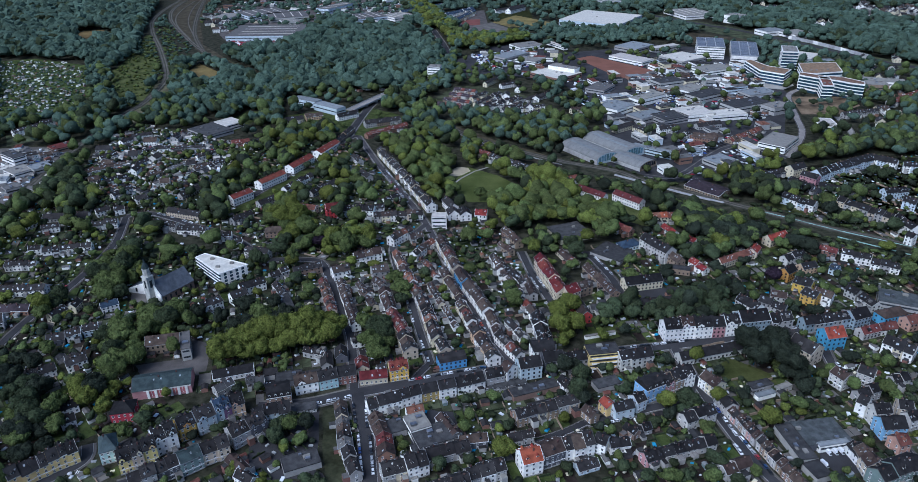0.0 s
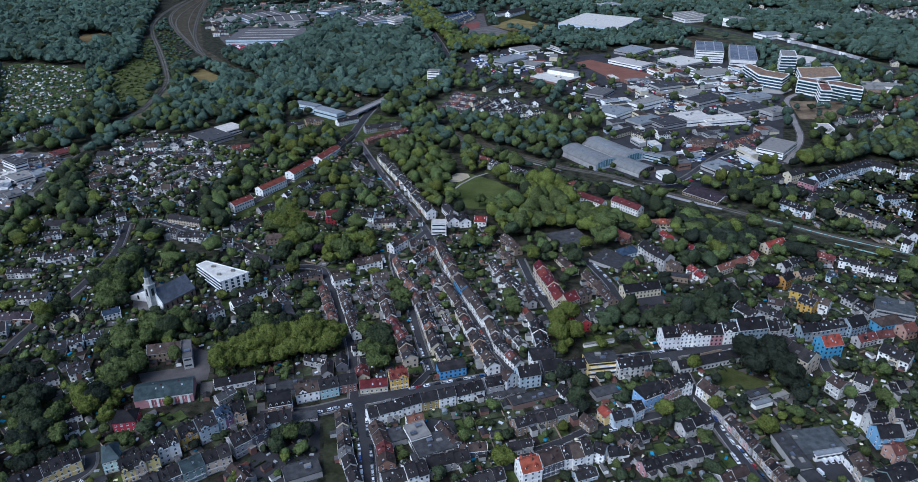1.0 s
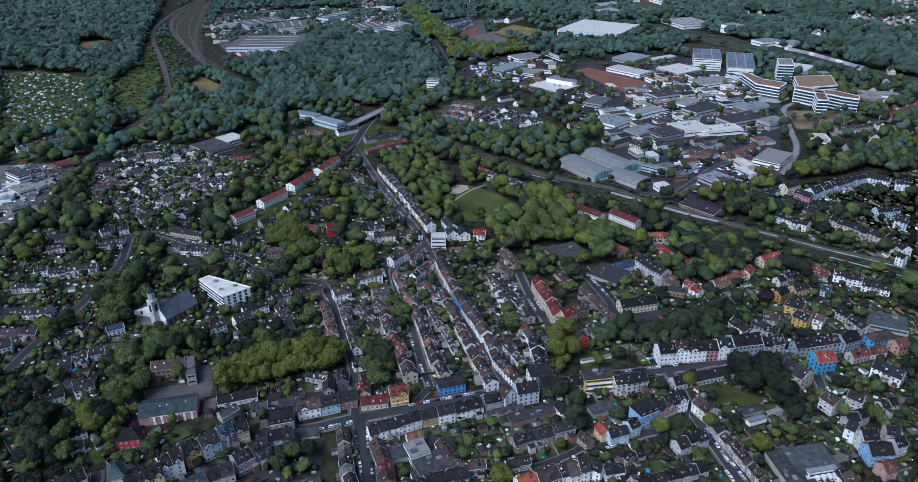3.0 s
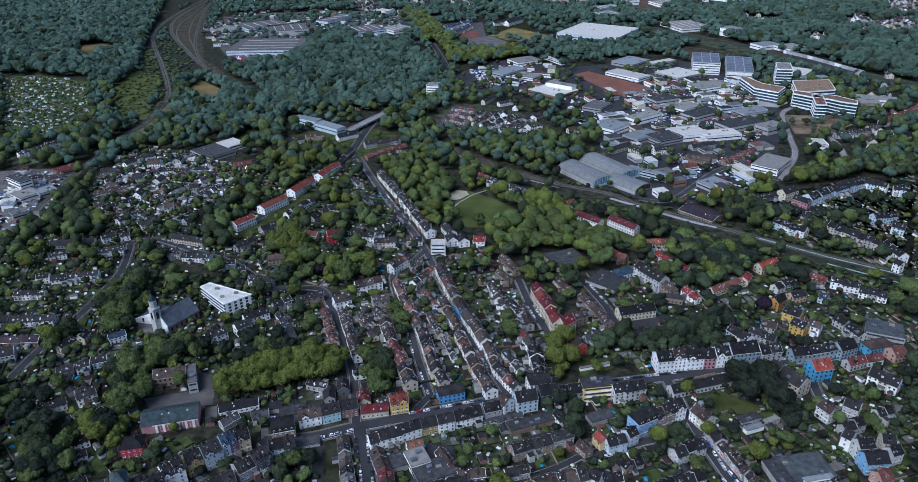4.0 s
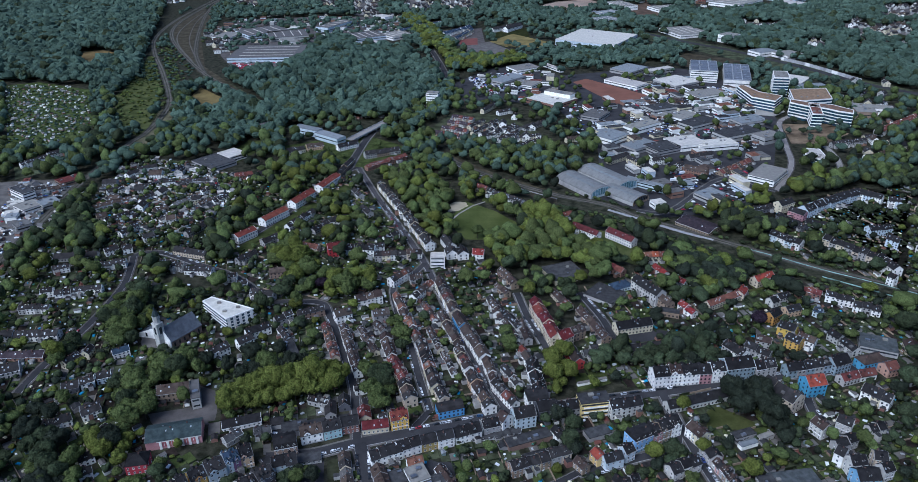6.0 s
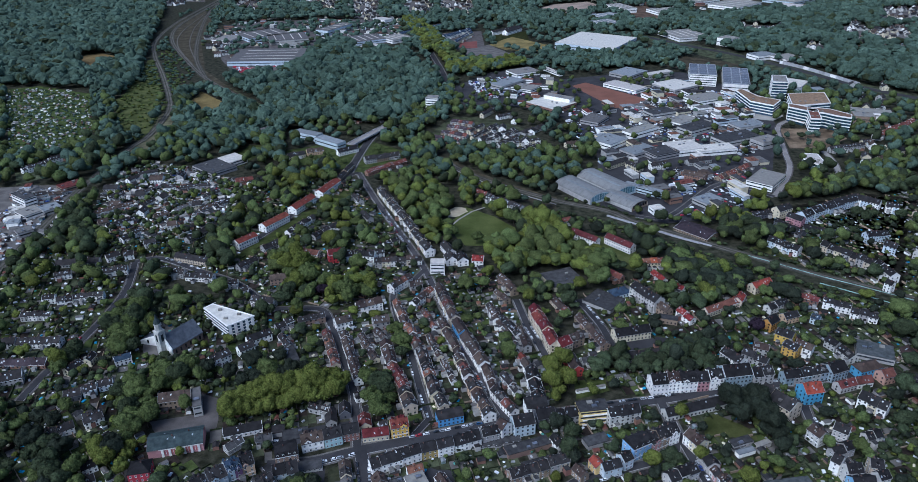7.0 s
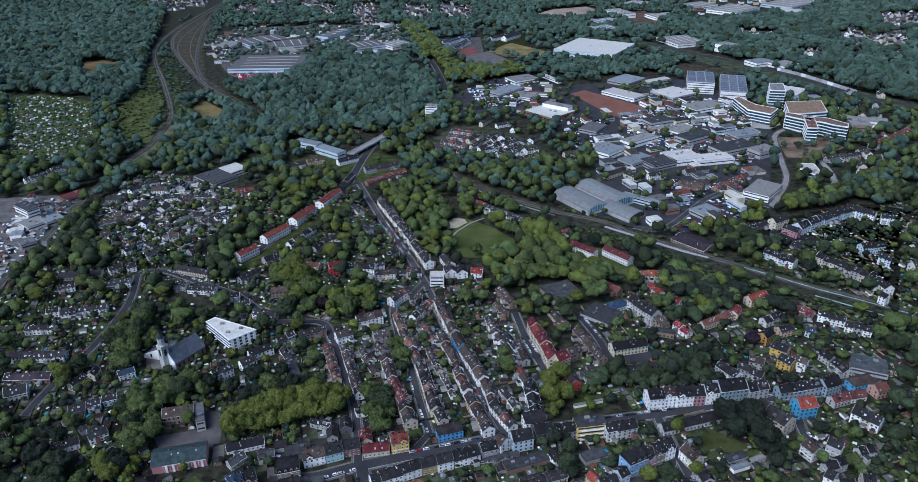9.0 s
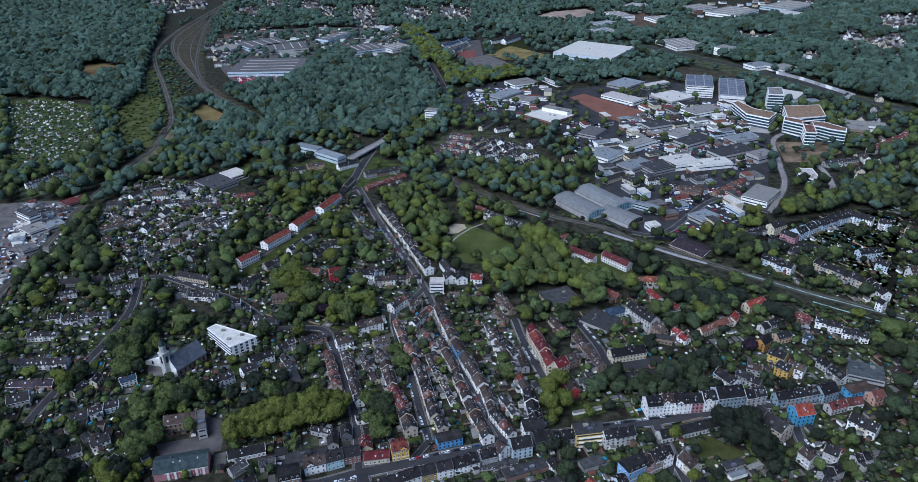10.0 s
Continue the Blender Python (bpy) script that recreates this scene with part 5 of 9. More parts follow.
# ---- open ground ----
patch('lawn', [(-4.9, 697.2), (11.0, 738.9), (41.6, 712.4), (64.1, 682.8), (62.6, 664.6), (43.8, 643.3), (9.5, 644.1), (-1.9, 666.2)], 'park_grass', 0.05, 'mown green park lawn among trees', 'lawn')
patch('playground', [(-11.7, 725.5), (-1.4, 738.3), (11.0, 736.3), (13.4, 726.4), (3.0, 714.0), (-7.7, 711.2)], 'sand', 0.06, 'sandy playground beside the park lawn', 'playground')
strip("path", [(-6.4, 688.4), (3.0, 706.3), (17.9, 726.3), (32.6, 737.3)], 2.2, "pale_concrete", 0.08, "pale footpath across the park lawn", "path")
patch('sports_field', [(206.2, 1251.2), (235.1, 1272.5), (316.3, 1163.3), (295.4, 1115.1), (254.6, 1116.7)], 'clay', 0.05, 'red clay sports pitch', 'sports field')
patch('yard', [(-32.8, 332.1), (-18.1, 338.1), (-3.1, 334.8), (0.9, 310.5), (-13.8, 304.6), (-28.0, 308.5)], 'asphalt', 0.05, 'dark asphalt yard among flat-roofed workshops', 'yard')
patch('yard', [(-226.7, 874.7), (-231.6, 934.2), (-181.1, 957.2), (-120.7, 970.5), (-70.2, 924.1), (-71.3, 869.8), (-122.0, 842.1), (-165.4, 877.1)], 'grass', 0.025, 'rough green yards round the houses at the bridge', 'yard', 'soft')
patch('rail_yard', [(-700.0, 2100.0), (-716.0, 1880.0), (-590.0, 1548.0), (-486.9, 1360.0), (-355.0, 1162.0), (-320.4, 1124.1), (-323.0, 1150.0), (-485.6, 1398.0), (-562.4, 1630.0), (-630.0, 1925.0)], 'dry_scrub', 0.045, 'dry overgrown ground of the railway junction', 'ground', 'soft')
patch('lawn', [(112.0, 634.0), (127.9, 672.0), (150.0, 660.0), (176.0, 637.0), (180.2, 611.8), (203.0, 605.0), (194.3, 580.0), (166.4, 587.9)], 'meadow_green', 0.027, 'rough lawn round the red-roofed blocks', 'lawn')
patch('lawn', [(257.0, 532.0), (288.0, 546.0), (286.0, 558.0), (254.0, 544.0)], 'meadow_green', 0.027, 'rough lawn before an orange-roofed house', 'lawn')
patch('lawn', [(296.0, 632.0), (321.0, 602.0), (331.0, 611.0), (308.0, 640.0)], 'meadow_green', 0.027, 'rough lawn before the pale blue houses', 'lawn')
patch('railway_land', [(-469.6, 1118.6), (-449.9, 1031.2), (-446.9, 970.8), (-444.6, 921.0), (-422.3, 892.5), (-415.2, 934.5), (-417.0, 1001.9), (-440.2, 1097.9)], 'dry_scrub', 0.03, 'dry overgrown cutting beside the tracks', 'scrub', 'soft')
patch('meadow', [(-485.3, 1004.2), (-571.9, 1185.4), (-580.2, 1305.6), (-541.4, 1286.8), (-481.5, 1125.8), (-453.7, 1014.2)], 'meadow_green', 0.026, 'green overgrown clearing beside the tracks', 'meadow', 'soft')
patch('estate_yard', [(318.9, 696.3), (352.4, 718.0), (393.8, 737.2), (436.1, 752.0), (471.6, 765.0), (517.6, 748.0), (398.1, 546.6), (385.3, 563.3), (403.8, 610.7), (372.4, 658.8), (322.8, 667.3)], 'ground_mix', 0.03, 'dark green yards between the apartment rows', 'yard', 'soft')
patch('meadow', [(75.3, 1601.1), (132.1, 1685.2), (211.8, 1580.4), (193.3, 1528.6), (109.6, 1545.7)], 'dry_grass', 0.05, 'dry yellow meadow', 'meadow')
patch('meadow', [(-794.1, 1514.6), (-761.6, 1563.3), (-681.3, 1509.2), (-666.1, 1438.7), (-706.3, 1451.8), (-699.7, 1386.4), (-737.0, 1430.9)], 'dry_grass', 0.05, 'brown clearing in the wood', 'meadow')
patch('meadow', [(-442.4, 1185.1), (-443.4, 1242.9), (-365.5, 1151.2), (-362.9, 1097.0), (-389.7, 1087.7), (-417.0, 1116.5)], 'dry_grass', 0.05, 'brown clearing beside the railway', 'meadow')
patch('schoolyard', [(-190.5, 417.5), (-169.3, 406.7), (-166.4, 391.9), (-164.0, 374.3), (-181.3, 369.8), (-205.7, 374.9), (-212.4, 384.3), (-177.8, 393.4)], 'paving', 0.05, 'grey asphalt schoolyard', 'yard')
patch('railway_land', [(-558.3, 1158.6), (-630.2, 1494.7), (-615.7, 1494.0), (-496.2, 1195.1), (-462.3, 1083.5), (-443.7, 975.2), (-499.6, 1020.9)], 'meadow_green', 0.04, 'overgrown strip beside the tracks', 'scrub', False)
patch('plaza', [(17.8, 1550.3), (75.3, 1601.1), (119.0, 1507.2), (126.0, 1447.0), (78.3, 1415.4), (33.9, 1451.4)], 'paving', 0.05, 'grey open yard beside the avenue', 'yard')
patch('lawn', [(167.5, 378.4), (178.6, 386.5), (198.6, 368.8), (198.8, 359.9), (181.7, 363.1), (164.7, 362.2)], 'meadow_green', 0.05, 'olive green field behind the houses', 'lawn')
patch('lawn', [(86.3, 423.7), (109.3, 425.5), (110.8, 412.5), (85.0, 402.5)], 'grass', 0.05, 'grass between retaining walls', 'lawn')
patch('lawn', [(-306.0, 892.7), (-288.7, 956.4), (-264.6, 955.6), (-262.9, 916.1), (-280.5, 868.4)], 'grass', 0.05, 'green sports lawn', 'lawn')
patch('building_site', [(472.4, 1002.7), (546.0, 1000.1), (549.0, 956.5), (498.8, 917.7), (453.2, 919.2)], 'earth', 0.05, 'bare brown earth beside the office campus', 'ground', 'soft')
patch('plaza', [(463.0, 1150.0), (507.0, 1147.0), (503.0, 1062.0), (478.0, 1040.0), (440.0, 1056.0), (450.0, 1085.0)], 'pale_concrete', 0.045, 'pale paved plaza between the office blocks', 'square', False)
patch('meadow', [(410.3, 1389.1), (467.7, 1471.8), (574.1, 1381.6), (542.9, 1356.6), (449.4, 1335.2)], 'dry_scrub', 0.05, 'rough olive meadow by the motorway', 'meadow')

# ---- houses south-west ----
row(-236.8, 279.2, -225.7, 290.0, 3, 12.7, 11.4, 'yellow', 'dark', seed=1, dormers=1)
row(-225.7, 290.0, -211.2, 301.8, 4, 12.7, 11.4, 'yellow', 'dark', seed=2, dormers=1)
row(-198.0, 301.2, -190.0, 304.8, 1, 14.7, 15.2, 'turquoise', 'greenroof', seed=3, style='hip', rise=0.45)
row(-184.6, 292.3, -167.5, 302.4, 3, 13.7, 11.4, 'yellow cream', 'dark', seed=4, dormers=2)
row(-170.4, 305.5, -160.8, 312.9, 2, 14.7, 11.4, 'white', 'dark', seed=5, dormers=2)
row(-160.7, 316.0, -153.4, 321.8, 1, 13.7, 11.4, 'ochre', 'dark', seed=6, dormers=2)
row(-152.5, 321.6, -144.0, 328.6, 1, 14.7, 11.4, 'paleblue', 'slate', seed=7, dormers=2)
row(-143.7, 329.7, -136.3, 334.8, 2, 14.7, 11.4, 'paleblue purple', 'blueroof', seed=8, dormers=2)
row(-136.6, 336.6, -129.7, 340.2, 1, 13.7, 11.4, 'peach', 'dark', seed=9, dormers=2)
row(-172.7, 277.0, -161.2, 284.3, 2, 11.2, 9.5, 'grey', 'slate', seed=10)
row(-161.1, 284.7, -151.9, 291.0, 2, 11.2, 9.5, 'dark', 'slate', seed=11)
row(-150.9, 289.9, -141.6, 296.8, 1, 12.7, 10.4, 'green', 'greenroof', seed=12)
row(-141.5, 297.2, -128.8, 304.8, 2, 12.7, 10.4, 'cream', 'slate', seed=13)
row(-129.5, 309.5, -121.6, 316.6, 2, 12.7, 10.4, 'grey', 'slate', seed=14)
row(-121.3, 315.9, -113.8, 323.3, 2, 13.7, 10.4, 'dark', 'slate', seed=15, dormers=2)
row(-114.2, 328.5, -99.9, 333.0, 2, 12.7, 10.4, 'paleblue', 'dark', seed=16)
sports_hall(-184.9, 361.2, 0.226, 34.4, 17, 6.6, 3.7)
row(-205.1, 333.8, -192.3, 336.2, 1, 11.2, 11.2, 'red', 'dark', seed=17, style='hip')
row(-237.1, 337.1, -229.8, 342.4, 1, 7.9, 7.0, 'white', 'dark', seed=18)
row(-231.6, 324.7, -225.0, 329.2, 1, 7.9, 7.0, 'white', 'dark', seed=19)
row(-283.0, 365.8, -260.9, 378.3, 4, 7.9, 7.8, 'white', 'dark', seed=20)
row(-254.7, 379.4, -245.0, 386.9, 1, 7.9, 7.0, 'white', 'slate', seed=21)
row(-232.8, 356.3, -232.4, 367.4, 1, 7.9, 7.0, 'cream', 'slate', seed=22)
row(-156.8, 369.3, -132.9, 376.8, 1, 7.0, 9.4, 'white', 'dark', seed=23)
row(-117.0, 345.9, -103.1, 349.6, 1, 12.6, 12.0, 'brown', 'dark', seed=24, style='mansard', dormers=4)
row(-151.0, 353.4, -142.6, 361.9, 2, 7.0, 7.0, 'grey', 'bitumen', seed=25)

# ---- houses west ----
row(-210.6, 401.6, -189.4, 406.0, 1, 11.2, 12.0, 'brown', 'brownish', seed=26, dormers=0)
hall(-183.7, 400.2, 0.337, 6.0, 21.5, 9, 'grey', 'greyroof', units=1)
row(-282.2, 409.6, -271.5, 413.3, 1, 7.9, 8.4, 'dark', 'slate', seed=27)
row(-271.3, 414.6, -262.9, 418.4, 2, 7.9, 7.8, 'white paleblue', 'slate', seed=28)
row(-262.7, 421.1, -253.8, 424.9, 1, 7.9, 7.8, 'paleblue', 'slate', seed=29)
row(-256.9, 383.9, -246.1, 390.1, 2, 7.9, 7.8, 'white', 'slate', seed=30)
row(-294.3, 437.0, -289.5, 449.6, 2, 7.9, 7.0, 'cream', 'dark', seed=31)
row(-284.0, 448.7, -283.4, 458.4, 1, 7.9, 7.0, 'cream', 'dark', seed=32)
row(-263.2, 449.9, -253.0, 456.2, 1, 7.9, 7.0, 'white', 'blueroof', seed=33)
row(-377.9, 477.0, -317.1, 478.1, 7, 7.9, 8.6, 'white', 'slate', seed=34, dormers=0)
row(-351.7, 452.1, -315.1, 451.3, 3, 6.6, 9.0, 'brick', 'plum', seed=35, dormers=0, lights=3)
row(-364.8, 543.3, -354.9, 545.2, 1, 7.9, 7.0, 'white', 'slate', seed=36)
row(-350.5, 538.7, -338.7, 542.7, 2, 7.9, 7.0, 'white', 'slate', seed=37)
row(-339.3, 544.9, -313.7, 548.8, 4, 7.9, 7.0, 'white', 'slate', seed=38)
row(-369.6, 516.4, -344.7, 517.9, 4, 7.9, 7.0, 'grey white', 'slate', seed=39)
row(-188.4, 444.9, -177.5, 456.9, 2, 10.2, 8.6, 'white', 'slate', seed=40)
row(-170.4, 459.3, -161.3, 467.6, 1, 10.2, 8.6, 'white', 'slate', seed=41)
row(-167.2, 472.9, -151.2, 484.3, 2, 10.2, 8.6, 'white', 'dark', seed=42)
office([(-213.0, 512.6), (-207.1, 519.6), (-166.8, 500.0), (-185.4, 484.5)], 4, storey=2.9, roof='whiteroof', label='white four-storey care home with balconies and a flat white roof', piers=30, band=0.17)
patch('church_square', [(-254.5, 479.5), (-237.3, 481.8), (-221.5, 466.9), (-228.7, 458.7), (-247.3, 464.8)], 'paving', 0.06, 'small paved square before the church', 'square')
row(-395.8, 590.0, -387.6, 604.9, 1, 7.9, 7.0, 'white', 'slate', seed=43)
row(-386.0, 610.1, -346.6, 614.9, 1, 7.0, 9.0, 'grey', 'slate', seed=44)
row(-334.9, 591.1, -311.9, 596.9, 4, 7.9, 7.8, 'white', 'slate', seed=45)
row(-375.1, 584.1, -362.1, 589.9, 2, 7.0, 7.0, 'white', 'slate', seed=46)
row(-316.1, 648.0, -306.8, 653.6, 1, 7.9, 7.0, 'white', 'slate', seed=47)
row(-341.7, 618.2, -331.9, 626.0, 1, 7.9, 7.0, 'white', 'slate', seed=48)
row(-326.2, 623.2, -318.4, 627.1, 1, 7.9, 7.0, 'white', 'slate', seed=49)
row(-273.8, 622.0, -240.3, 610.6, 1, 7.9, 8.6, 'cream', 'slate', seed=50, dormers=0)
row(-275.7, 656.4, -263.7, 680.3, 2, 7.0, 7.8, 'grey', 'slate', seed=51)
row(-251.6, 583.2, -225.1, 579.0, 4, 7.9, 7.8, 'white', 'slate', seed=52)
row(-278.9, 597.4, -253.5, 585.7, 4, 7.9, 7.8, 'grey', 'slate', seed=53)
row(-215.6, 564.7, -199.6, 567.8, 2, 7.9, 7.0, 'white', 'slate', seed=54)
row(-178.8, 537.7, -157.9, 532.0, 3, 8.8, 7.8, 'white grey', 'slate', seed=55)
row(-194.8, 551.1, -187.2, 554.3, 1, 8.8, 7.8, 'white', 'slate', seed=56)

# ---- estate of small houses ----
row(-400.5, 722.9, -371.8, 748.6, 6, 7.0, 7.0, 'white', 'brownish', seed=57)
row(-371.1, 687.6, -350.8, 711.5, 4, 7.0, 7.0, 'white', 'dark', seed=58)
row(-403.5, 768.1, -390.6, 781.2, 2, 7.0, 7.0, 'white', 'slate', seed=59)
row(-343.5, 658.0, -333.3, 678.9, 3, 7.0, 7.0, 'white', 'slate', seed=60)
row(-401.2, 818.1, -394.1, 835.1, 2, 7.0, 7.0, 'white', 'slate', seed=61)
row(-395.9, 839.5, -377.3, 852.4, 3, 7.0, 7.0, 'white', 'slate', seed=62)
row(-375.5, 783.0, -359.6, 790.5, 3, 6.2, 6.2, 'white', 'slate', seed=63)
row(-354.8, 741.3, -349.1, 763.1, 3, 6.2, 6.2, 'white', 'slate', seed=64)
row(-330.6, 714.7, -319.3, 726.3, 3, 6.2, 6.2, 'brown', 'brownish', seed=65)
row(-348.9, 798.2, -336.6, 801.9, 2, 6.2, 6.2, 'white', 'slate', seed=66)
row(-314.6, 730.2, -298.0, 756.7, 4, 5.3, 6.2, 'white', 'greyroof', seed=67)
row(-328.3, 797.6, -296.5, 804.9, 5, 6.2, 6.2, 'grey', 'slate', seed=68)
row(-294.7, 767.3, -277.3, 786.2, 4, 6.2, 6.2, 'white', 'slate', seed=69)
row(-286.1, 730.6, -271.1, 748.1, 4, 6.2, 6.2, 'grey', 'brownish', seed=70)
row(-272.9, 739.1, -262.1, 757.0, 3, 6.2, 6.2, 'white', 'slate', seed=71)
row(-493.6, 776.3, -482.8, 783.8, 1, 7.0, 7.8, 'paleblue', 'slate', seed=72)
row(-477.4, 778.0, -462.6, 791.3, 3, 6.2, 7.0, 'grey brown', 'brownish', seed=73)
hall(-496.9, 762.7, 0.941, 14.1, 29.9, 11, 'white', 'bitumen')
hall(-455.0, 681.4, 0.776, 15.3, 15.2, 6, 'grey', 'greyroof')
hall(-456.7, 739.9, 0.815, 19.4, 19.3, 6, 'grey', 'metal')
hall(-475.7, 731.9, 0.930, 21.6, 23.9, 5, 'white', 'gravel')
hall(-466.0, 809.1, 0.853, 27.1, 19.5, 5, 'brown', 'darkred')

# ---- red roofed blocks ----
row(-221.5, 641.9, -207.0, 660.5, 1, 10.2, 11.2, 'white', 'red', seed=74, dormers=0, rise=0.25)
row(-203.7, 680.3, -185.0, 709.1, 1, 10.2, 11.2, 'white', 'red', seed=75, dormers=0, rise=0.25)
row(-181.4, 724.4, -165.0, 758.5, 1, 10.2, 11.2, 'white', 'red', seed=76, dormers=0, rise=0.25)
row(-158.8, 767.8, -143.3, 805.5, 1, 10.2, 11.2, 'white', 'red', seed=77, dormers=0, rise=0.25)
patch('lawn', [(-218.6, 626.0), (-203.4, 663.6), (-180.3, 704.8), (-154.5, 752.3), (-130.9, 793.4), (-122.5, 781.4), (-147.7, 730.8), (-170.9, 688.6), (-196.4, 644.7), (-209.5, 608.8)], 'grass', 0.04, 'grass strip before the red-roofed blocks', 'lawn', "soft")
row(-175.6, 669.8, -155.4, 707.5, 6, 7.9, 7.8, 'white', 'slate', seed=78)
row(-193.0, 635.2, -179.6, 650.5, 2, 7.9, 7.8, 'grey', 'slate', seed=79)
row(-207.4, 595.8, -194.2, 613.5, 2, 7.9, 7.8, 'grey', 'slate', seed=80)
row(-132.2, 678.5, -110.8, 687.5, 1, 10.2, 9.5, 'white', 'dark', seed=81, style='hip')
row(-147.1, 660.7, -135.1, 680.2, 2, 7.0, 7.0, 'grey', 'slate', seed=82)
row(-171.6, 573.6, -154.7, 576.8, 1, 8.8, 9.4, 'brown', 'brownish', seed=83, style='hip')
row(-157.8, 628.2, -134.2, 620.8, 2, 8.8, 7.8, 'cream', 'rust', seed=84)
row(-124.3, 613.2, -108.8, 618.3, 1, 13.2, 10.8, 'red', 'red', seed=85)
row(-109.5, 614.4, -99.4, 616.9, 1, 10.2, 8.6, 'paleblue', 'slate', seed=86)
row(-97.0, 612.6, -78.2, 609.5, 2, 13.0, 9.5, 'cream white', 'dark', seed=87)
row(-78.4, 603.7, -33.3, 607.9, 6, 8.8, 7.8, 'grey cream white', 'slate brownish slate', seed=88)
row(-90.0, 619.1, -71.1, 624.1, 2, 7.9, 7.8, 'white', 'slate', seed=89)
row(-72.6, 640.0, -59.3, 651.2, 2, 7.0, 7.0, 'white', 'dark', seed=90)
row(-102.7, 718.6, -92.0, 699.9, 1, 7.0, 7.0, 'grey', 'slate', seed=91)
row(-117.4, 765.9, -107.2, 747.0, 2, 7.0, 7.0, 'grey', 'slate', seed=92)
row(-88.2, 779.5, -55.2, 699.1, 12, 10.2, 8.6, 'cream white', 'slate', seed=93)
row(-54.6, 699.1, -25.5, 620.5, 12, 10.2, 8.6, 'cream white', 'slate', seed=94)
hall(-17.7, 591.2, -0.022, 13.4, 10.1, 11, 'white', 'whiteroof', units=0)
row(-4.1, 618.2, -12.0, 637.8, 1, 9.8, 9.5, 'white', 'slate', seed=95)
row(-4.0, 602.4, -6.8, 615.6, 1, 9.8, 11.2, 'white', 'slate', seed=96)
row(6.7, 600.9, 4.1, 614.0, 1, 9.8, 10.3, 'white', 'slate', seed=97)
row(15.4, 605.0, 26.1, 603.4, 1, 10.2, 9.5, 'white', 'orange', seed=98)
row(-111.4, 837.3, -65.0, 877.5, 9, 7.9, 7.8, 'brick', 'darkred', seed=99)
row(-144.1, 818.6, -132.4, 863.0, 2, 7.9, 7.8, 'brown', 'slate', seed=100)
row(-118.0, 881.0, -74.7, 901.7, 3, 8.8, 10.5, 'grey brown', 'slate', seed=101)

row(-157.7, 911.0, -133.5, 928.5, 2, 9.5, 9.5, 'white', 'dark', seed=492, dormers=0)

# ---- centre ----
row(-59.1, 552.2, -43.1, 571.4, 4, 10.2, 8.6, 'white', 'umber brownish slate umber rust umber brownish umber', seed=102)
row(-42.5, 559.2, -31.5, 562.4, 2, 8.8, 7.8, 'grey', 'umber', seed=103)
row(-38.1, 524.3, -23.0, 550.8, 4, 8.8, 7.0, 'white white', 'umber brownish slate umber rust umber brownish umber', seed=104)
row(-52.6, 530.9, -39.2, 485.5, 7, 8.8, 7.0, 'cream white', 'rust brownish umber', seed=105)
row(-37.4, 485.4, -29.9, 459.0, 4, 8.8, 7.0, 'white white', 'umber brownish slate umber rust umber brownish umber', seed=106)
row(-28.0, 456.7, -14.7, 401.8, 8, 10.2, 8.6, 'white cream cream', 'slate brownish slate slate rust slate brownish slate', seed=107)
row(-15.7, 408.8, -9.1, 390.3, 2, 8.8, 7.0, 'cream', 'slate', seed=108)
row(-56.6, 467.4, -49.1, 439.2, 4, 10.2, 8.6, 'white white', 'brownish', seed=109)
row(-49.0, 437.6, -37.1, 409.2, 4, 10.2, 8.6, 'cream', 'darkred', seed=110)
row(-38.2, 407.0, -32.0, 388.6, 3, 11.2, 9.5, 'cream', 'slate brownish slate slate rust slate brownish slate', seed=111)
row(-16.0, 551.5, -1.1, 497.3, 8, 11.2, 8.6, 'white cream', 'umber brownish slate umber rust umber brownish umber', seed=112)
row(-0.2, 496.2, 5.6, 478.6, 1, 10.2, 8.6, 'blue', 'umber', seed=113)
row(6.9, 476.8, 12.7, 459.3, 2, 11.2, 9.5, 'white', 'umber', seed=114)
row(13.1, 458.4, 20.4, 436.4, 2, 11.2, 9.5, 'white', 'umber brownish', seed=115)
row(20.9, 438.6, 26.6, 410.2, 4, 8.8, 7.0, 'white white', 'brownish', seed=116)
row(-13.2, 500.6, 2.2, 451.6, 7, 7.9, 7.0, 'white cream', 'umber brownish', seed=117)
row(0.4, 450.0, 8.5, 424.2, 4, 7.9, 7.0, 'cream white', 'umber brownish slate umber rust umber brownish umber', seed=118)
row(9.2, 419.2, 22.3, 380.1, 6, 10.2, 8.6, 'cream peach white', 'brownish slate', seed=119)
row(26.4, 408.1, 39.6, 384.3, 4, 8.8, 7.0, 'white white', 'slate brownish slate slate rust slate brownish slate', seed=120)
row(27.9, 524.7, 33.2, 499.7, 4, 7.9, 6.2, 'white', 'umber brownish slate umber rust umber brownish umber', seed=121)
row(36.4, 506.4, 49.8, 476.3, 5, 7.9, 6.2, 'white', 'dark', seed=122)
row(40.4, 572.5, 51.7, 545.9, 4, 8.8, 7.8, 'brown', 'brownish', seed=123)
row(51.6, 486.9, 55.4, 460.4, 2, 7.0, 6.2, 'grey', 'umber', seed=124)
row(50.7, 442.7, 57.1, 423.4, 2, 7.9, 7.0, 'white', 'umber', seed=125)
row(54.7, 429.6, 57.3, 393.7, 5, 11.2, 9.5, 'grey white', 'dark', seed=126)
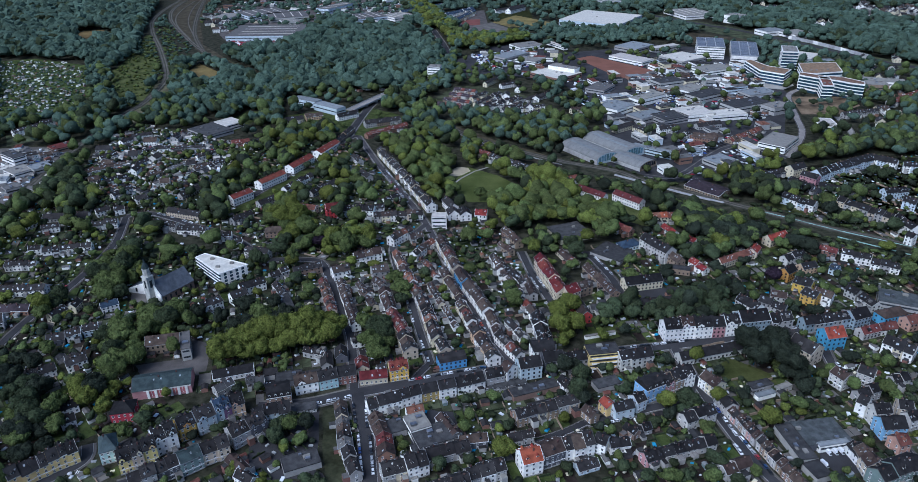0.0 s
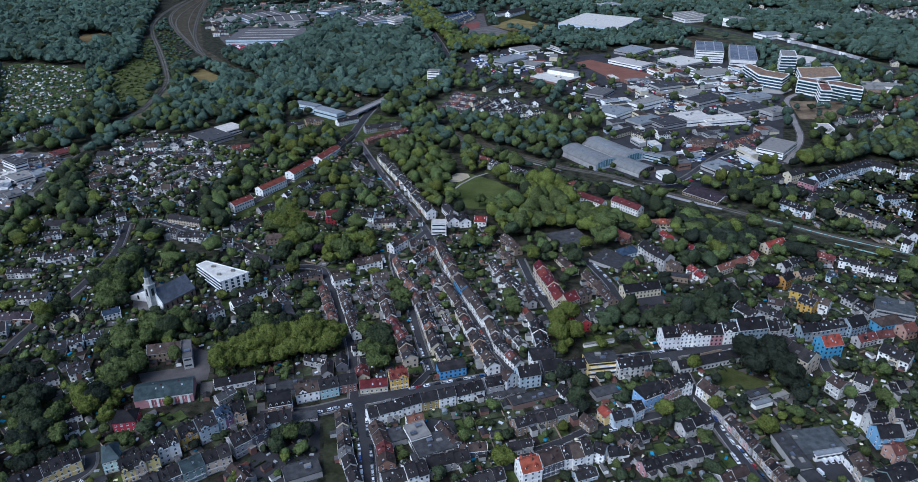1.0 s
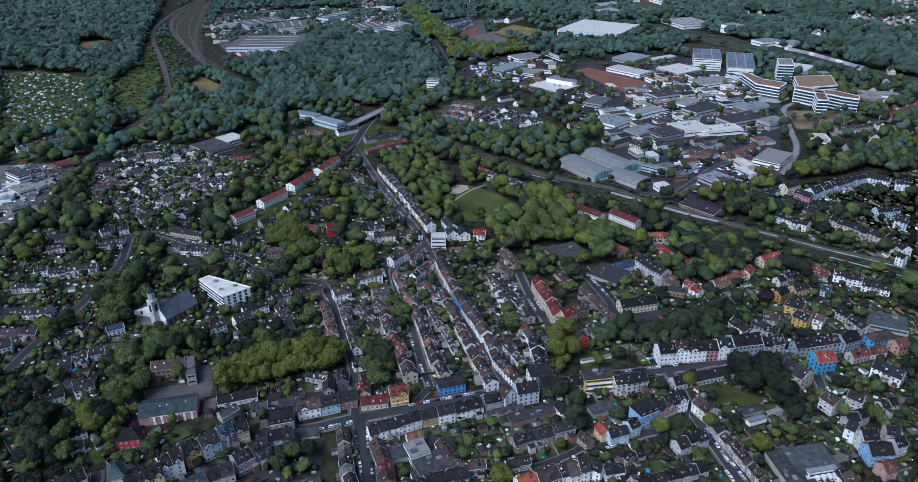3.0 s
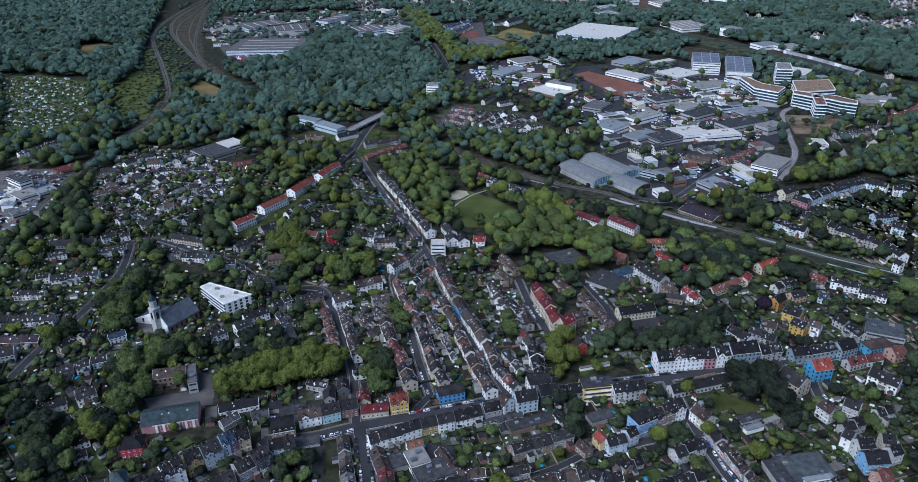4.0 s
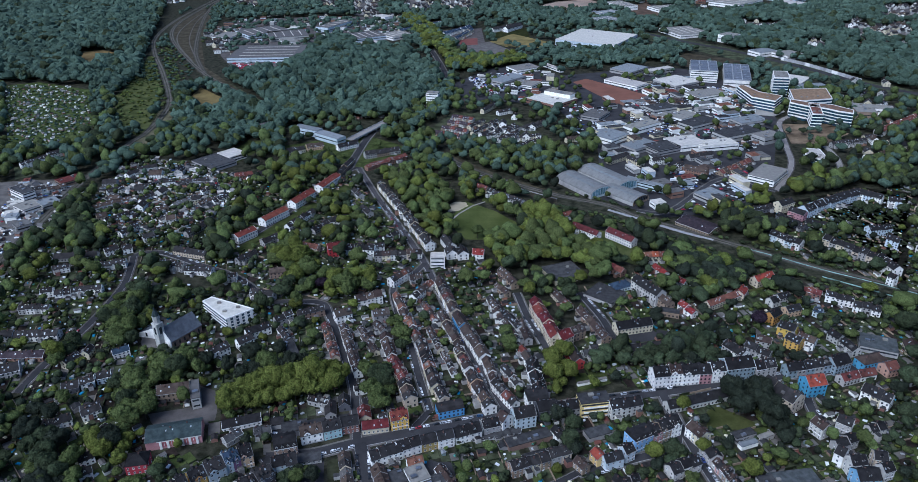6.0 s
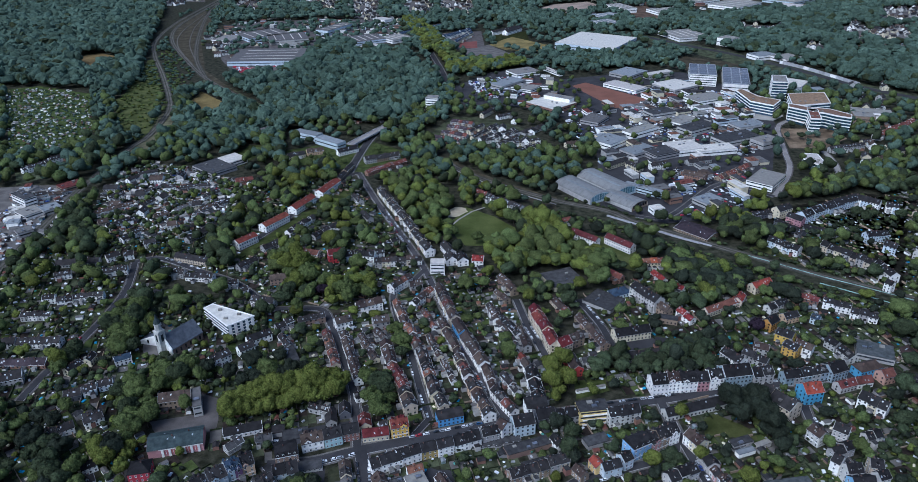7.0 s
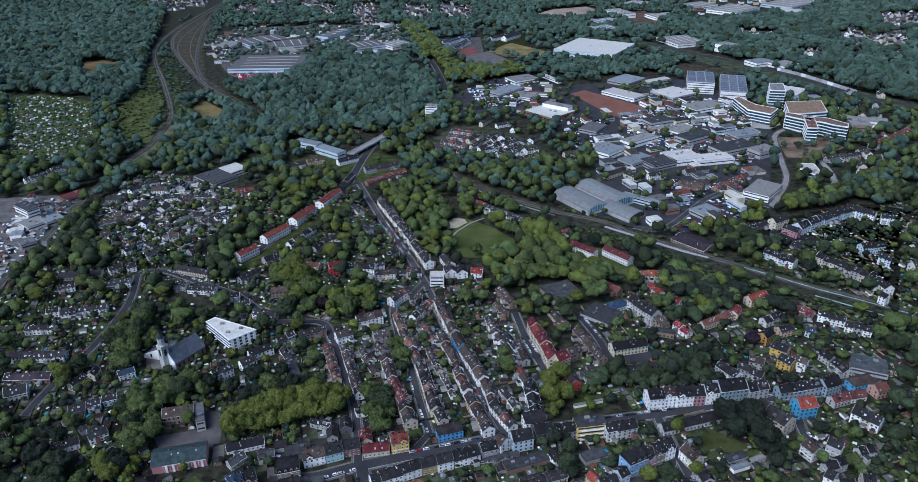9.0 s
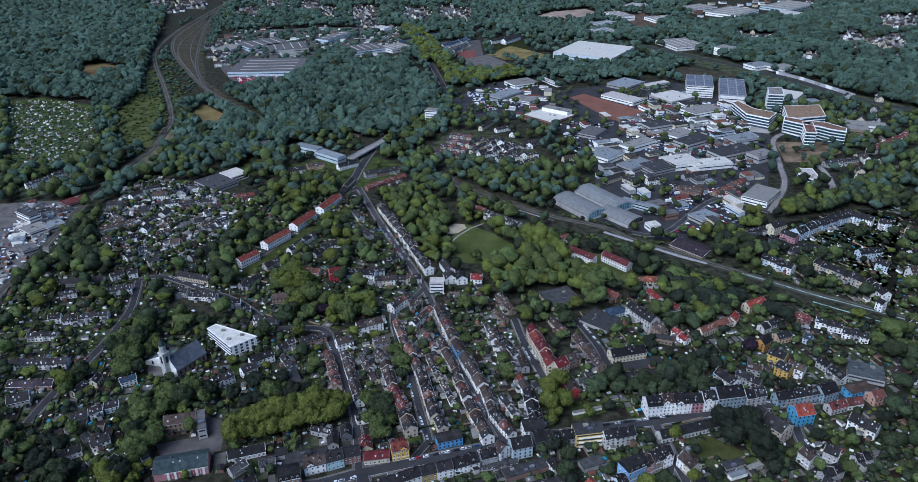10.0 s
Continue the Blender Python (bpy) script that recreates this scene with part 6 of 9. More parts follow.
row(46.6, 387.7, 61.0, 390.1, 1, 13.7, 12.3, 'white', 'dark', seed=127, style='mansard', dormers=4)
row(64.8, 510.9, 76.8, 457.3, 6, 13.7, 10.0, 'cream', 'red', seed=128, dormers=2)
row(77.3, 457.3, 86.9, 463.9, 1, 13.7, 11.4, 'cream', 'red', seed=129, dormers=2)
row(88.6, 468.1, 99.2, 473.2, 2, 10.2, 8.6, 'brown', 'umber', seed=130)
row(102.3, 505.1, 116.5, 461.2, 8, 7.9, 7.8, 'brown', 'brownish', seed=131, lights=3)
row(85.2, 448.0, 89.7, 429.0, 1, 10.2, 9.5, 'red', 'umber', seed=132, dormers=0)
row(95.0, 446.1, 112.8, 449.8, 3, 5.3, 7.0, 'grey', 'bitumen', seed=133)
row(125.6, 476.3, 154.9, 483.0, 1, 10.2, 10.3, 'cream', 'dark', seed=134, dormers=0)
patch('yard', [(123.8, 476.0), (156.5, 480.7), (171.3, 476.9), (166.4, 467.5), (138.5, 462.0), (121.3, 464.0)], 'asphalt', 0.05, 'asphalt yard before the long white house', 'yard', "soft")
row(83.8, 535.8, 94.7, 509.9, 4, 7.0, 7.0, 'cream', 'umber brownish slate umber rust umber brownish umber', seed=135)
row(-106.6, 486.5, -91.2, 438.9, 7, 7.9, 7.0, 'cream', 'rust brownish', seed=136)
row(-132.2, 501.3, -111.3, 509.7, 4, 8.8, 7.0, 'brown', 'slate', seed=137)
row(-100.5, 496.4, -88.5, 502.9, 2, 11.2, 9.5, 'white', 'umber', seed=138)
row(-86.1, 520.7, -64.9, 528.6, 3, 11.2, 10.3, 'white white', 'umber brownish slate umber rust umber brownish umber', seed=139)
row(-69.4, 497.6, -56.9, 502.1, 2, 10.2, 9.5, 'grey', 'umber', seed=140)
row(-91.3, 481.9, -72.2, 422.0, 9, 8.8, 7.0, 'white white', 'umber brownish', seed=141, dormers=0)
row(-73.2, 404.1, -65.7, 407.4, 2, 7.9, 7.0, 'white', 'dark', seed=142)
row(-148.7, 492.2, -136.9, 501.4, 2, 8.8, 7.0, 'grey', 'slate', seed=143)
hall(-128.3, 453.3, 0.427, 9.7, 26.0, 5, 'grey', 'bitumen')
row(-141.9, 481.5, -131.8, 465.6, 2, 7.0, 6.2, 'white', 'slate', seed=144)
row(-74.5, 474.3, -62.1, 448.9, 4, 5.3, 5.5, 'white cream', 'umber brownish slate umber rust umber brownish umber', seed=145)
row(-77.5, 385.5, -79.5, 396.5, 1, 7.4, 8.6, 'dark', 'dark', seed=146, dormers=0)
row(-117.6, 427.8, -100.3, 435.1, 4, 7.0, 6.2, 'brown', 'brownish', seed=147)

# ---- street row ----
hall(-108.0, 366.5, 0.25, 17.0, 10.5, 4.2, 'dark', 'bitumen', units=1, band=False)
hall(-121.0, 372.0, 0.25, 9.0, 8.0, 3.6, 'grey', 'slate', units=0, band=False)
row(-86.0, 378.0, -88.5, 392.0, 1, 6.0, 7.6, 'grey', 'slate', seed=491, dormers=0)
patch('yard', [(-128.0, 356.0), (-70.0, 373.0), (-72.0, 384.0), (-88.0, 380.0), (-130.0, 372.0)], 'asphalt', 0.065, 'dark paved yard behind the street houses', 'yard', False)
row(-102.6, 357.2, -89.1, 361.7, 1, 11.3, 10.0, 'white', 'brownish', seed=148, dormers=2)
row(-88.7, 361.7, -77.7, 365.7, 1, 11.3, 10.0, 'turquoise', 'dark', seed=149, dormers=2)
row(-77.6, 367.1, -66.3, 369.9, 1, 10.6, 10.0, 'brick', 'dark', seed=150)
row(-63.5, 366.0, -46.2, 368.6, 1, 7.6, 9.0, 'cream', 'red', seed=151, dormers=0, lights=2, detail=2)
row(-62.0, 372.5, -64.5, 384.0, 1, 7.6, 8.6, 'cream', 'darkred', seed=486, dormers=0)
row(-53.0, 374.5, -48.0, 376.0, 1, 6.4, 7.0, 'grey', 'slate', seed=152, dormers=0)
row(-45.0, 369.2, -33.6, 372.0, 1, 12.6, 10.4, 'sunny', 'red', seed=153, dormers=3)
row(-14.3, 380.0, 3.1, 384.9, 1, 9.4, 9.4, 'blue', 'slate', seed=154, style='mansard', dormers=4)
row(-55.3, 335.9, -24.9, 349.1, 5, 10.2, 9.5, 'white', 'dark', seed=155, dormers=0)
row(-24.2, 349.1, -14.4, 352.4, 1, 10.2, 9.5, 'mustard', 'dark', seed=156)
row(-13.9, 351.1, -3.7, 354.4, 1, 11.2, 9.5, 'white', 'dark', seed=157)
row(-3.3, 355.6, 13.8, 361.8, 2, 10.2, 9.5, 'white', 'dark', seed=158)
row(15.3, 363.0, 26.4, 366.4, 2, 10.2, 9.5, 'grey', 'dark', seed=159)
row(28.0, 370.3, 32.8, 365.3, 1, 12.7, 10.4, 'white', 'brownish', seed=160)
row(36.5, 370.0, 50.4, 373.5, 1, 13.7, 11.4, 'paleblue', 'dark', seed=161, dormers=2)
row(52.4, 377.4, 65.6, 381.0, 2, 12.7, 11.4, 'dark grey', 'dark', seed=162)
row(65.4, 379.2, 81.7, 382.2, 2, 11.2, 10.3, 'grey', 'dark', seed=163)
block = hall(91.9, 382.9, 0.138, 21.0, 11.4, 11.4, 'yellow', 'bitumen', units=3, name='apartment_block', label='pale yellow apartment block with white balcony bands and a flat roof')
for k in range(3):
    part('balcony', build(*boxes([(-8.2, 8.2, -1.3, 0, 0, 0.16), (-8.2, 8.2, -1.3, -1.2, 0.16, 1.1), (-8.2, -8.1, -1.2, 0, 0.16, 1.1), (8.1, 8.2, -1.2, 0, 0.16, 1.1)]), ['wall_white']), block, Matrix.Translation((0, -5.7, k * 3.8 + 0.55)), 'long white balcony front')
row(101.4, 377.9, 123.5, 383.9, 3, 12.7, 10.4, 'dull', 'dark', seed=165)
row(-101.5, 338.3, -86.4, 341.3, 1, 5.3, 7.8, 'grey', 'bitumen', seed=166, style='flat')

# ---- south ----
row(-49.7, 327.1, -43.2, 310.8, 2, 8.8, 9.4, 'grey', 'brownish', seed=167)
row(-43.1, 309.8, -40.2, 294.7, 2, 8.8, 9.4, 'brick', 'darkred brownish', seed=168)
row(-42.1, 282.7, -30.1, 286.8, 2, 11.2, 10.3, 'grey cream', 'slate', seed=169)
row(-30.0, 286.1, -19.1, 291.1, 2, 12.7, 11.4, 'white', 'slate', seed=170)
row(-19.1, 295.3, 4.1, 303.1, 3, 8.8, 9.4, 'grey', 'slate', seed=171)
row(-72.0, 340.5, -63.3, 301.4, 6, 7.0, 7.4, 'grey cream', 'brownish slate greyroof', seed=172)
row(-62.4, 300.4, -54.9, 280.9, 3, 7.9, 7.0, 'grey', 'slate', seed=173)
row(-31.7, 331.0, -22.2, 334.0, 1, 7.9, 7.0, 'white', 'rust', seed=174)
hall(-25.0, 321.3, 0.417, 12.4, 13.8, 6, 'white', 'gravel')
hall(-14.2, 312.2, 0.390, 25.0, 16.1, 5, 'grey', 'bitumen')
row(-11.8, 328.1, -2.3, 311.7, 2, 6.2, 7.0, 'white', 'brownish', seed=175)
row(-1.0, 306.5, 14.6, 308.6, 2, 7.9, 7.0, 'dark', 'brownish', seed=176)
row(2.5, 279.9, 22.4, 287.2, 3, 10.2, 9.5, 'grey white', 'slate', seed=177)
row(-20.1, 268.1, 3.7, 276.6, 4, 10.2, 9.5, 'grey', 'slate', seed=178)
row(31.4, 325.3, 68.9, 339.5, 6, 10.2, 8.6, 'brown grey cream', 'slate', seed=179)
row(26.4, 308.5, 40.3, 311.7, 2, 7.0, 7.0, 'white grey', 'slate', seed=180)
row(8.6, 357.1, 41.6, 362.5, 5, 4.4, 7.0, 'grey', 'bitumen', seed=181, style='flat')
row(31.1, 288.5, 41.9, 291.9, 1, 13.7, 11.4, 'white', 'orange', seed=182, dormers=2)
row(42.2, 293.9, 54.1, 299.1, 1, 12.7, 11.4, 'dark', 'brownish', seed=183)
row(54.1, 299.1, 71.5, 304.4, 3, 12.7, 11.4, 'white', 'slate brownish', seed=184)
row(74.9, 305.1, 80.8, 301.7, 1, 11.2, 8.6, 'white', 'dark', seed=185)
row(81.3, 303.1, 93.0, 305.2, 2, 7.9, 7.8, 'white', 'dark', seed=186)
row(61.4, 287.4, 73.0, 291.6, 2, 6.2, 7.0, 'paleblue', 'slate', seed=187)
row(73.2, 332.7, 78.0, 324.9, 1, 7.9, 7.0, 'brown', 'brownish', seed=188)
row(85.2, 338.8, 88.6, 331.3, 1, 8.8, 7.0, 'yellow', 'orange', seed=189)
row(88.9, 329.7, 100.6, 333.7, 2, 10.2, 7.7, 'paleblue', 'dark', seed=190)
row(101.7, 336.1, 108.1, 339.8, 1, 11.2, 8.6, 'paleblue', 'dark', seed=191)
row(108.3, 345.3, 121.2, 351.9, 1, 14.7, 11.4, 'lightblue', 'dark', seed=192, style='mansard', dormers=3)
row(122.0, 352.1, 142.8, 362.3, 3, 13.7, 11.4, 'pink brown white', 'dark', seed=193, dormers=2)
row(62.9, 359.4, 67.1, 350.7, 1, 8.8, 7.0, 'white', 'dark', seed=194)
row(127.3, 321.4, 146.7, 329.9, 3, 10.2, 8.6, 'dull', 'dark', seed=195)
row(97.9, 291.6, 108.4, 295.9, 2, 7.9, 7.8, 'pink dark', 'dark', seed=196)
row(108.4, 295.9, 140.1, 306.0, 5, 7.9, 7.8, 'dull', 'dark', seed=197)
row(137.2, 282.6, 153.3, 288.7, 2, 7.9, 7.8, 'dull', 'brownish', seed=198)
row(97.1, 315.2, 107.9, 319.0, 2, 5.3, 6.2, 'grey', 'dark', seed=199)
row(94.5, 319.1, 99.5, 311.7, 2, 6.2, 6.2, 'brown', 'dark', seed=200)

# ---- south-east ----
row(151.3, 359.5, 157.3, 347.9, 2, 11.2, 9.5, 'white cream', 'brownish', seed=201)
row(156.3, 343.8, 158.7, 330.3, 2, 8.8, 7.8, 'dull', 'dark', seed=202)
row(158.8, 330.4, 165.9, 305.6, 7, 7.9, 6.6, 'dull pink grey brown', 'brownish dark', seed=203)
row(166.0, 304.2, 171.6, 284.2, 6, 7.9, 6.6, 'dull brown cream grey', 'dark brownish', seed=204)
row(171.3, 283.4, 175.5, 271.8, 4, 7.9, 6.6, 'brown', 'brownish', seed=205)
row(176.8, 351.8, 185.6, 356.2, 1, 4.4, 7.8, 'grey', 'bitumen', seed=206, style='flat')
hall(184.9, 347.0, 0.336, 13.0, 4.1, 3, 'white', 'metal', units=0, band=False)
hall(198.6, 353.6, 0.411, 11.0, 4.1, 3, 'dull', 'gravel', units=0, band=False)
hall(184.9, 355.4, 0.330, 15.4, 6.2, 3.5, 'grey', 'bitumen', units=1, band=False)
hall(201.0, 311.8, 0.137, 29.3, 19.5, 4, 'dark', 'tarred', band=False, units=2)
hall(184.9, 303.7, -1.445, 27.8, 10.1, 4.5, 'grey', 'bitumen', units=5, band=False)
hall(187.9, 283.3, -1.277, 11.4, 10.1, 4, 'grey', 'bitumen', band=False, units=0)
hall(205.1, 302.5, 0.189, 18.1, 3.4, 4.5, 'white', 'metal', units=0)
for i in range(4):
    van(201.5 + 3.7 * i, 299.1 + 0.4 * i, -1.37)
van(195.4, 289.9, -1.2)
patch('loading_yard', [(199.6, 306.4), (224.4, 308.9), (223.0, 287.4), (202.0, 282.6), (193.8, 292.1)], 'asphalt', 0.05, 'grey asphalt loading yard', 'yard')
row(233.3, 362.4, 237.6, 353.5, 1, 11.2, 8.6, 'dull', 'brownish', seed=207)
row(249.3, 364.0, 256.3, 357.9, 1, 11.2, 8.6, 'dull', 'dark', seed=208)
row(237.4, 342.5, 252.4, 347.9, 2, 8.8, 7.8, 'grey', 'dark', seed=209)
row(265.8, 356.2, 276.3, 359.0, 2, 8.8, 7.8, 'dull', 'dark', seed=210)
row(233.9, 333.9, 237.8, 329.7, 1, 12.7, 9.5, 'white', 'dark', seed=211)
row(235.7, 323.3, 245.5, 324.2, 1, 13.7, 9.5, 'dull', 'dark', seed=212, dormers=2)
row(235.1, 313.5, 248.6, 314.3, 1, 12.7, 10.4, 'lightblue', 'dark', seed=213)
row(254.5, 330.2, 262.0, 328.5, 1, 11.2, 8.6, 'cream', 'dark', seed=214)
row(253.0, 318.5, 260.4, 320.9, 1, 11.2, 8.6, 'dull', 'dark', seed=215)
row(216.5, 295.4, 216.4, 280.2, 2, 11.2, 8.6, 'cream', 'brownish', seed=216)
row(214.4, 300.4, 215.6, 290.1, 2, 7.9, 7.0, 'white', 'dark', seed=217)
row(237.0, 300.7, 244.6, 302.9, 1, 10.2, 8.6, 'peach', 'rust', seed=218)
row(213.1, 274.6, 239.2, 284.7, 3, 12.7, 11.4, 'green', 'dark', seed=219)

# ---- east ----
row(138.4, 411.2, 171.8, 415.6, 3, 14.7, 11.4, 'white', 'dark brownish dark', seed=220, dormers=2, detail=2)
row(172.0, 415.6, 180.8, 416.2, 1, 13.7, 11.4, 'pink', 'dark', seed=221, dormers=2)
row(181.0, 416.0, 191.2, 417.6, 1, 14.7, 11.4, 'white', 'dark', seed=222, dormers=2, detail=2)
row(127.9, 449.1, 162.6, 455.2, 1, 7.2, 9.5, 'dull', 'slate', seed=496, dormers=0)
row(192.1, 419.4, 212.8, 422.7, 1, 15.7, 13.3, 'dustyblue', 'dark', seed=223, dormers=2)
row(214.6, 420.7, 229.9, 423.4, 2, 12.7, 11.4, 'grey', 'dark', seed=224)
row(141.9, 382.6, 198.0, 398.9, 1, 7.9, 9.4, 'dull', 'dark', seed=225, dormers=0, lights=3)
row(215.8, 400.2, 229.7, 379.2, 3, 15.7, 13.3, 'cream', 'slate', seed=226, dormers=2)
row(242.0, 399.2, 255.6, 401.7, 1, 14.7, 12.3, 'blue', 'orange', seed=227, dormers=2)
row(237.2, 418.9, 272.1, 425.8, 5, 11.2, 9.5, 'dustyblue grey', 'dark', seed=228)
row(271.4, 423.4, 285.4, 428.5, 1, 12.7, 11.4, 'dustyblue', 'dark', seed=229)
row(294.4, 425.4, 314.0, 431.2, 1, 11.2, 11.2, 'blue', 'brownish', seed=230, style='hip')
row(308.8, 419.2, 318.5, 422.0, 1, 10.2, 10.3, 'peach', 'rust', seed=231)
row(272.6, 408.8, 287.0, 413.6, 1, 7.9, 8.6, 'dull', 'darkred', seed=232)
row(288.2, 414.3, 300.9, 417.0, 1, 7.9, 8.6, 'white', 'rust', seed=233)
row(281.7, 394.6, 294.4, 381.1, 3, 12.7, 11.4, 'white cream', 'dark', seed=234)
hall(322.5, 451.6, -0.419, 26.1, 19.8, 5, 'grey', 'tarred')
row(292.2, 465.9, 296.6, 457.2, 1, 8.8, 7.8, 'grey', 'dark', seed=235)
row(297.5, 454.7, 301.0, 440.8, 2, 8.8, 7.8, 'dull', 'dark', seed=236)
row(205.2, 450.7, 214.0, 434.5, 2, 11.2, 9.5, 'grey white', 'dark', seed=237)
row(220.4, 450.3, 234.6, 438.0, 2, 8.8, 7.8, 'grey', 'dark', seed=238)
row(231.3, 458.4, 241.2, 454.1, 1, 8.8, 7.8, 'grey', 'brownish', seed=239)
row(251.9, 486.7, 261.7, 494.0, 1, 11.2, 8.6, 'ochre', 'dark', seed=240)
row(256.3, 475.6, 265.6, 466.6, 2, 11.2, 9.5, 'ochre', 'dark', seed=241)
row(255.4, 458.2, 262.4, 449.7, 1, 11.2, 9.5, 'ochre', 'dark', seed=242)
row(264.9, 459.7, 274.0, 451.1, 2, 10.2, 8.6, 'white', 'brownish', seed=243)
row(263.1, 513.1, 282.5, 523.0, 3, 8.8, 7.8, 'dull', 'dark', seed=244)
row(270.0, 498.2, 283.1, 502.8, 1, 8.8, 7.8, 'peach', 'dark', seed=245)
row(295.7, 533.2, 311.0, 522.4, 3, 8.8, 7.8, 'brick', 'darkred', seed=246)
row(314.8, 522.3, 333.4, 511.7, 3, 8.8, 7.8, 'white', 'dark', seed=247)
row(330.8, 506.8, 348.7, 496.7, 3, 8.8, 7.8, 'white grey', 'dark', seed=248)
row(294.8, 499.4, 299.4, 494.5, 1, 7.9, 7.0, 'paleblue', 'blueroof', seed=249)
row(208.8, 509.2, 245.3, 529.0, 2, 8.8, 8.6, 'cream', 'rust', seed=250)
row(241.0, 523.8, 248.2, 534.2, 1, 8.8, 8.6, 'cream', 'orange', seed=251)
row(168.4, 503.5, 183.3, 498.4, 1, 7.0, 7.0, 'brown', 'bitumen', seed=252, style='flat')
row(187.9, 511.3, 195.6, 496.5, 2, 7.9, 7.0, 'white', 'orange', seed=253)
row(157.3, 545.2, 172.5, 517.0, 4, 14.7, 11.4, 'dull', 'dark', seed=254, dormers=1)
row(170.7, 522.6, 178.4, 507.2, 2, 10.2, 8.6, 'brown', 'brownish', seed=255)
row(136.4, 541.5, 152.9, 548.9, 1, 7.9, 10.9, 'paleblue', 'blueroof', seed=256, style='hip')
hall(128.3, 532.3, 0.852, 25.4, 27.8, 3.2, 'grey', 'bitumen', band=False)
hall(97.1, 569.9, 0.377, 31.5, 27.8, 4.5, 'cream', 'bitumen', band=False, units=2)
row(141.3, 578.7, 151.7, 566.6, 2, 8.8, 8.6, 'brick', 'darkred', seed=257)
row(182.7, 577.3, 188.3, 559.5, 2, 7.9, 7.0, 'dull', 'orange', seed=258)
row(192.4, 556.0, 201.6, 544.6, 2, 7.9, 7.0, 'white', 'orange', seed=259)
row(169.4, 594.2, 195.9, 597.5, 4, 8.8, 8.6, 'cream', 'orange rust', seed=260)
row(120.1, 661.5, 142.0, 638.9, 1, 10.2, 9.5, 'white', 'darkred', seed=261, dormers=0)
row(153.5, 648.7, 174.1, 624.1, 1, 10.2, 9.5, 'white', 'darkred', seed=262, dormers=0)
row(108.9, 685.4, 121.8, 691.5, 1, 8.8, 7.8, 'white', 'darkred', seed=263)
row(37.3, 756.8, 73.3, 723.1, 7, 8.8, 7.8, 'white grey', 'slate', seed=264)
row(76.1, 719.6, 105.0, 701.8, 5, 8.8, 7.8, 'grey', 'slate', seed=265)
row(24.7, 770.5, 36.2, 760.6, 1, 8.8, 7.8, 'cream', 'darkred', seed=266)

# ---- perimeter blocks north-east ----
row(366.6, 688.4, 413.8, 717.7, 7, 13.2, 12.5, 'paleblue', 'dark', seed=267)
row(413.8, 717.7, 447.4, 734.8, 4, 13.2, 12.5, 'paleblue', 'dark', seed=268)
row(447.4, 734.8, 465.8, 716.3, 3, 12.7, 10.4, 'white paleblue', 'dark', seed=269)
row(471.6, 714.9, 482.7, 709.4, 2, 11.2, 9.5, 'white paleblue', 'dark', seed=270)
row(344.1, 699.7, 361.7, 709.5, 1, 13.7, 10.4, 'cream', 'dark', seed=271, dormers=2)
row(354.9, 692.5, 365.8, 679.3, 2, 11.2, 9.5, 'pink', 'dark', seed=272)
row(314.5, 698.7, 350.6, 709.5, 5, 7.9, 8.6, 'dark', 'dark', seed=273)
row(340.4, 685.0, 355.0, 653.7, 5, 7.9, 8.6, 'dark', 'dark', seed=274)
row(363.0, 670.9, 398.1, 647.4, 6, 7.0, 8.6, 'grey', 'dark', seed=275)
row(313.5, 637.6, 333.7, 613.5, 4, 10.2, 9.5, 'paleblue white', 'dark', seed=276)
row(360.4, 624.3, 391.0, 584.0, 7, 11.2, 9.5, 'cream grey', 'dark', seed=277)
row(411.0, 641.5, 435.5, 646.8, 2, 11.2, 9.5, 'paleblue', 'dark', seed=278)
row(393.6, 584.0, 397.0, 559.8, 3, 11.2, 9.5, 'white', 'dark', seed=279)
row(420.4, 622.8, 429.1, 615.8, 2, 11.2, 9.5, 'paleblue', 'dark', seed=280)
row(382.7, 548.6, 385.9, 542.9, 1, 11.2, 7.7, 'white', 'dark', seed=281)
row(237.5, 681.5, 263.0, 652.5, 1, 6.0, 25.0, 'brown', 'plum', rise=0.1, seed=282)
row(262.0, 546.3, 281.0, 556.1, 1, 9.6, 9.5, 'cream', 'orange', seed=498)

# ---- industry ----
hall(307.1, 1580.7, 0.995, 135.2, 132.4, 12, 'paleblue', 'whiteroof', units=2)
hall(-377.1, 1488.0, 1.592, 116.0, 147.6, 9, 'paleblue', 'greyroof', units=6)
hall(-447.6, 1717.5, 0.648, 101.2, 81.1, 8, 'paleblue', 'greyroof')
hall(-285.9, 1770.1, 1.087, 103.7, 35.1, 12, 'paleblue', 'greyroof')
hall(-380.2, 1675.1, 0.321, 85.9, 79.4, 8, 'grey', 'greyroof')
hall(-201.0, 1653.2, 0.516, 71.2, 69.7, 8, 'paleblue', 'greyroof')
hall(-367.6, 1619.4, 0.413, 32.4, 58.5, 5, 'white', 'gravel')
hall(-185.7, 1564.9, 0.794, 63.6, 38.8, 6, 'white', 'whiteroof')
hall(-516.0, 1675.0, 1.317, 61.8, 45.3, 7, 'white', 'gravel')
hall(-131.3, 1659.1, 0.695, 56.4, 53.9, 8, 'white', 'gravel')
solar_roof(hall(443.3, 1279.0, -0.27, 45.5, 79.0, 20, 'white', 'pv'), 45.5, 79.0, 20)
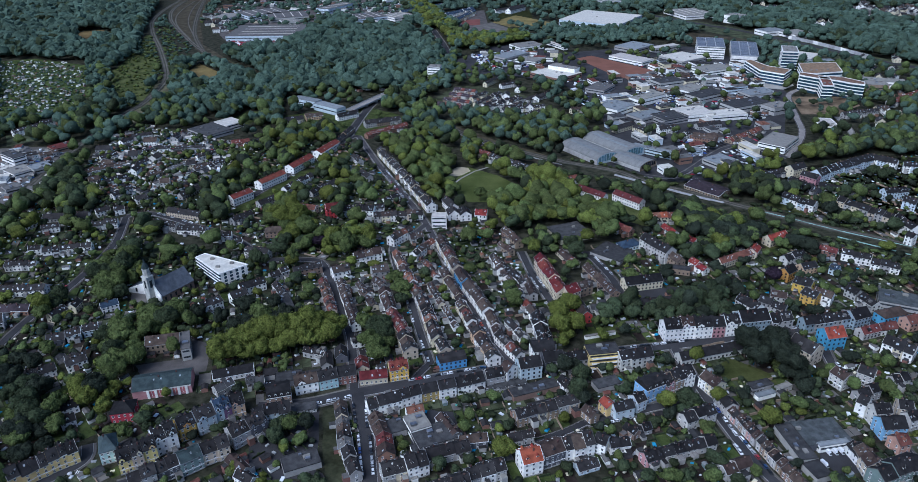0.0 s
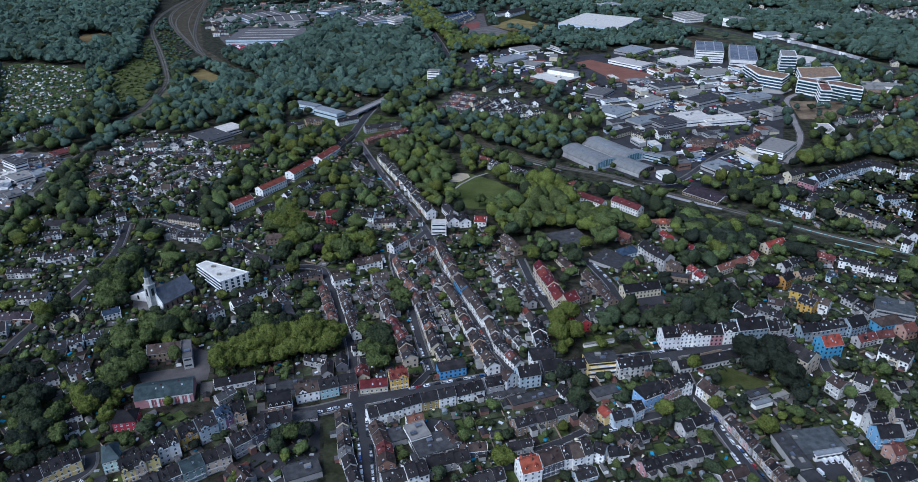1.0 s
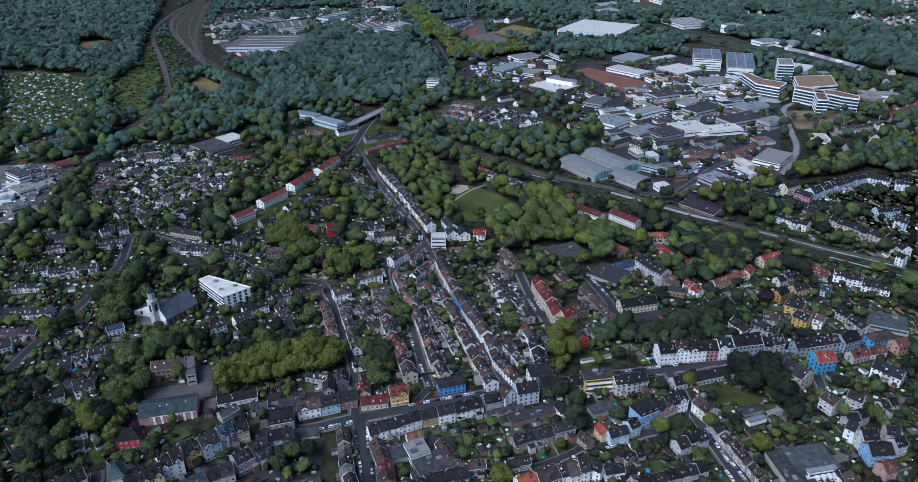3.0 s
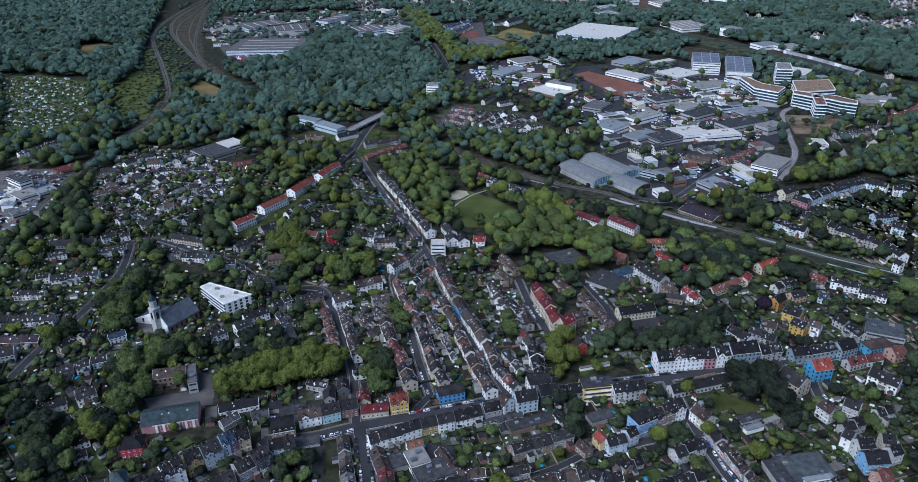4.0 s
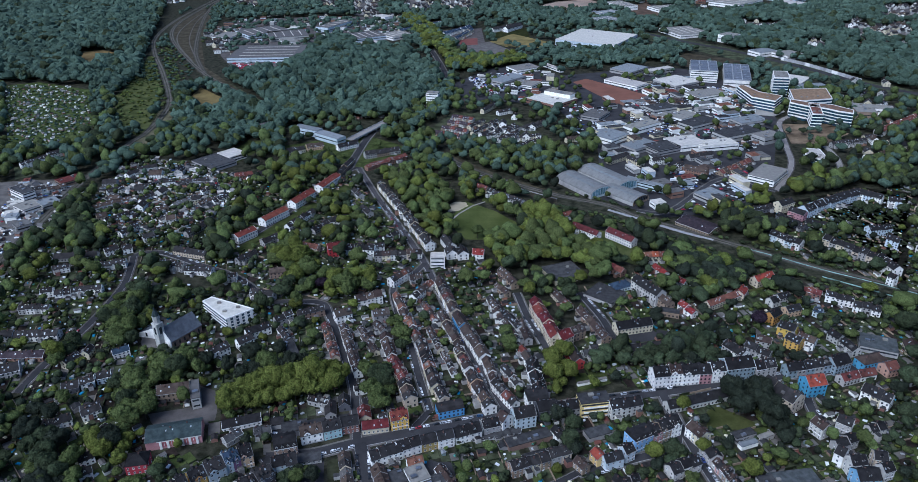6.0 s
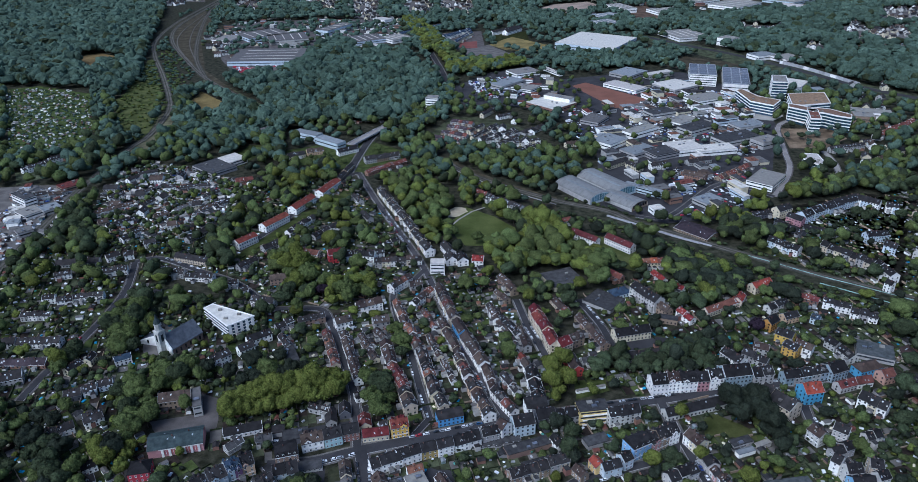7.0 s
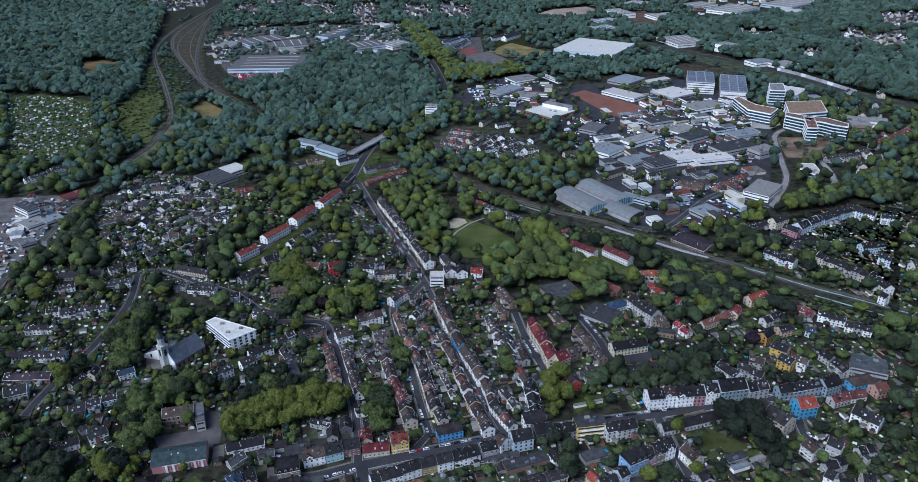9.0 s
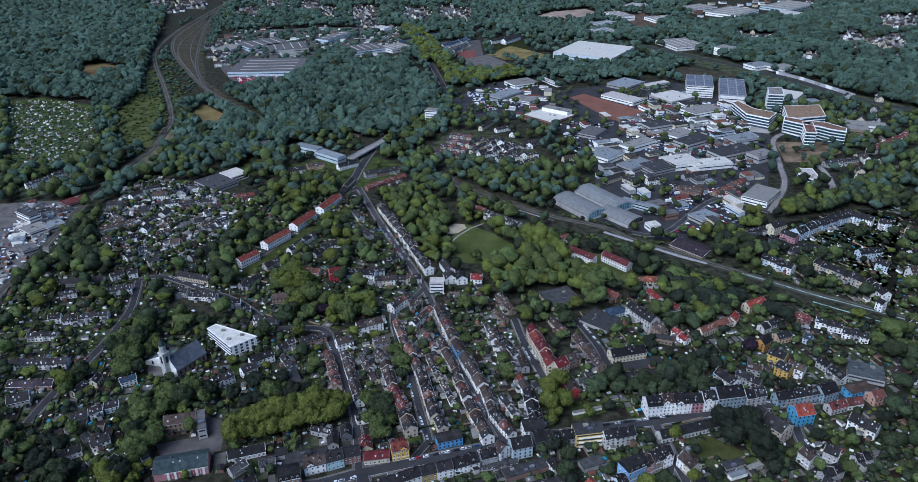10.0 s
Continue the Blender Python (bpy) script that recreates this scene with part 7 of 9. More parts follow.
solar_roof(hall(497.5, 1262.0, -0.31, 44.0, 122.0, 12, 'white', 'pv'), 44.0, 122.0, 12)
hall(153.9, 1123.5, 0.733, 55.4, 59.0, 8, 'brick', 'whiteroof', units=2)
hall(168.0, 1137.8, -0.656, 47.7, 15.6, 14, 'white', 'gravel')
hall(264.6, 983.3, 0.614, 55.0, 20.1, 9, 'white', 'gravel', units=3)
hall(212.3, 942.8, 0.755, 39.5, 32.8, 8, 'white', 'metal')
hall(243.8, 905.3, 0.603, 44.1, 26.8, 7, 'grey', 'metal')
hall(306.4, 913.0, 0.279, 44.0, 36.6, 8, 'white', 'whiteroof')
hall(345.0, 907.4, 0.211, 54.9, 24.2, 7, 'white', 'whiteroof')
hall(372.3, 797.1, 0.852, 46.6, 30.7, 8, 'white', 'gravel', units=1)
hall(337.3, 1031.0, 0.655, 41.2, 27.9, 7, 'white', 'gravel')
hall(380.0, 1224.5, 0.553, 56.5, 52.5, 8, 'grey', 'whiteroof', units=2)
hall(295.1, 1229.7, 0.725, 32.7, 68.6, 6, 'white', 'whiteroof', units=1)
hall(372.4, 1308.9, 0.513, 56.6, 15.8, 8, 'grey', 'whiteroof', units=0)
hall(320.9, 1322.4, 0.772, 56.4, 45.8, 7, 'grey', 'metal')
hall(210.1, 1045.6, 0.960, 39.6, 29.4, 6, 'grey', 'greyroof')
hall(92.8, 1259.4, 0.798, 62.3, 32.4, 7, 'grey', 'metal')
hall(122.8, 1230.8, -0.624, 40.4, 30.8, 5, 'white', 'gravel')
hall(127.2, 1338.5, 0.487, 51.3, 37.1, 7, 'white', 'gravel')
hall(183.7, 1346.8, -1.117, 58.6, 9.1, 5, 'white', 'whiteroof')
hall(314.6, 1072.6, 0.388, 42.8, 26.5, 8, 'grey', 'bitumen')
hall(349.9, 997.4, 0.566, 55.0, 27.6, 8, 'grey', 'bitumen')
hall(388.8, 949.6, 0.437, 63.3, 29.1, 8, 'grey', 'bitumen')
hall(408.4, 1148.9, 0.439, 61.0, 34.3, 7, 'white', 'gravel')
hall(422.6, 930.4, 0.485, 33.5, 22.6, 10, 'grey', 'gravel')
hall(423.2, 1005.5, 0.355, 41.4, 26.3, 7, 'grey', 'metal')
hall(270.9, 895.1, 0.453, 38.6, 28.9, 8, 'grey', 'bitumen')
hall(285.0, 741.1, 0.539, 27.9, 21.5, 6, 'grey', 'metal')
row(192.2, 850.3, 219.7, 870.6, 1, 8.8, 8.6, 'cream', 'slate', seed=283)
row(219.4, 859.2, 233.0, 840.4, 2, 7.9, 7.8, 'cream', 'slate', seed=284)
row(245.1, 846.4, 268.8, 854.9, 2, 8.8, 8.6, 'white', 'slate', seed=285)
row(258.7, 817.5, 281.0, 834.5, 2, 7.9, 7.8, 'white', 'slate', seed=286)
row(280.2, 820.9, 303.0, 805.1, 2, 10.2, 11.2, 'brick', 'brownish', seed=287)
row(318.1, 807.8, 372.0, 850.4, 10, 7.0, 9.4, 'brown', 'darkred brownish rust darkred', seed=288)
row(296.2, 861.6, 328.8, 872.5, 2, 7.9, 9.4, 'grey', 'slate', seed=289)
hall(-209.8, 983.5, -0.542, 42.8, 14.1, 9, 'paleblue', 'metal', units=0)
hall(-173.7, 951.9, -0.680, 46.6, 15.8, 9, 'paleblue', 'metal', units=0)
hall(-275.9, 1005.4, 0.705, 22.8, 25.2, 6, 'grey', 'greyroof')
row(-199.3, 913.3, -178.4, 922.1, 2, 8.6, 9.0, 'peach', 'brownish', seed=290)
row(-221.6, 896.3, -201.8, 909.6, 2, 8.6, 9.0, 'cream', 'slate', seed=291)
hall(-291.6, 888.2, 0.849, 25.7, 28.7, 7, 'white', 'whiteroof', units=0)
hall(-307.7, 862.7, 0.850, 37.0, 44.1, 6, 'grey', 'bitumen')
row(-268.1, 814.2, -249.9, 824.3, 2, 7.0, 9.4, 'brick', 'darkred', seed=292)
row(-248.5, 800.7, -235.1, 821.3, 2, 7.9, 7.0, 'white', 'slate', seed=293)
hall(-35.2, 1111.0, 1.365, 15.0, 19.0, 23, 'white', 'gravel', units=1)

# ---- terraces north ----
row(19.1, 990.1, 40.7, 1020.0, 5, 7.9, 7.0, 'cream', 'slate', seed=294)
row(40.8, 1069.1, 61.9, 1103.5, 2, 7.9, 7.0, 'cream', 'slate', seed=295)
row(64.1, 1061.5, 86.8, 1074.3, 2, 7.9, 7.0, 'white', 'slate', seed=296)
row(-4.6, 1044.9, 26.7, 1029.4, 6, 7.0, 8.6, 'brown dull', 'plum plum darkred', seed=297)
row(-10.6, 1019.6, 24.3, 1001.8, 6, 7.0, 8.6, 'brown dull', 'plum plum darkred', seed=298)
row(-18.9, 995.4, 17.0, 975.7, 6, 7.0, 8.6, 'brown dull', 'plum plum darkred', seed=299)
row(-30.2, 974.8, 11.7, 950.6, 7, 7.0, 8.6, 'brown dull', 'plum plum darkred', seed=300)
row(23.5, 967.7, 61.2, 1025.3, 10, 7.0, 7.0, 'cream white', 'slate', seed=301)
row(35.9, 947.3, 59.7, 966.5, 4, 7.0, 7.0, 'white', 'slate', seed=302)
row(57.9, 934.4, 85.5, 960.5, 5, 7.0, 7.0, 'white', 'slate', seed=303)
row(81.8, 912.3, 113.9, 934.8, 6, 7.0, 7.0, 'white cream', 'slate', seed=304)
row(70.0, 973.8, 89.7, 991.4, 4, 7.0, 7.0, 'white', 'slate', seed=305)
patch('estate_ground', [(-33.7, 1006.4), (-6.6, 1076.3), (31.4, 1074.9), (64.9, 1058.8), (97.4, 1020.6), (125.3, 962.0), (112.6, 919.2), (58.0, 935.1), (18.2, 953.3), (-30.8, 955.0)], 'scrub', 0.02, 'gardens and paths between the terraces', 'ground', "soft")
far_houses([(28.1, 1018.0), (60.0, 1064.8), (89.3, 1047.3), (135.3, 999.2), (124.6, 943.0), (45.9, 945.5)], 15, 306, chance=0.3, turn=1.35, walls='white white cream')
row(34.3, 955.2, 56.1, 992.0, 6, 7.0, 6.2, 'white', 'slate', seed=307)
row(55.0, 971.5, 85.5, 1000.0, 6, 7.0, 6.2, 'white', 'slate', seed=308)
row(57.0, 935.2, 87.2, 970.4, 7, 7.0, 6.2, 'white', 'slate brownish', seed=309)
row(81.0, 942.6, 117.4, 952.4, 5, 7.0, 6.2, 'white cream', 'slate', seed=310)
row(96.7, 987.4, 132.8, 1016.7, 2, 7.9, 10.9, 'grey', 'slate', seed=311, style='hip')
row(150.2, 932.2, 171.7, 945.1, 2, 7.0, 7.0, 'cream', 'brownish', seed=312)
row(-0.5, 1597.0, 39.8, 1708.4, 17, 11.2, 10.3, 'cream', 'blueroof', seed=313)
row(-82.7, 1756.7, -28.2, 1796.7, 10, 11.2, 10.3, 'cream', 'blueroof', seed=314)
row(86.5, 1705.7, 151.1, 1760.0, 2, 11.2, 10.3, 'white', 'slate', seed=315)
row(-550.5, 856.7, -533.5, 879.5, 4, 8.8, 7.8, 'white', 'slate', seed=316)
row(-536.0, 884.4, -516.9, 913.6, 5, 8.8, 7.8, 'white', 'slate', seed=317)
row(496.7, 901.7, 548.0, 913.1, 8, 8.8, 7.8, 'grey', 'slate', seed=318)
row(581.7, 948.1, 643.6, 990.1, 11, 10.2, 9.5, 'grey', 'darkred', seed=319)

# ---- more low buildings ----
hall(-86.7, 293.6, 0.403, 19.9, 12.2, 4, 'grey', 'bitumen', units=3, band=False)
row(-124.7, 294.6, -113.1, 283.7, 2, 7.9, 7.0, 'white grey', 'brownish', seed=320)
row(-117.7, 283.8, -107.8, 277.4, 1, 7.9, 7.0, 'white', 'slate', seed=321)
hall(45.2, 353.4, 0.350, 30.7, 8.7, 4, 'brown', 'bitumen', units=3, band=False)
hall(49.5, 338.3, 0.328, 19.2, 5.4, 4, 'white', 'bitumen', units=0, band=False)
hall(-17.4, 304.0, 0.333, 20.5, 7.5, 4, 'white', 'bitumen', units=3, band=False)
hall(-37.5, 320.2, 0.375, 10.6, 11.6, 4, 'grey', 'bitumen', units=1, band=False)
hall(90.8, 358.7, 0.343, 16.7, 8.9, 3.5, 'grey', 'bitumen', units=0, band=False)
row(32.3, 517.6, 37.2, 488.6, 4, 6.2, 5.5, 'white', 'umber brownish slate umber rust umber brownish umber', seed=322)
row(39.0, 488.5, 47.3, 461.9, 4, 6.2, 5.5, 'white white', 'umber slate', seed=323)
row(35.4, 547.6, 44.3, 531.3, 2, 7.0, 6.2, 'brown', 'brownish', seed=324)
row(34.2, 428.9, 43.5, 406.9, 3, 7.0, 6.2, 'white white', 'slate brownish slate slate rust slate brownish slate', seed=325)
row(46.9, 457.7, 51.0, 445.4, 2, 6.2, 5.5, 'white red', 'slate red', seed=326)
row(-11.9, 539.3, -4.4, 518.3, 2, 6.2, 5.5, 'brown white', 'umber', seed=327)
row(-28.4, 518.8, -18.1, 489.6, 4, 6.2, 5.5, 'white white', 'umber rust', seed=328)
row(-22.4, 480.6, -12.9, 450.6, 4, 6.2, 5.5, 'white cream', 'umber brownish slate umber rust umber brownish umber', seed=329)
row(-10.7, 448.0, -2.2, 421.0, 4, 5.3, 4.7, 'white white', 'umber brownish slate umber rust umber brownish umber', seed=330)
row(-78.0, 481.7, -68.8, 464.0, 2, 6.2, 5.5, 'white', 'umber brownish', seed=331)
row(-66.0, 489.2, -57.9, 475.5, 2, 7.0, 6.2, 'grey', 'umber', seed=332)
row(-66.5, 392.0, -60.5, 394.0, 1, 5.0, 6.0, 'grey', 'slate', seed=333, dormers=0)
row(-133.5, 361.8, -123.2, 364.6, 2, 7.0, 7.0, 'grey', 'bitumen', seed=334)
row(-103.3, 395.7, -88.8, 390.2, 2, 7.0, 6.2, 'grey', 'slate', seed=335)
patch('yard', [(-122.0, 331.0), (-90.0, 336.0), (-84.0, 339.0), (-79.5, 300.0), (-77.0, 284.0), (-112.0, 284.0), (-118.0, 300.0)], 'asphalt', 0.07, 'dark paved yard behind the street houses', 'yard', False)
patch('rough_meadow', [(-82.3, 339.1), (-72.8, 341.6), (-66.5, 309.0), (-60.7, 278.5), (-71.5, 278.7), (-78.1, 309.2)], 'scrub', 0.05, 'overgrown dry strip beside the houses', 'meadow')
hall(96.7, 413.1, 0.269, 22.9, 2.1, 2.2, 'white', 'gravel', units=0, band=False, label='long white rendered retaining wall in the grass')

# ---- railways and motorway ----
rail([(-434.8, 531.8), (-443.0, 668.5), (-451.0, 778.8), (-453.7, 875.6), (-450.5, 955.4), (-445.1, 996.0), (-452.5, 1084.6), (-472.2, 1168.2), (-548.1, 1349.0), (-631.1, 1530.8), (-685.7, 1687.6), (-713.6, 1896.3), (-717.0, 2126.6), (-714.9, 2425.8)])
rail([(-308.2, 1123.6), (-375.0, 1214.9), (-465.7, 1336.9), (-573.1, 1527.9), (-650.7, 1691.9), (-690.9, 1842.6), (-702.1, 2052.3), (-704.2, 2366.0), (-714.6, 2691.9)])
rail([(-465.7, 1336.9), (-543.0, 1526.3), (-628.2, 1838.9), (-682.3, 2105.5), (-704.2, 2366.0)], tracks=2)
rail([(-524.7, 1445.9), (-614.1, 1623.6), (-658.3, 1784.1), (-680.2, 2033.3)], tracks=1, width=3.5, label='single siding on brown ballast')
rail([(-531.2, 1485.0), (-597.2, 1652.2), (-647.9, 1854.7), (-675.2, 2059.5)], tracks=1, width=3.5, label='single siding on brown ballast')
patch('railway_land', [(-523.3, 1460.2), (-633.7, 1654.2), (-683.4, 1820.6), (-688.4, 2060.3), (-632.8, 1853.8), (-565.1, 1592.4)], 'meadow_green', 0.04, 'overgrown ground between the tracks', 'scrub', False)
rail([(-16.6, 891.2), (12.7, 843.9), (59.6, 796.1), (115.2, 752.4), (167.9, 722.7), (192.2, 692.3), (231.5, 660.6), (258.6, 636.9), (284.6, 615.9), (305.0, 598.7), (332.7, 577.2), (363.9, 556.8), (400.0, 532.1)], tracks=2, width=11)
noise_wall([(284.1, 614.6), (305.0, 598.7), (324.5, 582.2), (343.7, 567.5), (362.8, 554.6), (398.2, 529.0)], 1.1, "pale green panelled barrier beside the railway", "fence_green")
noise_wall([(330.3, 560.9), (355.9, 541.5), (389.8, 514.9)], 0.9, "pale green panelled barrier beside the railway", "fence_green")
patch('railway_bank', [(-19.8, 906.1), (60.4, 808.3), (116.4, 761.6), (112.2, 729.3), (57.8, 768.8), (-19.1, 858.3)], 'dry_scrub', 0.035, 'dry grassy bank beside the railway', 'scrub', "soft")
noise_wall([(-8.9, 867.2), (12.5, 835.1), (59.0, 786.2), (113.8, 741.6)], 1.0, "low pale concrete wall beside the railway")
strip("platform", smooth_line([(165.5, 710.9), (201.2, 679.5), (229.8, 654.7), (255.9, 635.6)]), 3.0, "concrete", 0.9, "pale concrete station platform beside the tracks", "platform", h=0.9)
patch('railway_bank', [(116.7, 763.5), (175.9, 731.1), (205.8, 698.4), (261.9, 646.7), (288.6, 626.6), (337.2, 586.8), (390.6, 543.0), (376.4, 518.2), (324.2, 558.8), (278.3, 599.3), (252.2, 618.0), (197.4, 664.3), (162.7, 696.2), (111.9, 727.6)], 'ground_mix', 0.04, 'rough grassy bank beside the railway', 'scrub', "soft")
wood([(118.0, 763.0), (176.0, 731.0), (206.0, 699.0), (262.0, 648.0), (289.0, 628.0), (338.0, 588.0), (392.0, 545.0), (388.0, 540.0), (332.0, 581.0), (284.0, 620.0), (258.0, 640.0), (200.0, 690.0), (172.0, 724.0), (116.0, 756.0)], seed=488, step=4.5, size=0.45, chance=0.9, low=True, over=True, margin=0.5, leaf='leaf_dark leaf_dark leaf_mid')
wood([(111.6, 726.8), (167.7, 693.4), (196.9, 664.5), (250.9, 616.3), (276.3, 596.2), (323.2, 559.0), (374.3, 517.0), (368.7, 507.1), (317.5, 546.8), (272.0, 585.1), (247.0, 604.6), (193.2, 649.8), (158.9, 679.3), (109.5, 711.4)], seed=336, step=4.5, size=0.42, chance=0.95, low=True, over=True, margin=0.5, leaf='leaf_dark leaf_mid')
strip("motorway", smooth_line([(437.9, 1669.1), (512.7, 1558.0), (565.7, 1490.6), (623.2, 1390.2), (670.6, 1293.2), (712.5, 1207.3), (760.7, 1150.0)]), 16, "asphalt", 0.1, "grey motorway with light traffic", "road")
noise_wall([(632.5, 1399.0), (658.6, 1352.7), (681.1, 1292.7), (703.4, 1229.7)], 6.0, "tall pale panelled noise barrier beside the motorway")
bridge([(-144.7, 940.9), (-99.7, 1025.5)])
patch('railway_land', [(-474.8, 1366.9), (-382.7, 1243.9), (-308.5, 1145.4), (-298.0, 1087.3), (-368.2, 1170.5), (-457.3, 1284.7)], 'scrub', 0.03, 'overgrown bank beside the single branch line', 'scrub', "soft")

# ---- landmarks ----
church(-221.9, 477.9, 0.986, 28.8, 19.0, 16.0, 0.0, -3.3, 35.0, ((-254.6, 478.6), (-227.0, 472.1)))
vault(148.4, 774.4, -1.008, 62.1, 31, 5.2, 6.2)
vault(179.6, 794.5, -1.008, 69.2, 31, 5.2, 6.2)
vault(190.8, 746.6, -0.902, 46.3, 28, 3.6, 5.4, end='brown', glass=False)
hall(220.5, 773.6, 0.880, 8.9, 48.9, 7, 'paleblue', 'metal')
office([(456.5, 1148.9), (469.3, 1155.2), (480.0, 1111.5), (506.2, 1088.2), (483.6, 1058.9), (456.9, 1084.1)], 4, storey=4.4)
office([(521.4, 1173.2), (543.8, 1168.5), (530.4, 1126.5), (506.8, 1131.0)], 8, storey=4.4, roof='gravel')
office([(524.0, 1109.0), (583.7, 1113.0), (566.8, 1054.5), (518.9, 1044.6), (506.5, 1051.0)], 5, storey=4.4)
office([(502.7, 1054.4), (524.2, 1036.0), (551.8, 1023.5), (569.4, 995.3), (561.7, 979.6), (545.2, 990.9), (534.6, 1004.8), (514.0, 1016.6), (495.6, 1037.1)], 5, storey=4.4)
office([(519.5, 1030.8), (533.3, 1024.5), (517.7, 976.5), (503.2, 979.7)], 5, storey=4.4, roof='rust')
office([(507.5, 1060.7), (525.7, 1040.1), (511.5, 1013.3), (497.8, 1032.8)], 1, storey=5)
office([(448.3, 875.9), (467.7, 873.1), (463.4, 840.4), (452.6, 832.9), (442.6, 857.3)], 2, storey=4.2, roof='whiteroof')
hall(628.1, 1060.8, -0.357, 67.0, 22.7, 8, 'white', 'gravel')
hall(609.0, 1035.1, -0.240, 28.6, 24.4, 10, 'brown', 'gravel')
row(593.5, 956.6, 671.0, 1013.2, 14, 10.2, 10.3, 'white', 'darkred', seed=337)
hall(584.2, 1225.9, -0.683, 38.8, 54.6, 8, 'white', 'whiteroof', units=1)
hall(594.6, 1182.2, 0.117, 44.5, 19.2, 9, 'paleblue', 'metal')

# ---- far edge ----
hall(-178.4, 1858.3, 0.875, 29.2, 41.0, 14, 'white', 'whiteroof', units=1)
patch('building_site', [(210.3, 2028.4), (279.6, 2136.2), (387.7, 2178.9), (422.1, 2087.8), (355.4, 1983.8), (244.2, 1973.9)], 'sand', 0.05, 'sandy open building ground', 'ground')
patch('school_yard', [(-36.4, 1734.9), (64.5, 1756.1), (65.6, 1570.5), (19.5, 1550.8), (-24.9, 1586.5)], 'paving', 0.04, 'paved grounds round the school', 'yard', "soft")
patch('red_pitch', [(4.8, 1631.5), (49.9, 1641.1), (50.4, 1571.3), (13.4, 1567.6)], 'clay', 0.06, 'small red ball court beside the school', 'sports field')
patch('lawn', [(79.0, 1702.0), (170.8, 1749.9), (168.4, 1634.6), (86.2, 1627.1)], 'grass', 0.04, 'grass round the white houses', 'lawn', "soft")
patch('motorway_verge', [(442.4, 1688.0), (572.7, 1511.2), (677.9, 1309.2), (768.2, 1163.1), (732.2, 1100.2), (642.9, 1232.3), (536.8, 1422.5), (420.8, 1597.2)], 'scrub', 0.04, 'rough grass verge along the motorway', 'grass', "soft")
patch('village_ground', [(-996.4, 2446.9), (-914.4, 2440.7), (-846.3, 2234.3), (-917.1, 2260.0)], 'paving', 0.03, 'streets and yards of a distant village', 'ground', "soft")
far_houses([(-996.4, 2446.9), (-914.4, 2440.7), (-846.3, 2234.3), (-917.1, 2260.0)], 19, 338, chance=0.42)
patch('village_ground', [(-856.1, 2436.3), (-797.9, 2432.0), (-745.6, 2248.0), (-794.1, 2262.0)], 'paving', 0.03, 'streets and yards of a distant village', 'ground', "soft")
far_houses([(-856.1, 2436.3), (-797.9, 2432.0), (-745.6, 2248.0), (-794.1, 2262.0)], 19, 339, chance=0.42)
patch('village_ground', [(-650.4, 2220.6), (-595.0, 2280.0), (-543.3, 2077.9), (-604.9, 2082.0)], 'paving', 0.03, 'streets and yards of a distant village', 'ground', "soft")
far_houses([(-650.4, 2220.6), (-595.0, 2280.0), (-543.3, 2077.9), (-604.9, 2082.0)], 19, 340, chance=0.42)
patch('village_ground', [(-605.5, 2417.6), (-542.4, 2412.8), (-510.1, 2231.5), (-558.0, 2234.9)], 'paving', 0.03, 'streets and yards of a distant village', 'ground', "soft")
far_houses([(-605.5, 2417.6), (-542.4, 2412.8), (-510.1, 2231.5), (-558.0, 2234.9)], 19, 341, chance=0.42)
patch('village_ground', [(-482.0, 2361.2), (-420.5, 2356.7), (-388.6, 2162.4), (-440.2, 2165.9)], 'paving', 0.03, 'streets and yards of a distant village', 'ground', "soft")
far_houses([(-482.0, 2361.2), (-420.5, 2356.7), (-388.6, 2162.4), (-440.2, 2165.9)], 19, 342, chance=0.42)
patch('village_ground', [(-396.8, 2244.5), (-348.9, 2241.2), (-318.5, 2027.5), (-358.9, 2030.1)], 'paving', 0.03, 'streets and yards of a distant village', 'ground', "soft")
far_houses([(-396.8, 2244.5), (-348.9, 2241.2), (-318.5, 2027.5), (-358.9, 2030.1)], 19, 343, chance=0.42)
patch('village_ground', [(-310.8, 2259.7), (-227.1, 2253.8), (-190.5, 1903.2), (-263.4, 1955.9)], 'paving', 0.03, 'streets and yards of a distant village', 'ground', "soft")
far_houses([(-310.8, 2259.7), (-227.1, 2253.8), (-190.5, 1903.2), (-263.4, 1955.9)], 19, 344, chance=0.42)
patch('village_ground', [(-146.1, 2226.8), (-67.4, 2221.3), (-60.4, 1959.7), (-123.7, 1980.5)], 'paving', 0.03, 'streets and yards of a distant village', 'ground', "soft")
far_houses([(-146.1, 2226.8), (-67.4, 2221.3), (-60.4, 1959.7), (-123.7, 1980.5)], 19, 345, chance=0.42)
patch('village_ground', [(915.2, 1761.7), (995.3, 1785.6), (922.8, 1629.5), (859.3, 1620.8)], 'paving', 0.03, 'streets and yards of a distant village', 'ground', "soft")
far_houses([(915.2, 1761.7), (995.3, 1785.6), (922.8, 1629.5), (859.3, 1620.8)], 19, 346, chance=0.42)
patch('village_ground', [(947.7, 1691.7), (1077.0, 1752.1), (973.9, 1555.9), (893.8, 1560.2)], 'paving', 0.03, 'streets and yards of a distant village', 'ground', "soft")
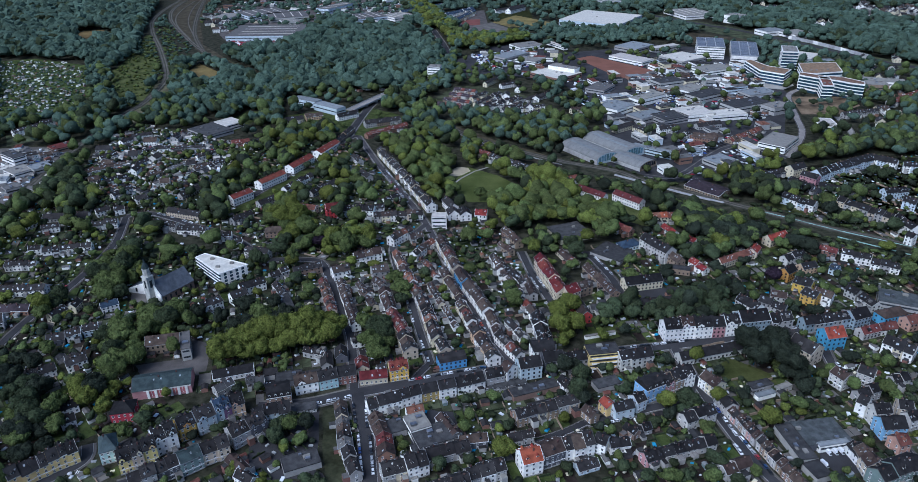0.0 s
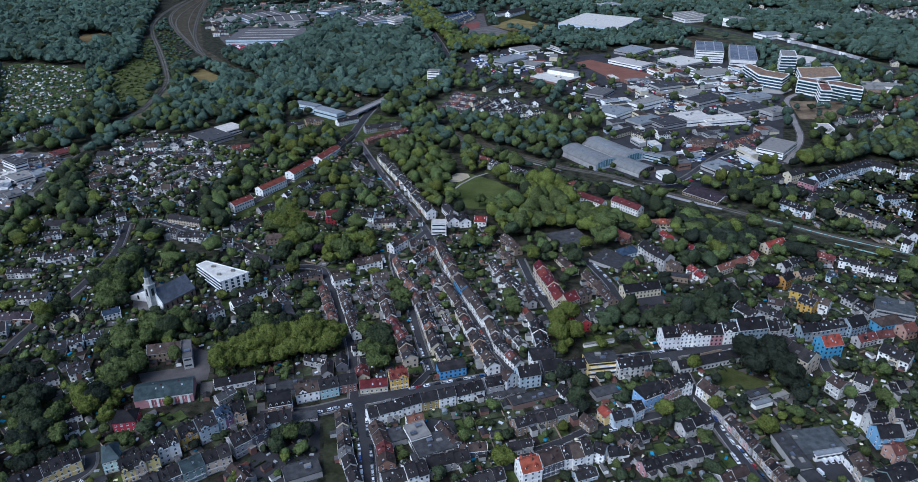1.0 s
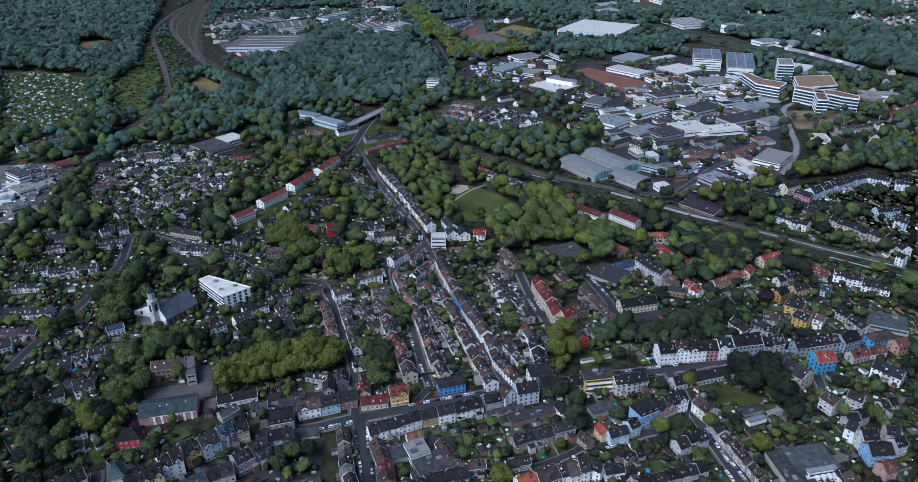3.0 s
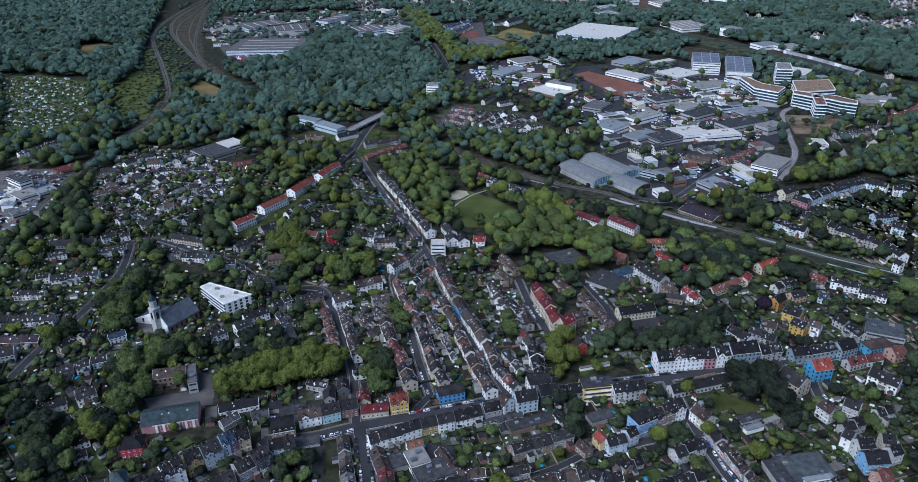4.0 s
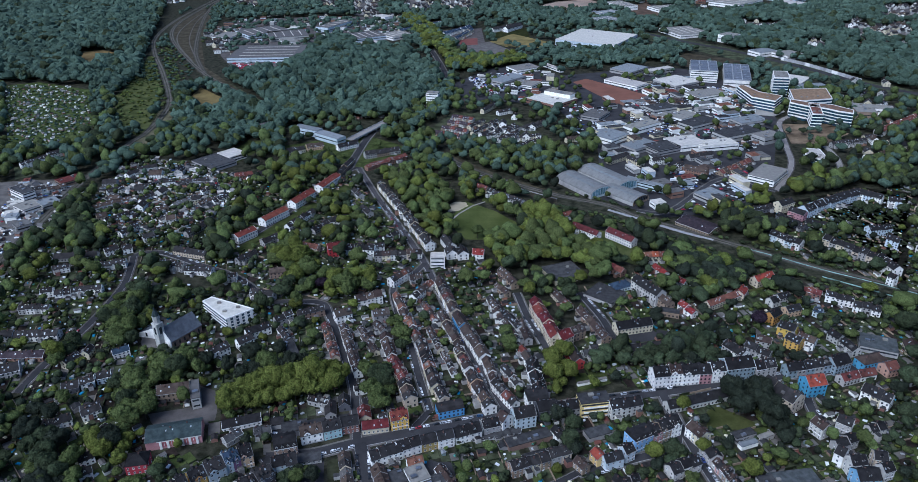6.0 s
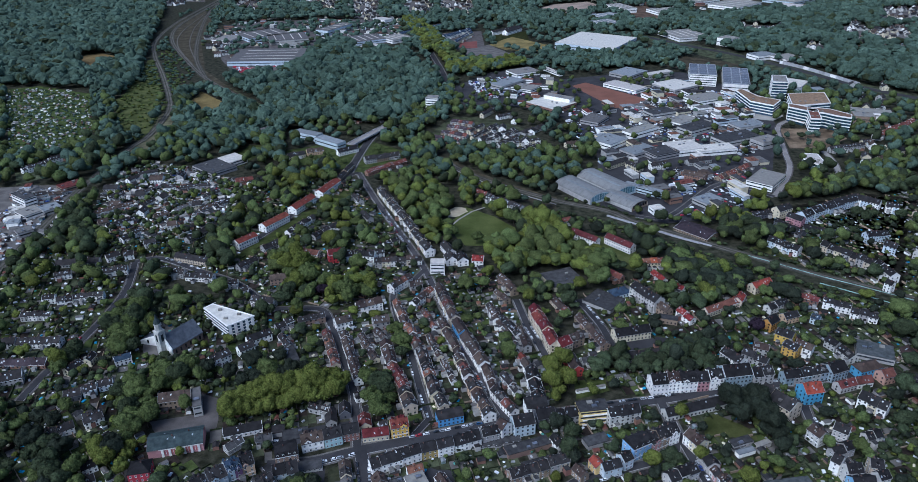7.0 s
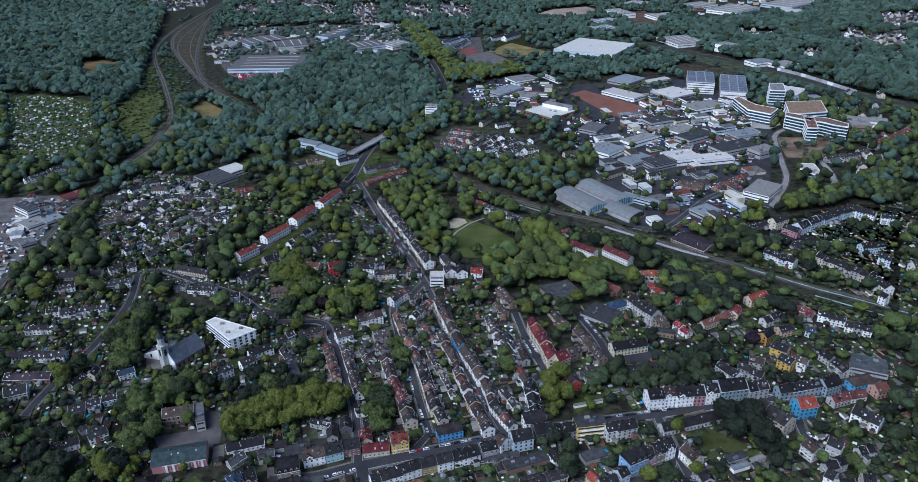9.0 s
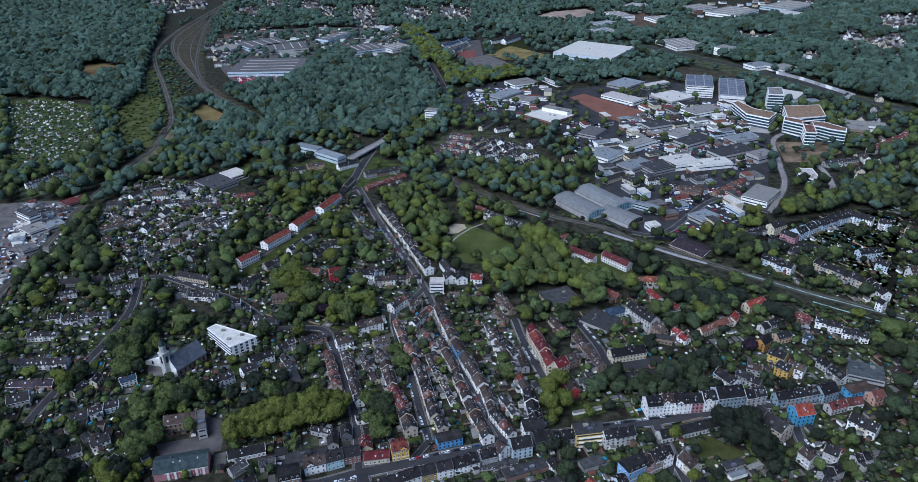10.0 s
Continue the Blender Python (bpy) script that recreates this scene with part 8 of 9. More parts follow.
far_houses([(947.7, 1691.7), (1077.0, 1752.1), (973.9, 1555.9), (893.8, 1560.2)], 19, 347, chance=0.42)
patch('village_ground', [(1149.4, 2002.0), (1266.7, 2012.2), (1131.0, 1777.4), (1037.0, 1783.1)], 'paving', 0.03, 'streets and yards of a distant village', 'ground', "soft")
far_houses([(1149.4, 2002.0), (1266.7, 2012.2), (1131.0, 1777.4), (1037.0, 1783.1)], 19, 348, chance=0.42)
patch('village_ground', [(696.3, 1811.0), (788.1, 1769.3), (755.8, 1689.6), (667.0, 1707.8)], 'paving', 0.03, 'streets and yards of a distant village', 'ground', "soft")
far_houses([(696.3, 1811.0), (788.1, 1769.3), (755.8, 1689.6), (667.0, 1707.8)], 19, 349, chance=0.42)
patch('village_ground', [(751.2, 1567.8), (799.8, 1576.7), (738.2, 1441.5), (711.9, 1462.7)], 'paving', 0.03, 'streets and yards of a distant village', 'ground', "soft")
far_houses([(751.2, 1567.8), (799.8, 1576.7), (738.2, 1441.5), (711.9, 1462.7)], 19, 350, chance=0.42)
patch('village_ground', [(-41.9, 2262.0), (61.4, 2151.2), (48.5, 1969.5), (-37.7, 1992.0)], 'paving', 0.03, 'streets and yards of a distant village', 'ground', "soft")
far_houses([(-41.9, 2262.0), (61.4, 2151.2), (48.5, 1969.5), (-37.7, 1992.0)], 19, 351, chance=0.42)
patch('building_site', [(458.9, 2066.5), (540.1, 2098.9), (538.1, 1843.0), (453.3, 1825.7)], 'earth', 0.05, 'brown bare building plot', 'ground')
hall(368.4, 1804.5, 0.451, 62.1, 60.3, 10, 'paleblue', 'metal')
hall(451.8, 2020.9, 0.350, 46.6, 87.9, 12, 'white', 'gravel')
hall(386.3, 1906.9, 0.530, 89.1, 52.2, 8, 'white', 'metal')
hall(532.1, 2173.2, 0.904, 76.8, 57.4, 10, 'white', 'gravel')
hall(558.9, 1980.8, 0.313, 72.7, 58.8, 8, 'white', 'gravel')
hall(695.5, 2135.7, 0.542, 108.3, 65.9, 9, 'white', 'gravel')
hall(777.7, 2066.2, 0.762, 133.3, 90.1, 9, 'white', 'gravel')
hall(908.8, 2008.4, 0.828, 84.0, 82.0, 9, 'white', 'whiteroof')
hall(971.8, 2151.6, 0.686, 155.4, 93.8, 9, 'paleblue', 'gravel')
hall(520.0, 1661.5, 0.292, 77.8, 89.2, 8, 'white', 'gravel')
hall(589.7, 1572.8, 0.704, 34.9, 32.0, 16, 'white', 'gravel')
hall(614.1, 1445.3, 0.404, 46.3, 32.4, 9, 'white', 'metal', units=1)
hall(656.4, 1423.0, 0.397, 46.1, 41.5, 8, 'white', 'gravel', units=1)
row(-128.0, 1698.6, -48.2, 1776.0, 16, 11.2, 12.0, 'cream', 'blueroof', seed=352)
row(-25.6, 1660.5, 36.1, 1742.9, 15, 11.2, 12.0, 'white', 'blueroof', seed=353)
row(117.1, 1703.4, 155.6, 1756.1, 1, 12.7, 13.3, 'white', 'slate', seed=354)
far_houses([(-598.2, 1968.7), (-689.1, 2364.9), (-324.3, 2396.5), (-242.1, 1988.0), (-324.7, 1911.4)], 26, 355, chance=0.55)
far_houses([(-242.1, 1988.0), (-240.2, 2298.3), (159.4, 2360.3), (134.0, 1964.0), (-109.6, 1859.8)], 26, 356, chance=0.45)
far_houses([(838.2, 1603.9), (970.9, 1794.4), (1297.8, 2066.0), (1015.7, 1509.5), (822.7, 1493.0)], 24, 357, chance=0.6)
far_houses([(578.9, 1781.7), (687.5, 1849.1), (929.0, 1796.9), (852.1, 1633.4), (661.8, 1584.2)], 24, 358, chance=0.25)
far_houses([(-1026.0, 2355.1), (-898.8, 2439.5), (-748.9, 2258.8), (-821.3, 2162.4)], 24, 359, chance=0.5)
far_houses([(466.3, 1788.4), (648.6, 2017.3), (713.9, 1927.0), (606.9, 1780.1)], 26, 360, chance=0.3)
far_houses([(751.5, 1428.8), (962.1, 1541.7), (676.5, 1042.6), (636.3, 1077.6)], 24, 361, chance=0.4)
far_houses([(507.8, 904.6), (641.8, 982.0), (556.1, 832.3), (484.0, 812.9)], 20, 362, chance=0.45)
far_houses([(-448.3, 818.5), (-429.2, 872.8), (-346.8, 847.7), (-268.3, 823.9), (-242.9, 754.6), (-286.3, 673.0), (-328.1, 674.0), (-376.1, 675.2)], 17, 363, chance=0.22)
far_houses([(-572.9, 1693.0), (-550.9, 1855.7), (-449.7, 1486.1), (-497.6, 1488.4)], 20, 364, chance=0.5)

# ---- yards ----
patch('lawn', [(32.5, 765.7), (74.3, 730.3), (109.1, 705.7), (103.5, 686.5), (69.1, 706.7), (28.9, 738.5)], 'grass', 0.04, 'grass before the row of white houses', 'lawn', "soft")
patch('estate_ground', [(-412.6, 741.2), (-424.3, 861.2), (-390.7, 888.1), (-328.7, 858.4), (-268.3, 823.9), (-239.8, 719.5), (-283.7, 665.5), (-325.2, 666.5), (-376.1, 675.2)], 'ground_mix', 0.02, 'gardens and paths of the small-house estate', 'ground', "soft")
patch('industrial_yard', [(-11.1, 1238.2), (64.1, 1352.4), (132.6, 1391.1), (187.1, 1297.9), (264.0, 1318.6), (349.2, 1365.4), (428.2, 1336.2), (480.3, 1239.7), (498.3, 1156.2), (474.5, 1017.9), (388.0, 815.6), (312.3, 705.5), (228.3, 691.4), (159.1, 709.4), (190.3, 914.6), (160.4, 1095.2), (91.4, 1133.9), (17.3, 1136.7)], 'asphalt', 0.03, 'grey asphalt yards between the halls', 'yard', "soft")
patch('industrial_yard', [(-479.6, 1487.5), (-564.3, 1731.0), (-563.6, 1902.1), (-362.1, 1937.5), (-135.0, 1923.7), (-116.4, 1632.2), (-281.8, 1619.6), (-335.8, 1396.4), (-416.1, 1363.5)], 'paving', 0.03, 'grey paved yard of the works', 'yard', "soft")
patch('storage_yard', [(-601.2, 806.4), (-490.8, 819.7), (-451.1, 802.3), (-454.9, 775.1), (-447.2, 669.4), (-432.7, 538.4)], 'paving', 0.03, 'grey storage yard with pale containers', 'yard', "soft")
huts([(-551.6, 727.5), (-507.0, 743.6), (-433.4, 613.8), (-426.2, 528.0)], 7, 365, chance=0.35)
car_lot([(-551.6, 727.5), (-507.0, 743.6), (-433.4, 613.8), (-426.2, 528.0)], 5.5, 366, chance=0.6)
patch('allotment_ground', [(-800.8, 1270.6), (-749.9, 1291.0), (-630.1, 1233.4), (-539.3, 1037.6), (-530.7, 937.4), (-592.8, 901.5)], 'grass', 0.03, 'green allotment gardens', 'garden', "soft")
car_lot([(19.9, 1295.6), (126.8, 1324.6), (119.8, 1191.0), (46.6, 1173.9)], 4.5, 367, chance=0.7)
car_lot([(-464.3, 1475.0), (-439.6, 1428.2), (-350.7, 1413.2), (-346.6, 1446.4)], 5, 368, chance=0.6)
patch('vehicle_yard', [(-446.2, 1439.7), (-353.2, 1424.3), (-330.1, 1369.9), (-367.0, 1341.2), (-416.1, 1363.5)], 'paving', 0.045, 'yard with rows of red parked vehicles', 'yard', "soft")
car_lot([(-433.0, 1417.0), (-366.6, 1408.5), (-350.0, 1370.8), (-370.7, 1356.4), (-410.1, 1373.5)], 4, 369, chance=0.8, paints='red red red red white')
patch('grass_bank', [(-562.5, 860.7), (-537.7, 883.0), (-520.7, 921.7), (-503.2, 901.2), (-511.2, 845.9), (-539.1, 821.1)], 'scrub', 0.045, 'grass before the white apartment houses', 'grass', "soft")
car_lot([(263.7, 819.2), (361.5, 838.0), (318.5, 722.2), (238.9, 707.4)], 4.5, 370, chance=0.45)
car_lot([(165.1, 1131.1), (240.7, 1092.2), (208.1, 967.8), (167.4, 915.4)], 5, 371, chance=0.35)
car_lot([(272.7, 1205.4), (456.0, 1198.0), (446.7, 959.9), (378.5, 883.9), (256.1, 966.2)], 5.5, 372, chance=0.45)
car_lot([(-535.9, 800.6), (-485.5, 809.3), (-438.3, 782.3), (-422.5, 661.5), (-453.9, 655.0)], 5.5, 373, chance=0.6)
car_lot([(-406.1, 741.0), (-414.9, 838.8), (-325.0, 847.1), (-272.5, 813.6), (-248.5, 728.2), (-286.3, 673.0), (-328.1, 674.0)], 7, 374, chance=0.35)
car_lot([(-291.0, 1677.9), (-132.0, 1876.3), (-117.3, 1646.6)], 7, 375, chance=0.3)
huts([(-793.2, 1257.1), (-742.7, 1277.1), (-683.6, 1261.4), (-611.1, 1191.6), (-546.6, 1053.7), (-541.2, 992.7), (-533.3, 942.8), (-566.6, 938.6), (-566.0, 908.0), (-595.6, 906.5)], 6, 376, chance=0.36, scale=0.55)
huts([(26.1, 815.5), (67.0, 804.0), (65.3, 780.1), (32.1, 788.9)], 8, 377, chance=0.6)
huts([(-168.9, 1073.0), (-108.5, 1087.7), (-105.6, 1054.3), (-156.7, 1046.4)], 9, 378, chance=0.6)
huts([(618.6, 1151.5), (676.5, 1042.6), (633.7, 967.8), (569.7, 1014.6)], 8, 379, chance=0.4)
huts([(272.7, 1205.4), (456.0, 1198.0), (446.7, 959.9), (378.5, 883.9), (256.1, 966.2)], 9, 380, chance=0.25)
huts([(-535.9, 800.6), (-485.5, 809.3), (-438.3, 782.3), (-422.5, 661.5), (-453.9, 655.0)], 6, 381, chance=0.5)
huts([(-412.6, 741.2), (-424.3, 861.2), (-393.4, 895.4), (-328.7, 858.4), (-268.3, 823.9), (-239.8, 719.5), (-283.7, 665.5), (-325.2, 666.5), (-376.1, 675.2)], 7, 382, chance=0.42, scale=0.9)
works([(247.4, 1227.6), (407.5, 1265.2), (465.6, 1197.6), (456.0, 1003.3), (385.3, 826.4), (299.8, 722.7), (238.9, 707.4), (166.9, 717.6), (198.0, 914.4)], 24, 383, chance=0.7)
works([(196.1, 1093.9), (293.4, 1126.2), (251.3, 912.7), (188.0, 902.1)], 24, 384, chance=0.6)
works([(19.6, 1281.6), (131.2, 1375.2), (187.1, 1297.9), (165.1, 1131.1), (101.2, 1141.0)], 24, 385, chance=0.6, turn=-0.2)
wood([(-542.9, 1662.3), (-553.7, 1868.7), (-132.6, 1889.9), (-115.7, 1624.9), (-279.0, 1605.2), (-348.0, 1455.5), (-438.6, 1448.3)], seed=386, step=10, size=0.8, chance=0.3, over=True, margin=2)
works([(-552.6, 1692.0), (-563.6, 1902.1), (-135.0, 1923.7), (-117.8, 1653.9), (-284.0, 1633.9), (-382.1, 1610.9), (-481.5, 1602.3)], 28, 387, chance=0.6, turn=0.1)
works([(-535.9, 800.6), (-485.5, 809.3), (-438.3, 782.3), (-422.5, 661.5), (-453.9, 655.0)], 20, 388, chance=0.4)
works([(214.2, 1840.2), (313.0, 2133.9), (511.0, 2276.9), (720.9, 2261.5), (589.5, 1817.5), (454.4, 1863.5)], 30, 389, chance=0.45, turn=0.2)
works([(648.6, 2017.3), (755.6, 2258.9), (1123.9, 2288.0), (967.2, 2014.1), (743.2, 1967.2)], 34, 390, chance=0.6, turn=0.2)

# ---- parked cars ----
for i in range(6):
    tagged(new("crossing_stripe", build(*boxes([(-206.8 + 1.1 * i, -206.8 + 1.1 * i + 0.55, 287.8 - 0.5 * i, 287.8 - 0.5 * i + 3.2, 0.78, 0.8)]), ["marking"])), "white painted zebra crossing stripe on the asphalt", "marking", kind="structure")
cars_along(-60.0, 343.0, -56.4, 320.9, 4, 1, 2.6)
cars_along(-54.5, 316.0, -49.5, 285.8, 6, 1, 2.6)
cars_along(-62.1, 343.0, -57.4, 320.9, 4, -1, 2.6)
cars_along(-55.8, 316.0, -50.2, 285.8, 6, -1, 2.6)
cars_along(149.0, 341.1, 153.6, 313.1, 6, 1, 2.6)
cars_along(155.1, 306.1, 159.1, 284.0, 6, -1, 2.6)
cars_along(74.3, 325.5, 108.9, 335.3, 9, 1, 2.6)
cars_along(75.8, 324.5, 105.0, 333.2, 7, -1, 2.6)
cars_along(136.0, 400.4, 156.8, 404.1, 5, 1, 2.6)
cars_along(161.4, 406.1, 203.9, 413.1, 9, 1, 2.6)
cars_along(-31.8, 363.4, 16.6, 376.4, 10, 1, 2.6)
cars_along(67.2, 388.2, 107.3, 395.5, 8, 1, 2.6)
cars_along(-94.5, 344.6, -67.3, 353.6, 5, -1, 2.6)
cars_along(-17.6, 384.5, -26.7, 418.4, 5, 1, 2.6)
cars_along(-30.7, 433.2, -37.5, 465.2, 4, 1, 2.6)
cars_along(-6.9, 509.9, 11.5, 448.0, 8, 1, 2.6)
cars_along(-11.9, 530.0, 6.6, 464.4, 8, -1, 2.6)
cars_along(12.7, 444.0, 25.7, 406.9, 6, -1, 2.6)
cars_along(-85.3, 741.5, -47.7, 645.5, 10, 1, 2.6)
cars_along(-81.3, 732.6, -47.7, 645.5, 10, -1, 2.6)
cars_along(56.6, 503.8, 64.9, 471.9, 5, -1, 2.6)
cars_along(56.6, 503.8, 64.9, 471.9, 5, 1, 2.6)
cars_along(-105.2, 502.2, -89.5, 457.8, 6, -1, 2.6)
cars_along(108.4, 532.8, 118.9, 497.9, 7, 1, 2.6)
cars_along(-291.5, 623.7, -243.8, 597.0, 6, 1, 2.6)
cars_along(-310.2, 445.7, -304.5, 487.5, 6, 1, 2.6)
cars_along(241.2, 380.4, 246.1, 345.1, 7, 1, 2.6)
cars_along(246.9, 339.7, 245.2, 304.9, 6, -1, 2.6)
cars_along(155.4, 310.7, 161.9, 283.1, 8, 1, 2.6)
cars_along(208.2, 413.7, 249.5, 420.2, 7, 1, 2.6)
cars_along(107.3, 395.5, 136.0, 400.4, 5, 1, 2.6)

# ---- gardens ----
garden([(330.0, 690.0), (393.8, 730.0), (436.1, 748.0), (471.6, 755.0), (510.0, 738.0), (400.0, 560.0), (408.0, 612.0), (372.4, 658.8)], 0.5, 397, shed=0.12, tree=0.3, bush=0.9, over=True)
garden([(-107.5, 516.7), (-23.1, 583.7), (30.3, 597.2), (58.3, 549.8), (73.4, 435.2), (67.8, 392.8), (-64.6, 360.9), (-78.0, 405.2)], -1.276, 391)
garden([(-63.6, 352.4), (66.4, 381.9), (137.6, 391.7), (152.7, 310.8), (156.0, 275.8), (-69.9, 278.7)], 0.245, 392, tree=0.45, bush=0.8)
garden([(-347.4, 402.8), (-263.5, 401.4), (-172.9, 345.7), (-121.7, 339.6), (-74.8, 309.2), (-69.3, 274.6), (-268.4, 277.1)], 0.76, 393, tree=0.5)
garden([(146.3, 394.8), (205.8, 407.4), (364.4, 430.2), (262.4, 270.5), (163.5, 271.7)], -1.296, 394, tree=0.8, bush=1.2, shed=0.2, lawn=0.3)
garden([(106.8, 538.1), (163.7, 570.2), (266.5, 568.0), (416.2, 511.4), (366.8, 433.9), (144.2, 401.6), (88.4, 423.7)], 0.245, 395, tree=0.5, shed=0.2)
garden([(-461.1, 583.5), (-306.7, 580.2), (-164.1, 533.0), (-106.8, 511.8), (-78.0, 405.2), (-123.0, 345.0), (-263.5, 401.4), (-347.4, 402.8)], 0.245, 396, tree=0.6, shed=0.15)
garden([(-272.5, 813.6), (-128.8, 830.5), (-23.2, 586.1), (-108.3, 521.7), (-164.1, 533.0), (-218.6, 602.7)], 1.131, 397, tree=0.6, shed=0.15)
garden([(-412.6, 741.2), (-424.3, 861.2), (-393.4, 895.4), (-328.7, 858.4), (-268.3, 823.9), (-239.8, 719.5), (-281.1, 658.1), (-322.2, 659.1), (-369.3, 660.2)], 0.994, 398, tree=0.2, shed=0.5, over=True)
garden([(342.8, 704.7), (580.4, 789.5), (422.6, 521.3), (322.9, 578.6), (307.0, 616.8)], 0.245, 399, tree=0.6, shed=0.15)
garden([(-496.4, 648.9), (-375.2, 660.3), (-322.2, 659.1), (-246.1, 719.7), (-206.3, 578.1), (-306.7, 580.2), (-455.7, 583.4)], 0.245, 400, tree=0.6, shed=0.2)

# ---- trees near ----
tree_at(243.1, 482.7, 1.25, 'leaf_copper')
tree_at(-119.3, 547.3, 1.2, 'leaf_copper')
tree_at(-238.7, 521.3, 1.6, 'leaf_mid')
tree_at(-223.4, 535.5, 1.2, 'leaf_dark')
tree_at(-267.9, 486.1, 1.5, 'leaf_mid')
tree_at(-255.0, 501.5, 0.9, 'leaf_mid')
tree_at(-219.5, 430.6, 1.55, 'leaf_mid')
tree_at(-201.8, 441.9, 1.1, 'leaf_mid')
tree_at(-227.6, 407.5, 1.4, 'leaf_mid')
tree_at(-135.4, 451.2, 1.3, 'leaf_deep')
tree_at(-154.7, 446.2, 1.35, 'leaf_deep')
tree_at(-167.8, 426.8, 1.2, 'leaf_deep')
tree_at(-186.3, 434.3, 1.15, 'leaf_deep')
tree_at(-135.2, 519.1, 1.0, 'leaf_mid')
tree_at(-100.9, 545.9, 1.2, 'leaf_mid')
tree_at(61.6, 689.6, 1.5, 'leaf_mid')
tree_at(62.4, 532.3, 1.25, 'leaf_light')
tree_at(133.9, 488.0, 1.1, 'leaf_mid')
tree_at(121.5, 336.0, 0.9, 'leaf_light')
for x, y, s in ((-231.0, 880.0, 0.9), (-206.0, 878.0, 0.8), (-190.0, 896.0, 0.6), (-172.0, 904.0, 0.8), (-166.0, 886.0, 0.8), (-146.0, 880.0, 0.7), (-104.0, 918.0, 0.8), (-180.0, 874.0, 0.9)):
    tree_at(x, y, s, 'leaf_mid')
for x, y, s in ((431.4, 697.0, 0.9), (434.0, 686.0, 1.0), (409.0, 657.9, 0.8), (450.0, 698.6, 0.7), (441.0, 692.0, 0.8), (457.2, 684.5, 0.7), (474.7, 689.9, 0.8)):
    tree_at(x, y, s, 'leaf_dark')
for x, y, s in ((-46.5, 480.5, 0.7), (-43.2, 470.6, 0.85), (-40.8, 459.9, 0.75), (-49.9, 491.1, 0.55)):
    tree_at(x, y, s, 'leaf_mid')
tree_at(-301.4, 444.0, 1.2, 'leaf_light')
tree_at(-221.7, 430.3, 1.3, 'leaf_light')
tree_at(-222.9, 341.6, 1.25, 'leaf_light')
tree_at(23.1, 297.4, 1.1, 'leaf_light')
tree_at(21.0, 646.7, 1.0, 'leaf_mid')
tree_at(176.2, 319.9, 0.9, 'leaf_light')
tree_at(152.4, 380.7, 0.9, 'leaf_light')
tree_at(153.6, 340.9, 0.9, 'leaf_light')
tree_at(-119.8, 288.8, 0.6, 'leaf_light')
grove([(72.3, 564.1), (111.5, 569.1), (106.0, 520.2), (85.8, 530.9), (71.8, 536.5)], seed=401, step=10, chance=0.8)
grove([(153.8, 336.2), (138.5, 331.2), (112.0, 321.4), (104.1, 302.4), (129.3, 311.4), (144.3, 297.4)], seed=402, step=11, chance=0.5, size=0.7)
for i in range(9):
    px_, py_ = -157.0 + 8.7 * i, 385.0 + 2.6 * i
    for k in range(2):
        tree_at(px_ + 2.5 * k, py_ + 12.0 * k - 1.0, 1.55 if k else 1.4, "leaf_light", random.Random(i * 2 + k))
grove([(-168.0, 420.0), (-150.0, 430.0), (-118.0, 440.0), (-112.0, 432.0), (-150.0, 418.0)], seed=403, step=9, size=1.1, leaf='leaf_deep leaf_deep leaf_mid')
grove([(-286.0, 359.2), (-270.1, 370.7), (-238.5, 336.6), (-220.6, 306.8), (-236.3, 293.6), (-249.1, 293.7)], seed=404, step=11, size=1.15, leaf='leaf_deep leaf_dark leaf_mid')
grove([(-241.1, 364.3), (-217.7, 369.9), (-202.7, 346.8), (-209.5, 325.9), (-228.0, 336.4)], seed=405, step=10, size=1.2, leaf='leaf_mid leaf_deep leaf_light')
grove([(-296.7, 513.2), (-267.6, 517.6), (-244.4, 470.9), (-253.1, 454.4), (-282.0, 480.3)], seed=406, step=10, size=1.2)
grove([(-232.1, 434.3), (-208.8, 439.3), (-193.9, 445.3), (-186.4, 422.4), (-219.3, 412.2)], seed=407, step=9, size=1.1)
grove([(-323.0, 472.4), (-296.0, 471.9), (-288.0, 455.0), (-293.5, 431.6), (-310.0, 447.3)], seed=408, step=10)
grove([(-303.3, 389.9), (-270.9, 402.7), (-270.1, 370.7), (-292.6, 371.1)], seed=409, step=12, leaf='leaf_deep leaf_mid')
grove([(-252.5, 423.5), (-223.5, 423.0), (-206.5, 369.7), (-225.2, 370.0)], seed=410, step=10, size=1.1)
grove([(-180.7, 506.1), (-166.7, 525.7), (-136.0, 568.5), (-119.9, 535.1), (-136.5, 520.0)], seed=411, step=11)
grove([(-177.9, 616.4), (-145.3, 618.3), (-127.7, 580.1), (-141.8, 546.2), (-161.3, 566.8)], seed=412, step=9, leaf='leaf_mid leaf_light', size=1.2)
grove([(-120.8, 570.5), (-80.2, 576.7), (-71.8, 544.8), (-103.6, 524.4), (-123.3, 554.6)], seed=413, step=9, leaf='leaf_mid leaf_light', size=1.0)
grove([(-53.2, 498.9), (-39.5, 503.4), (-33.6, 434.7), (-39.8, 434.8)], seed=414, step=8)
grove([(-67.5, 420.4), (-48.2, 435.0), (-44.4, 385.8), (-55.2, 379.7)], seed=415, step=8)
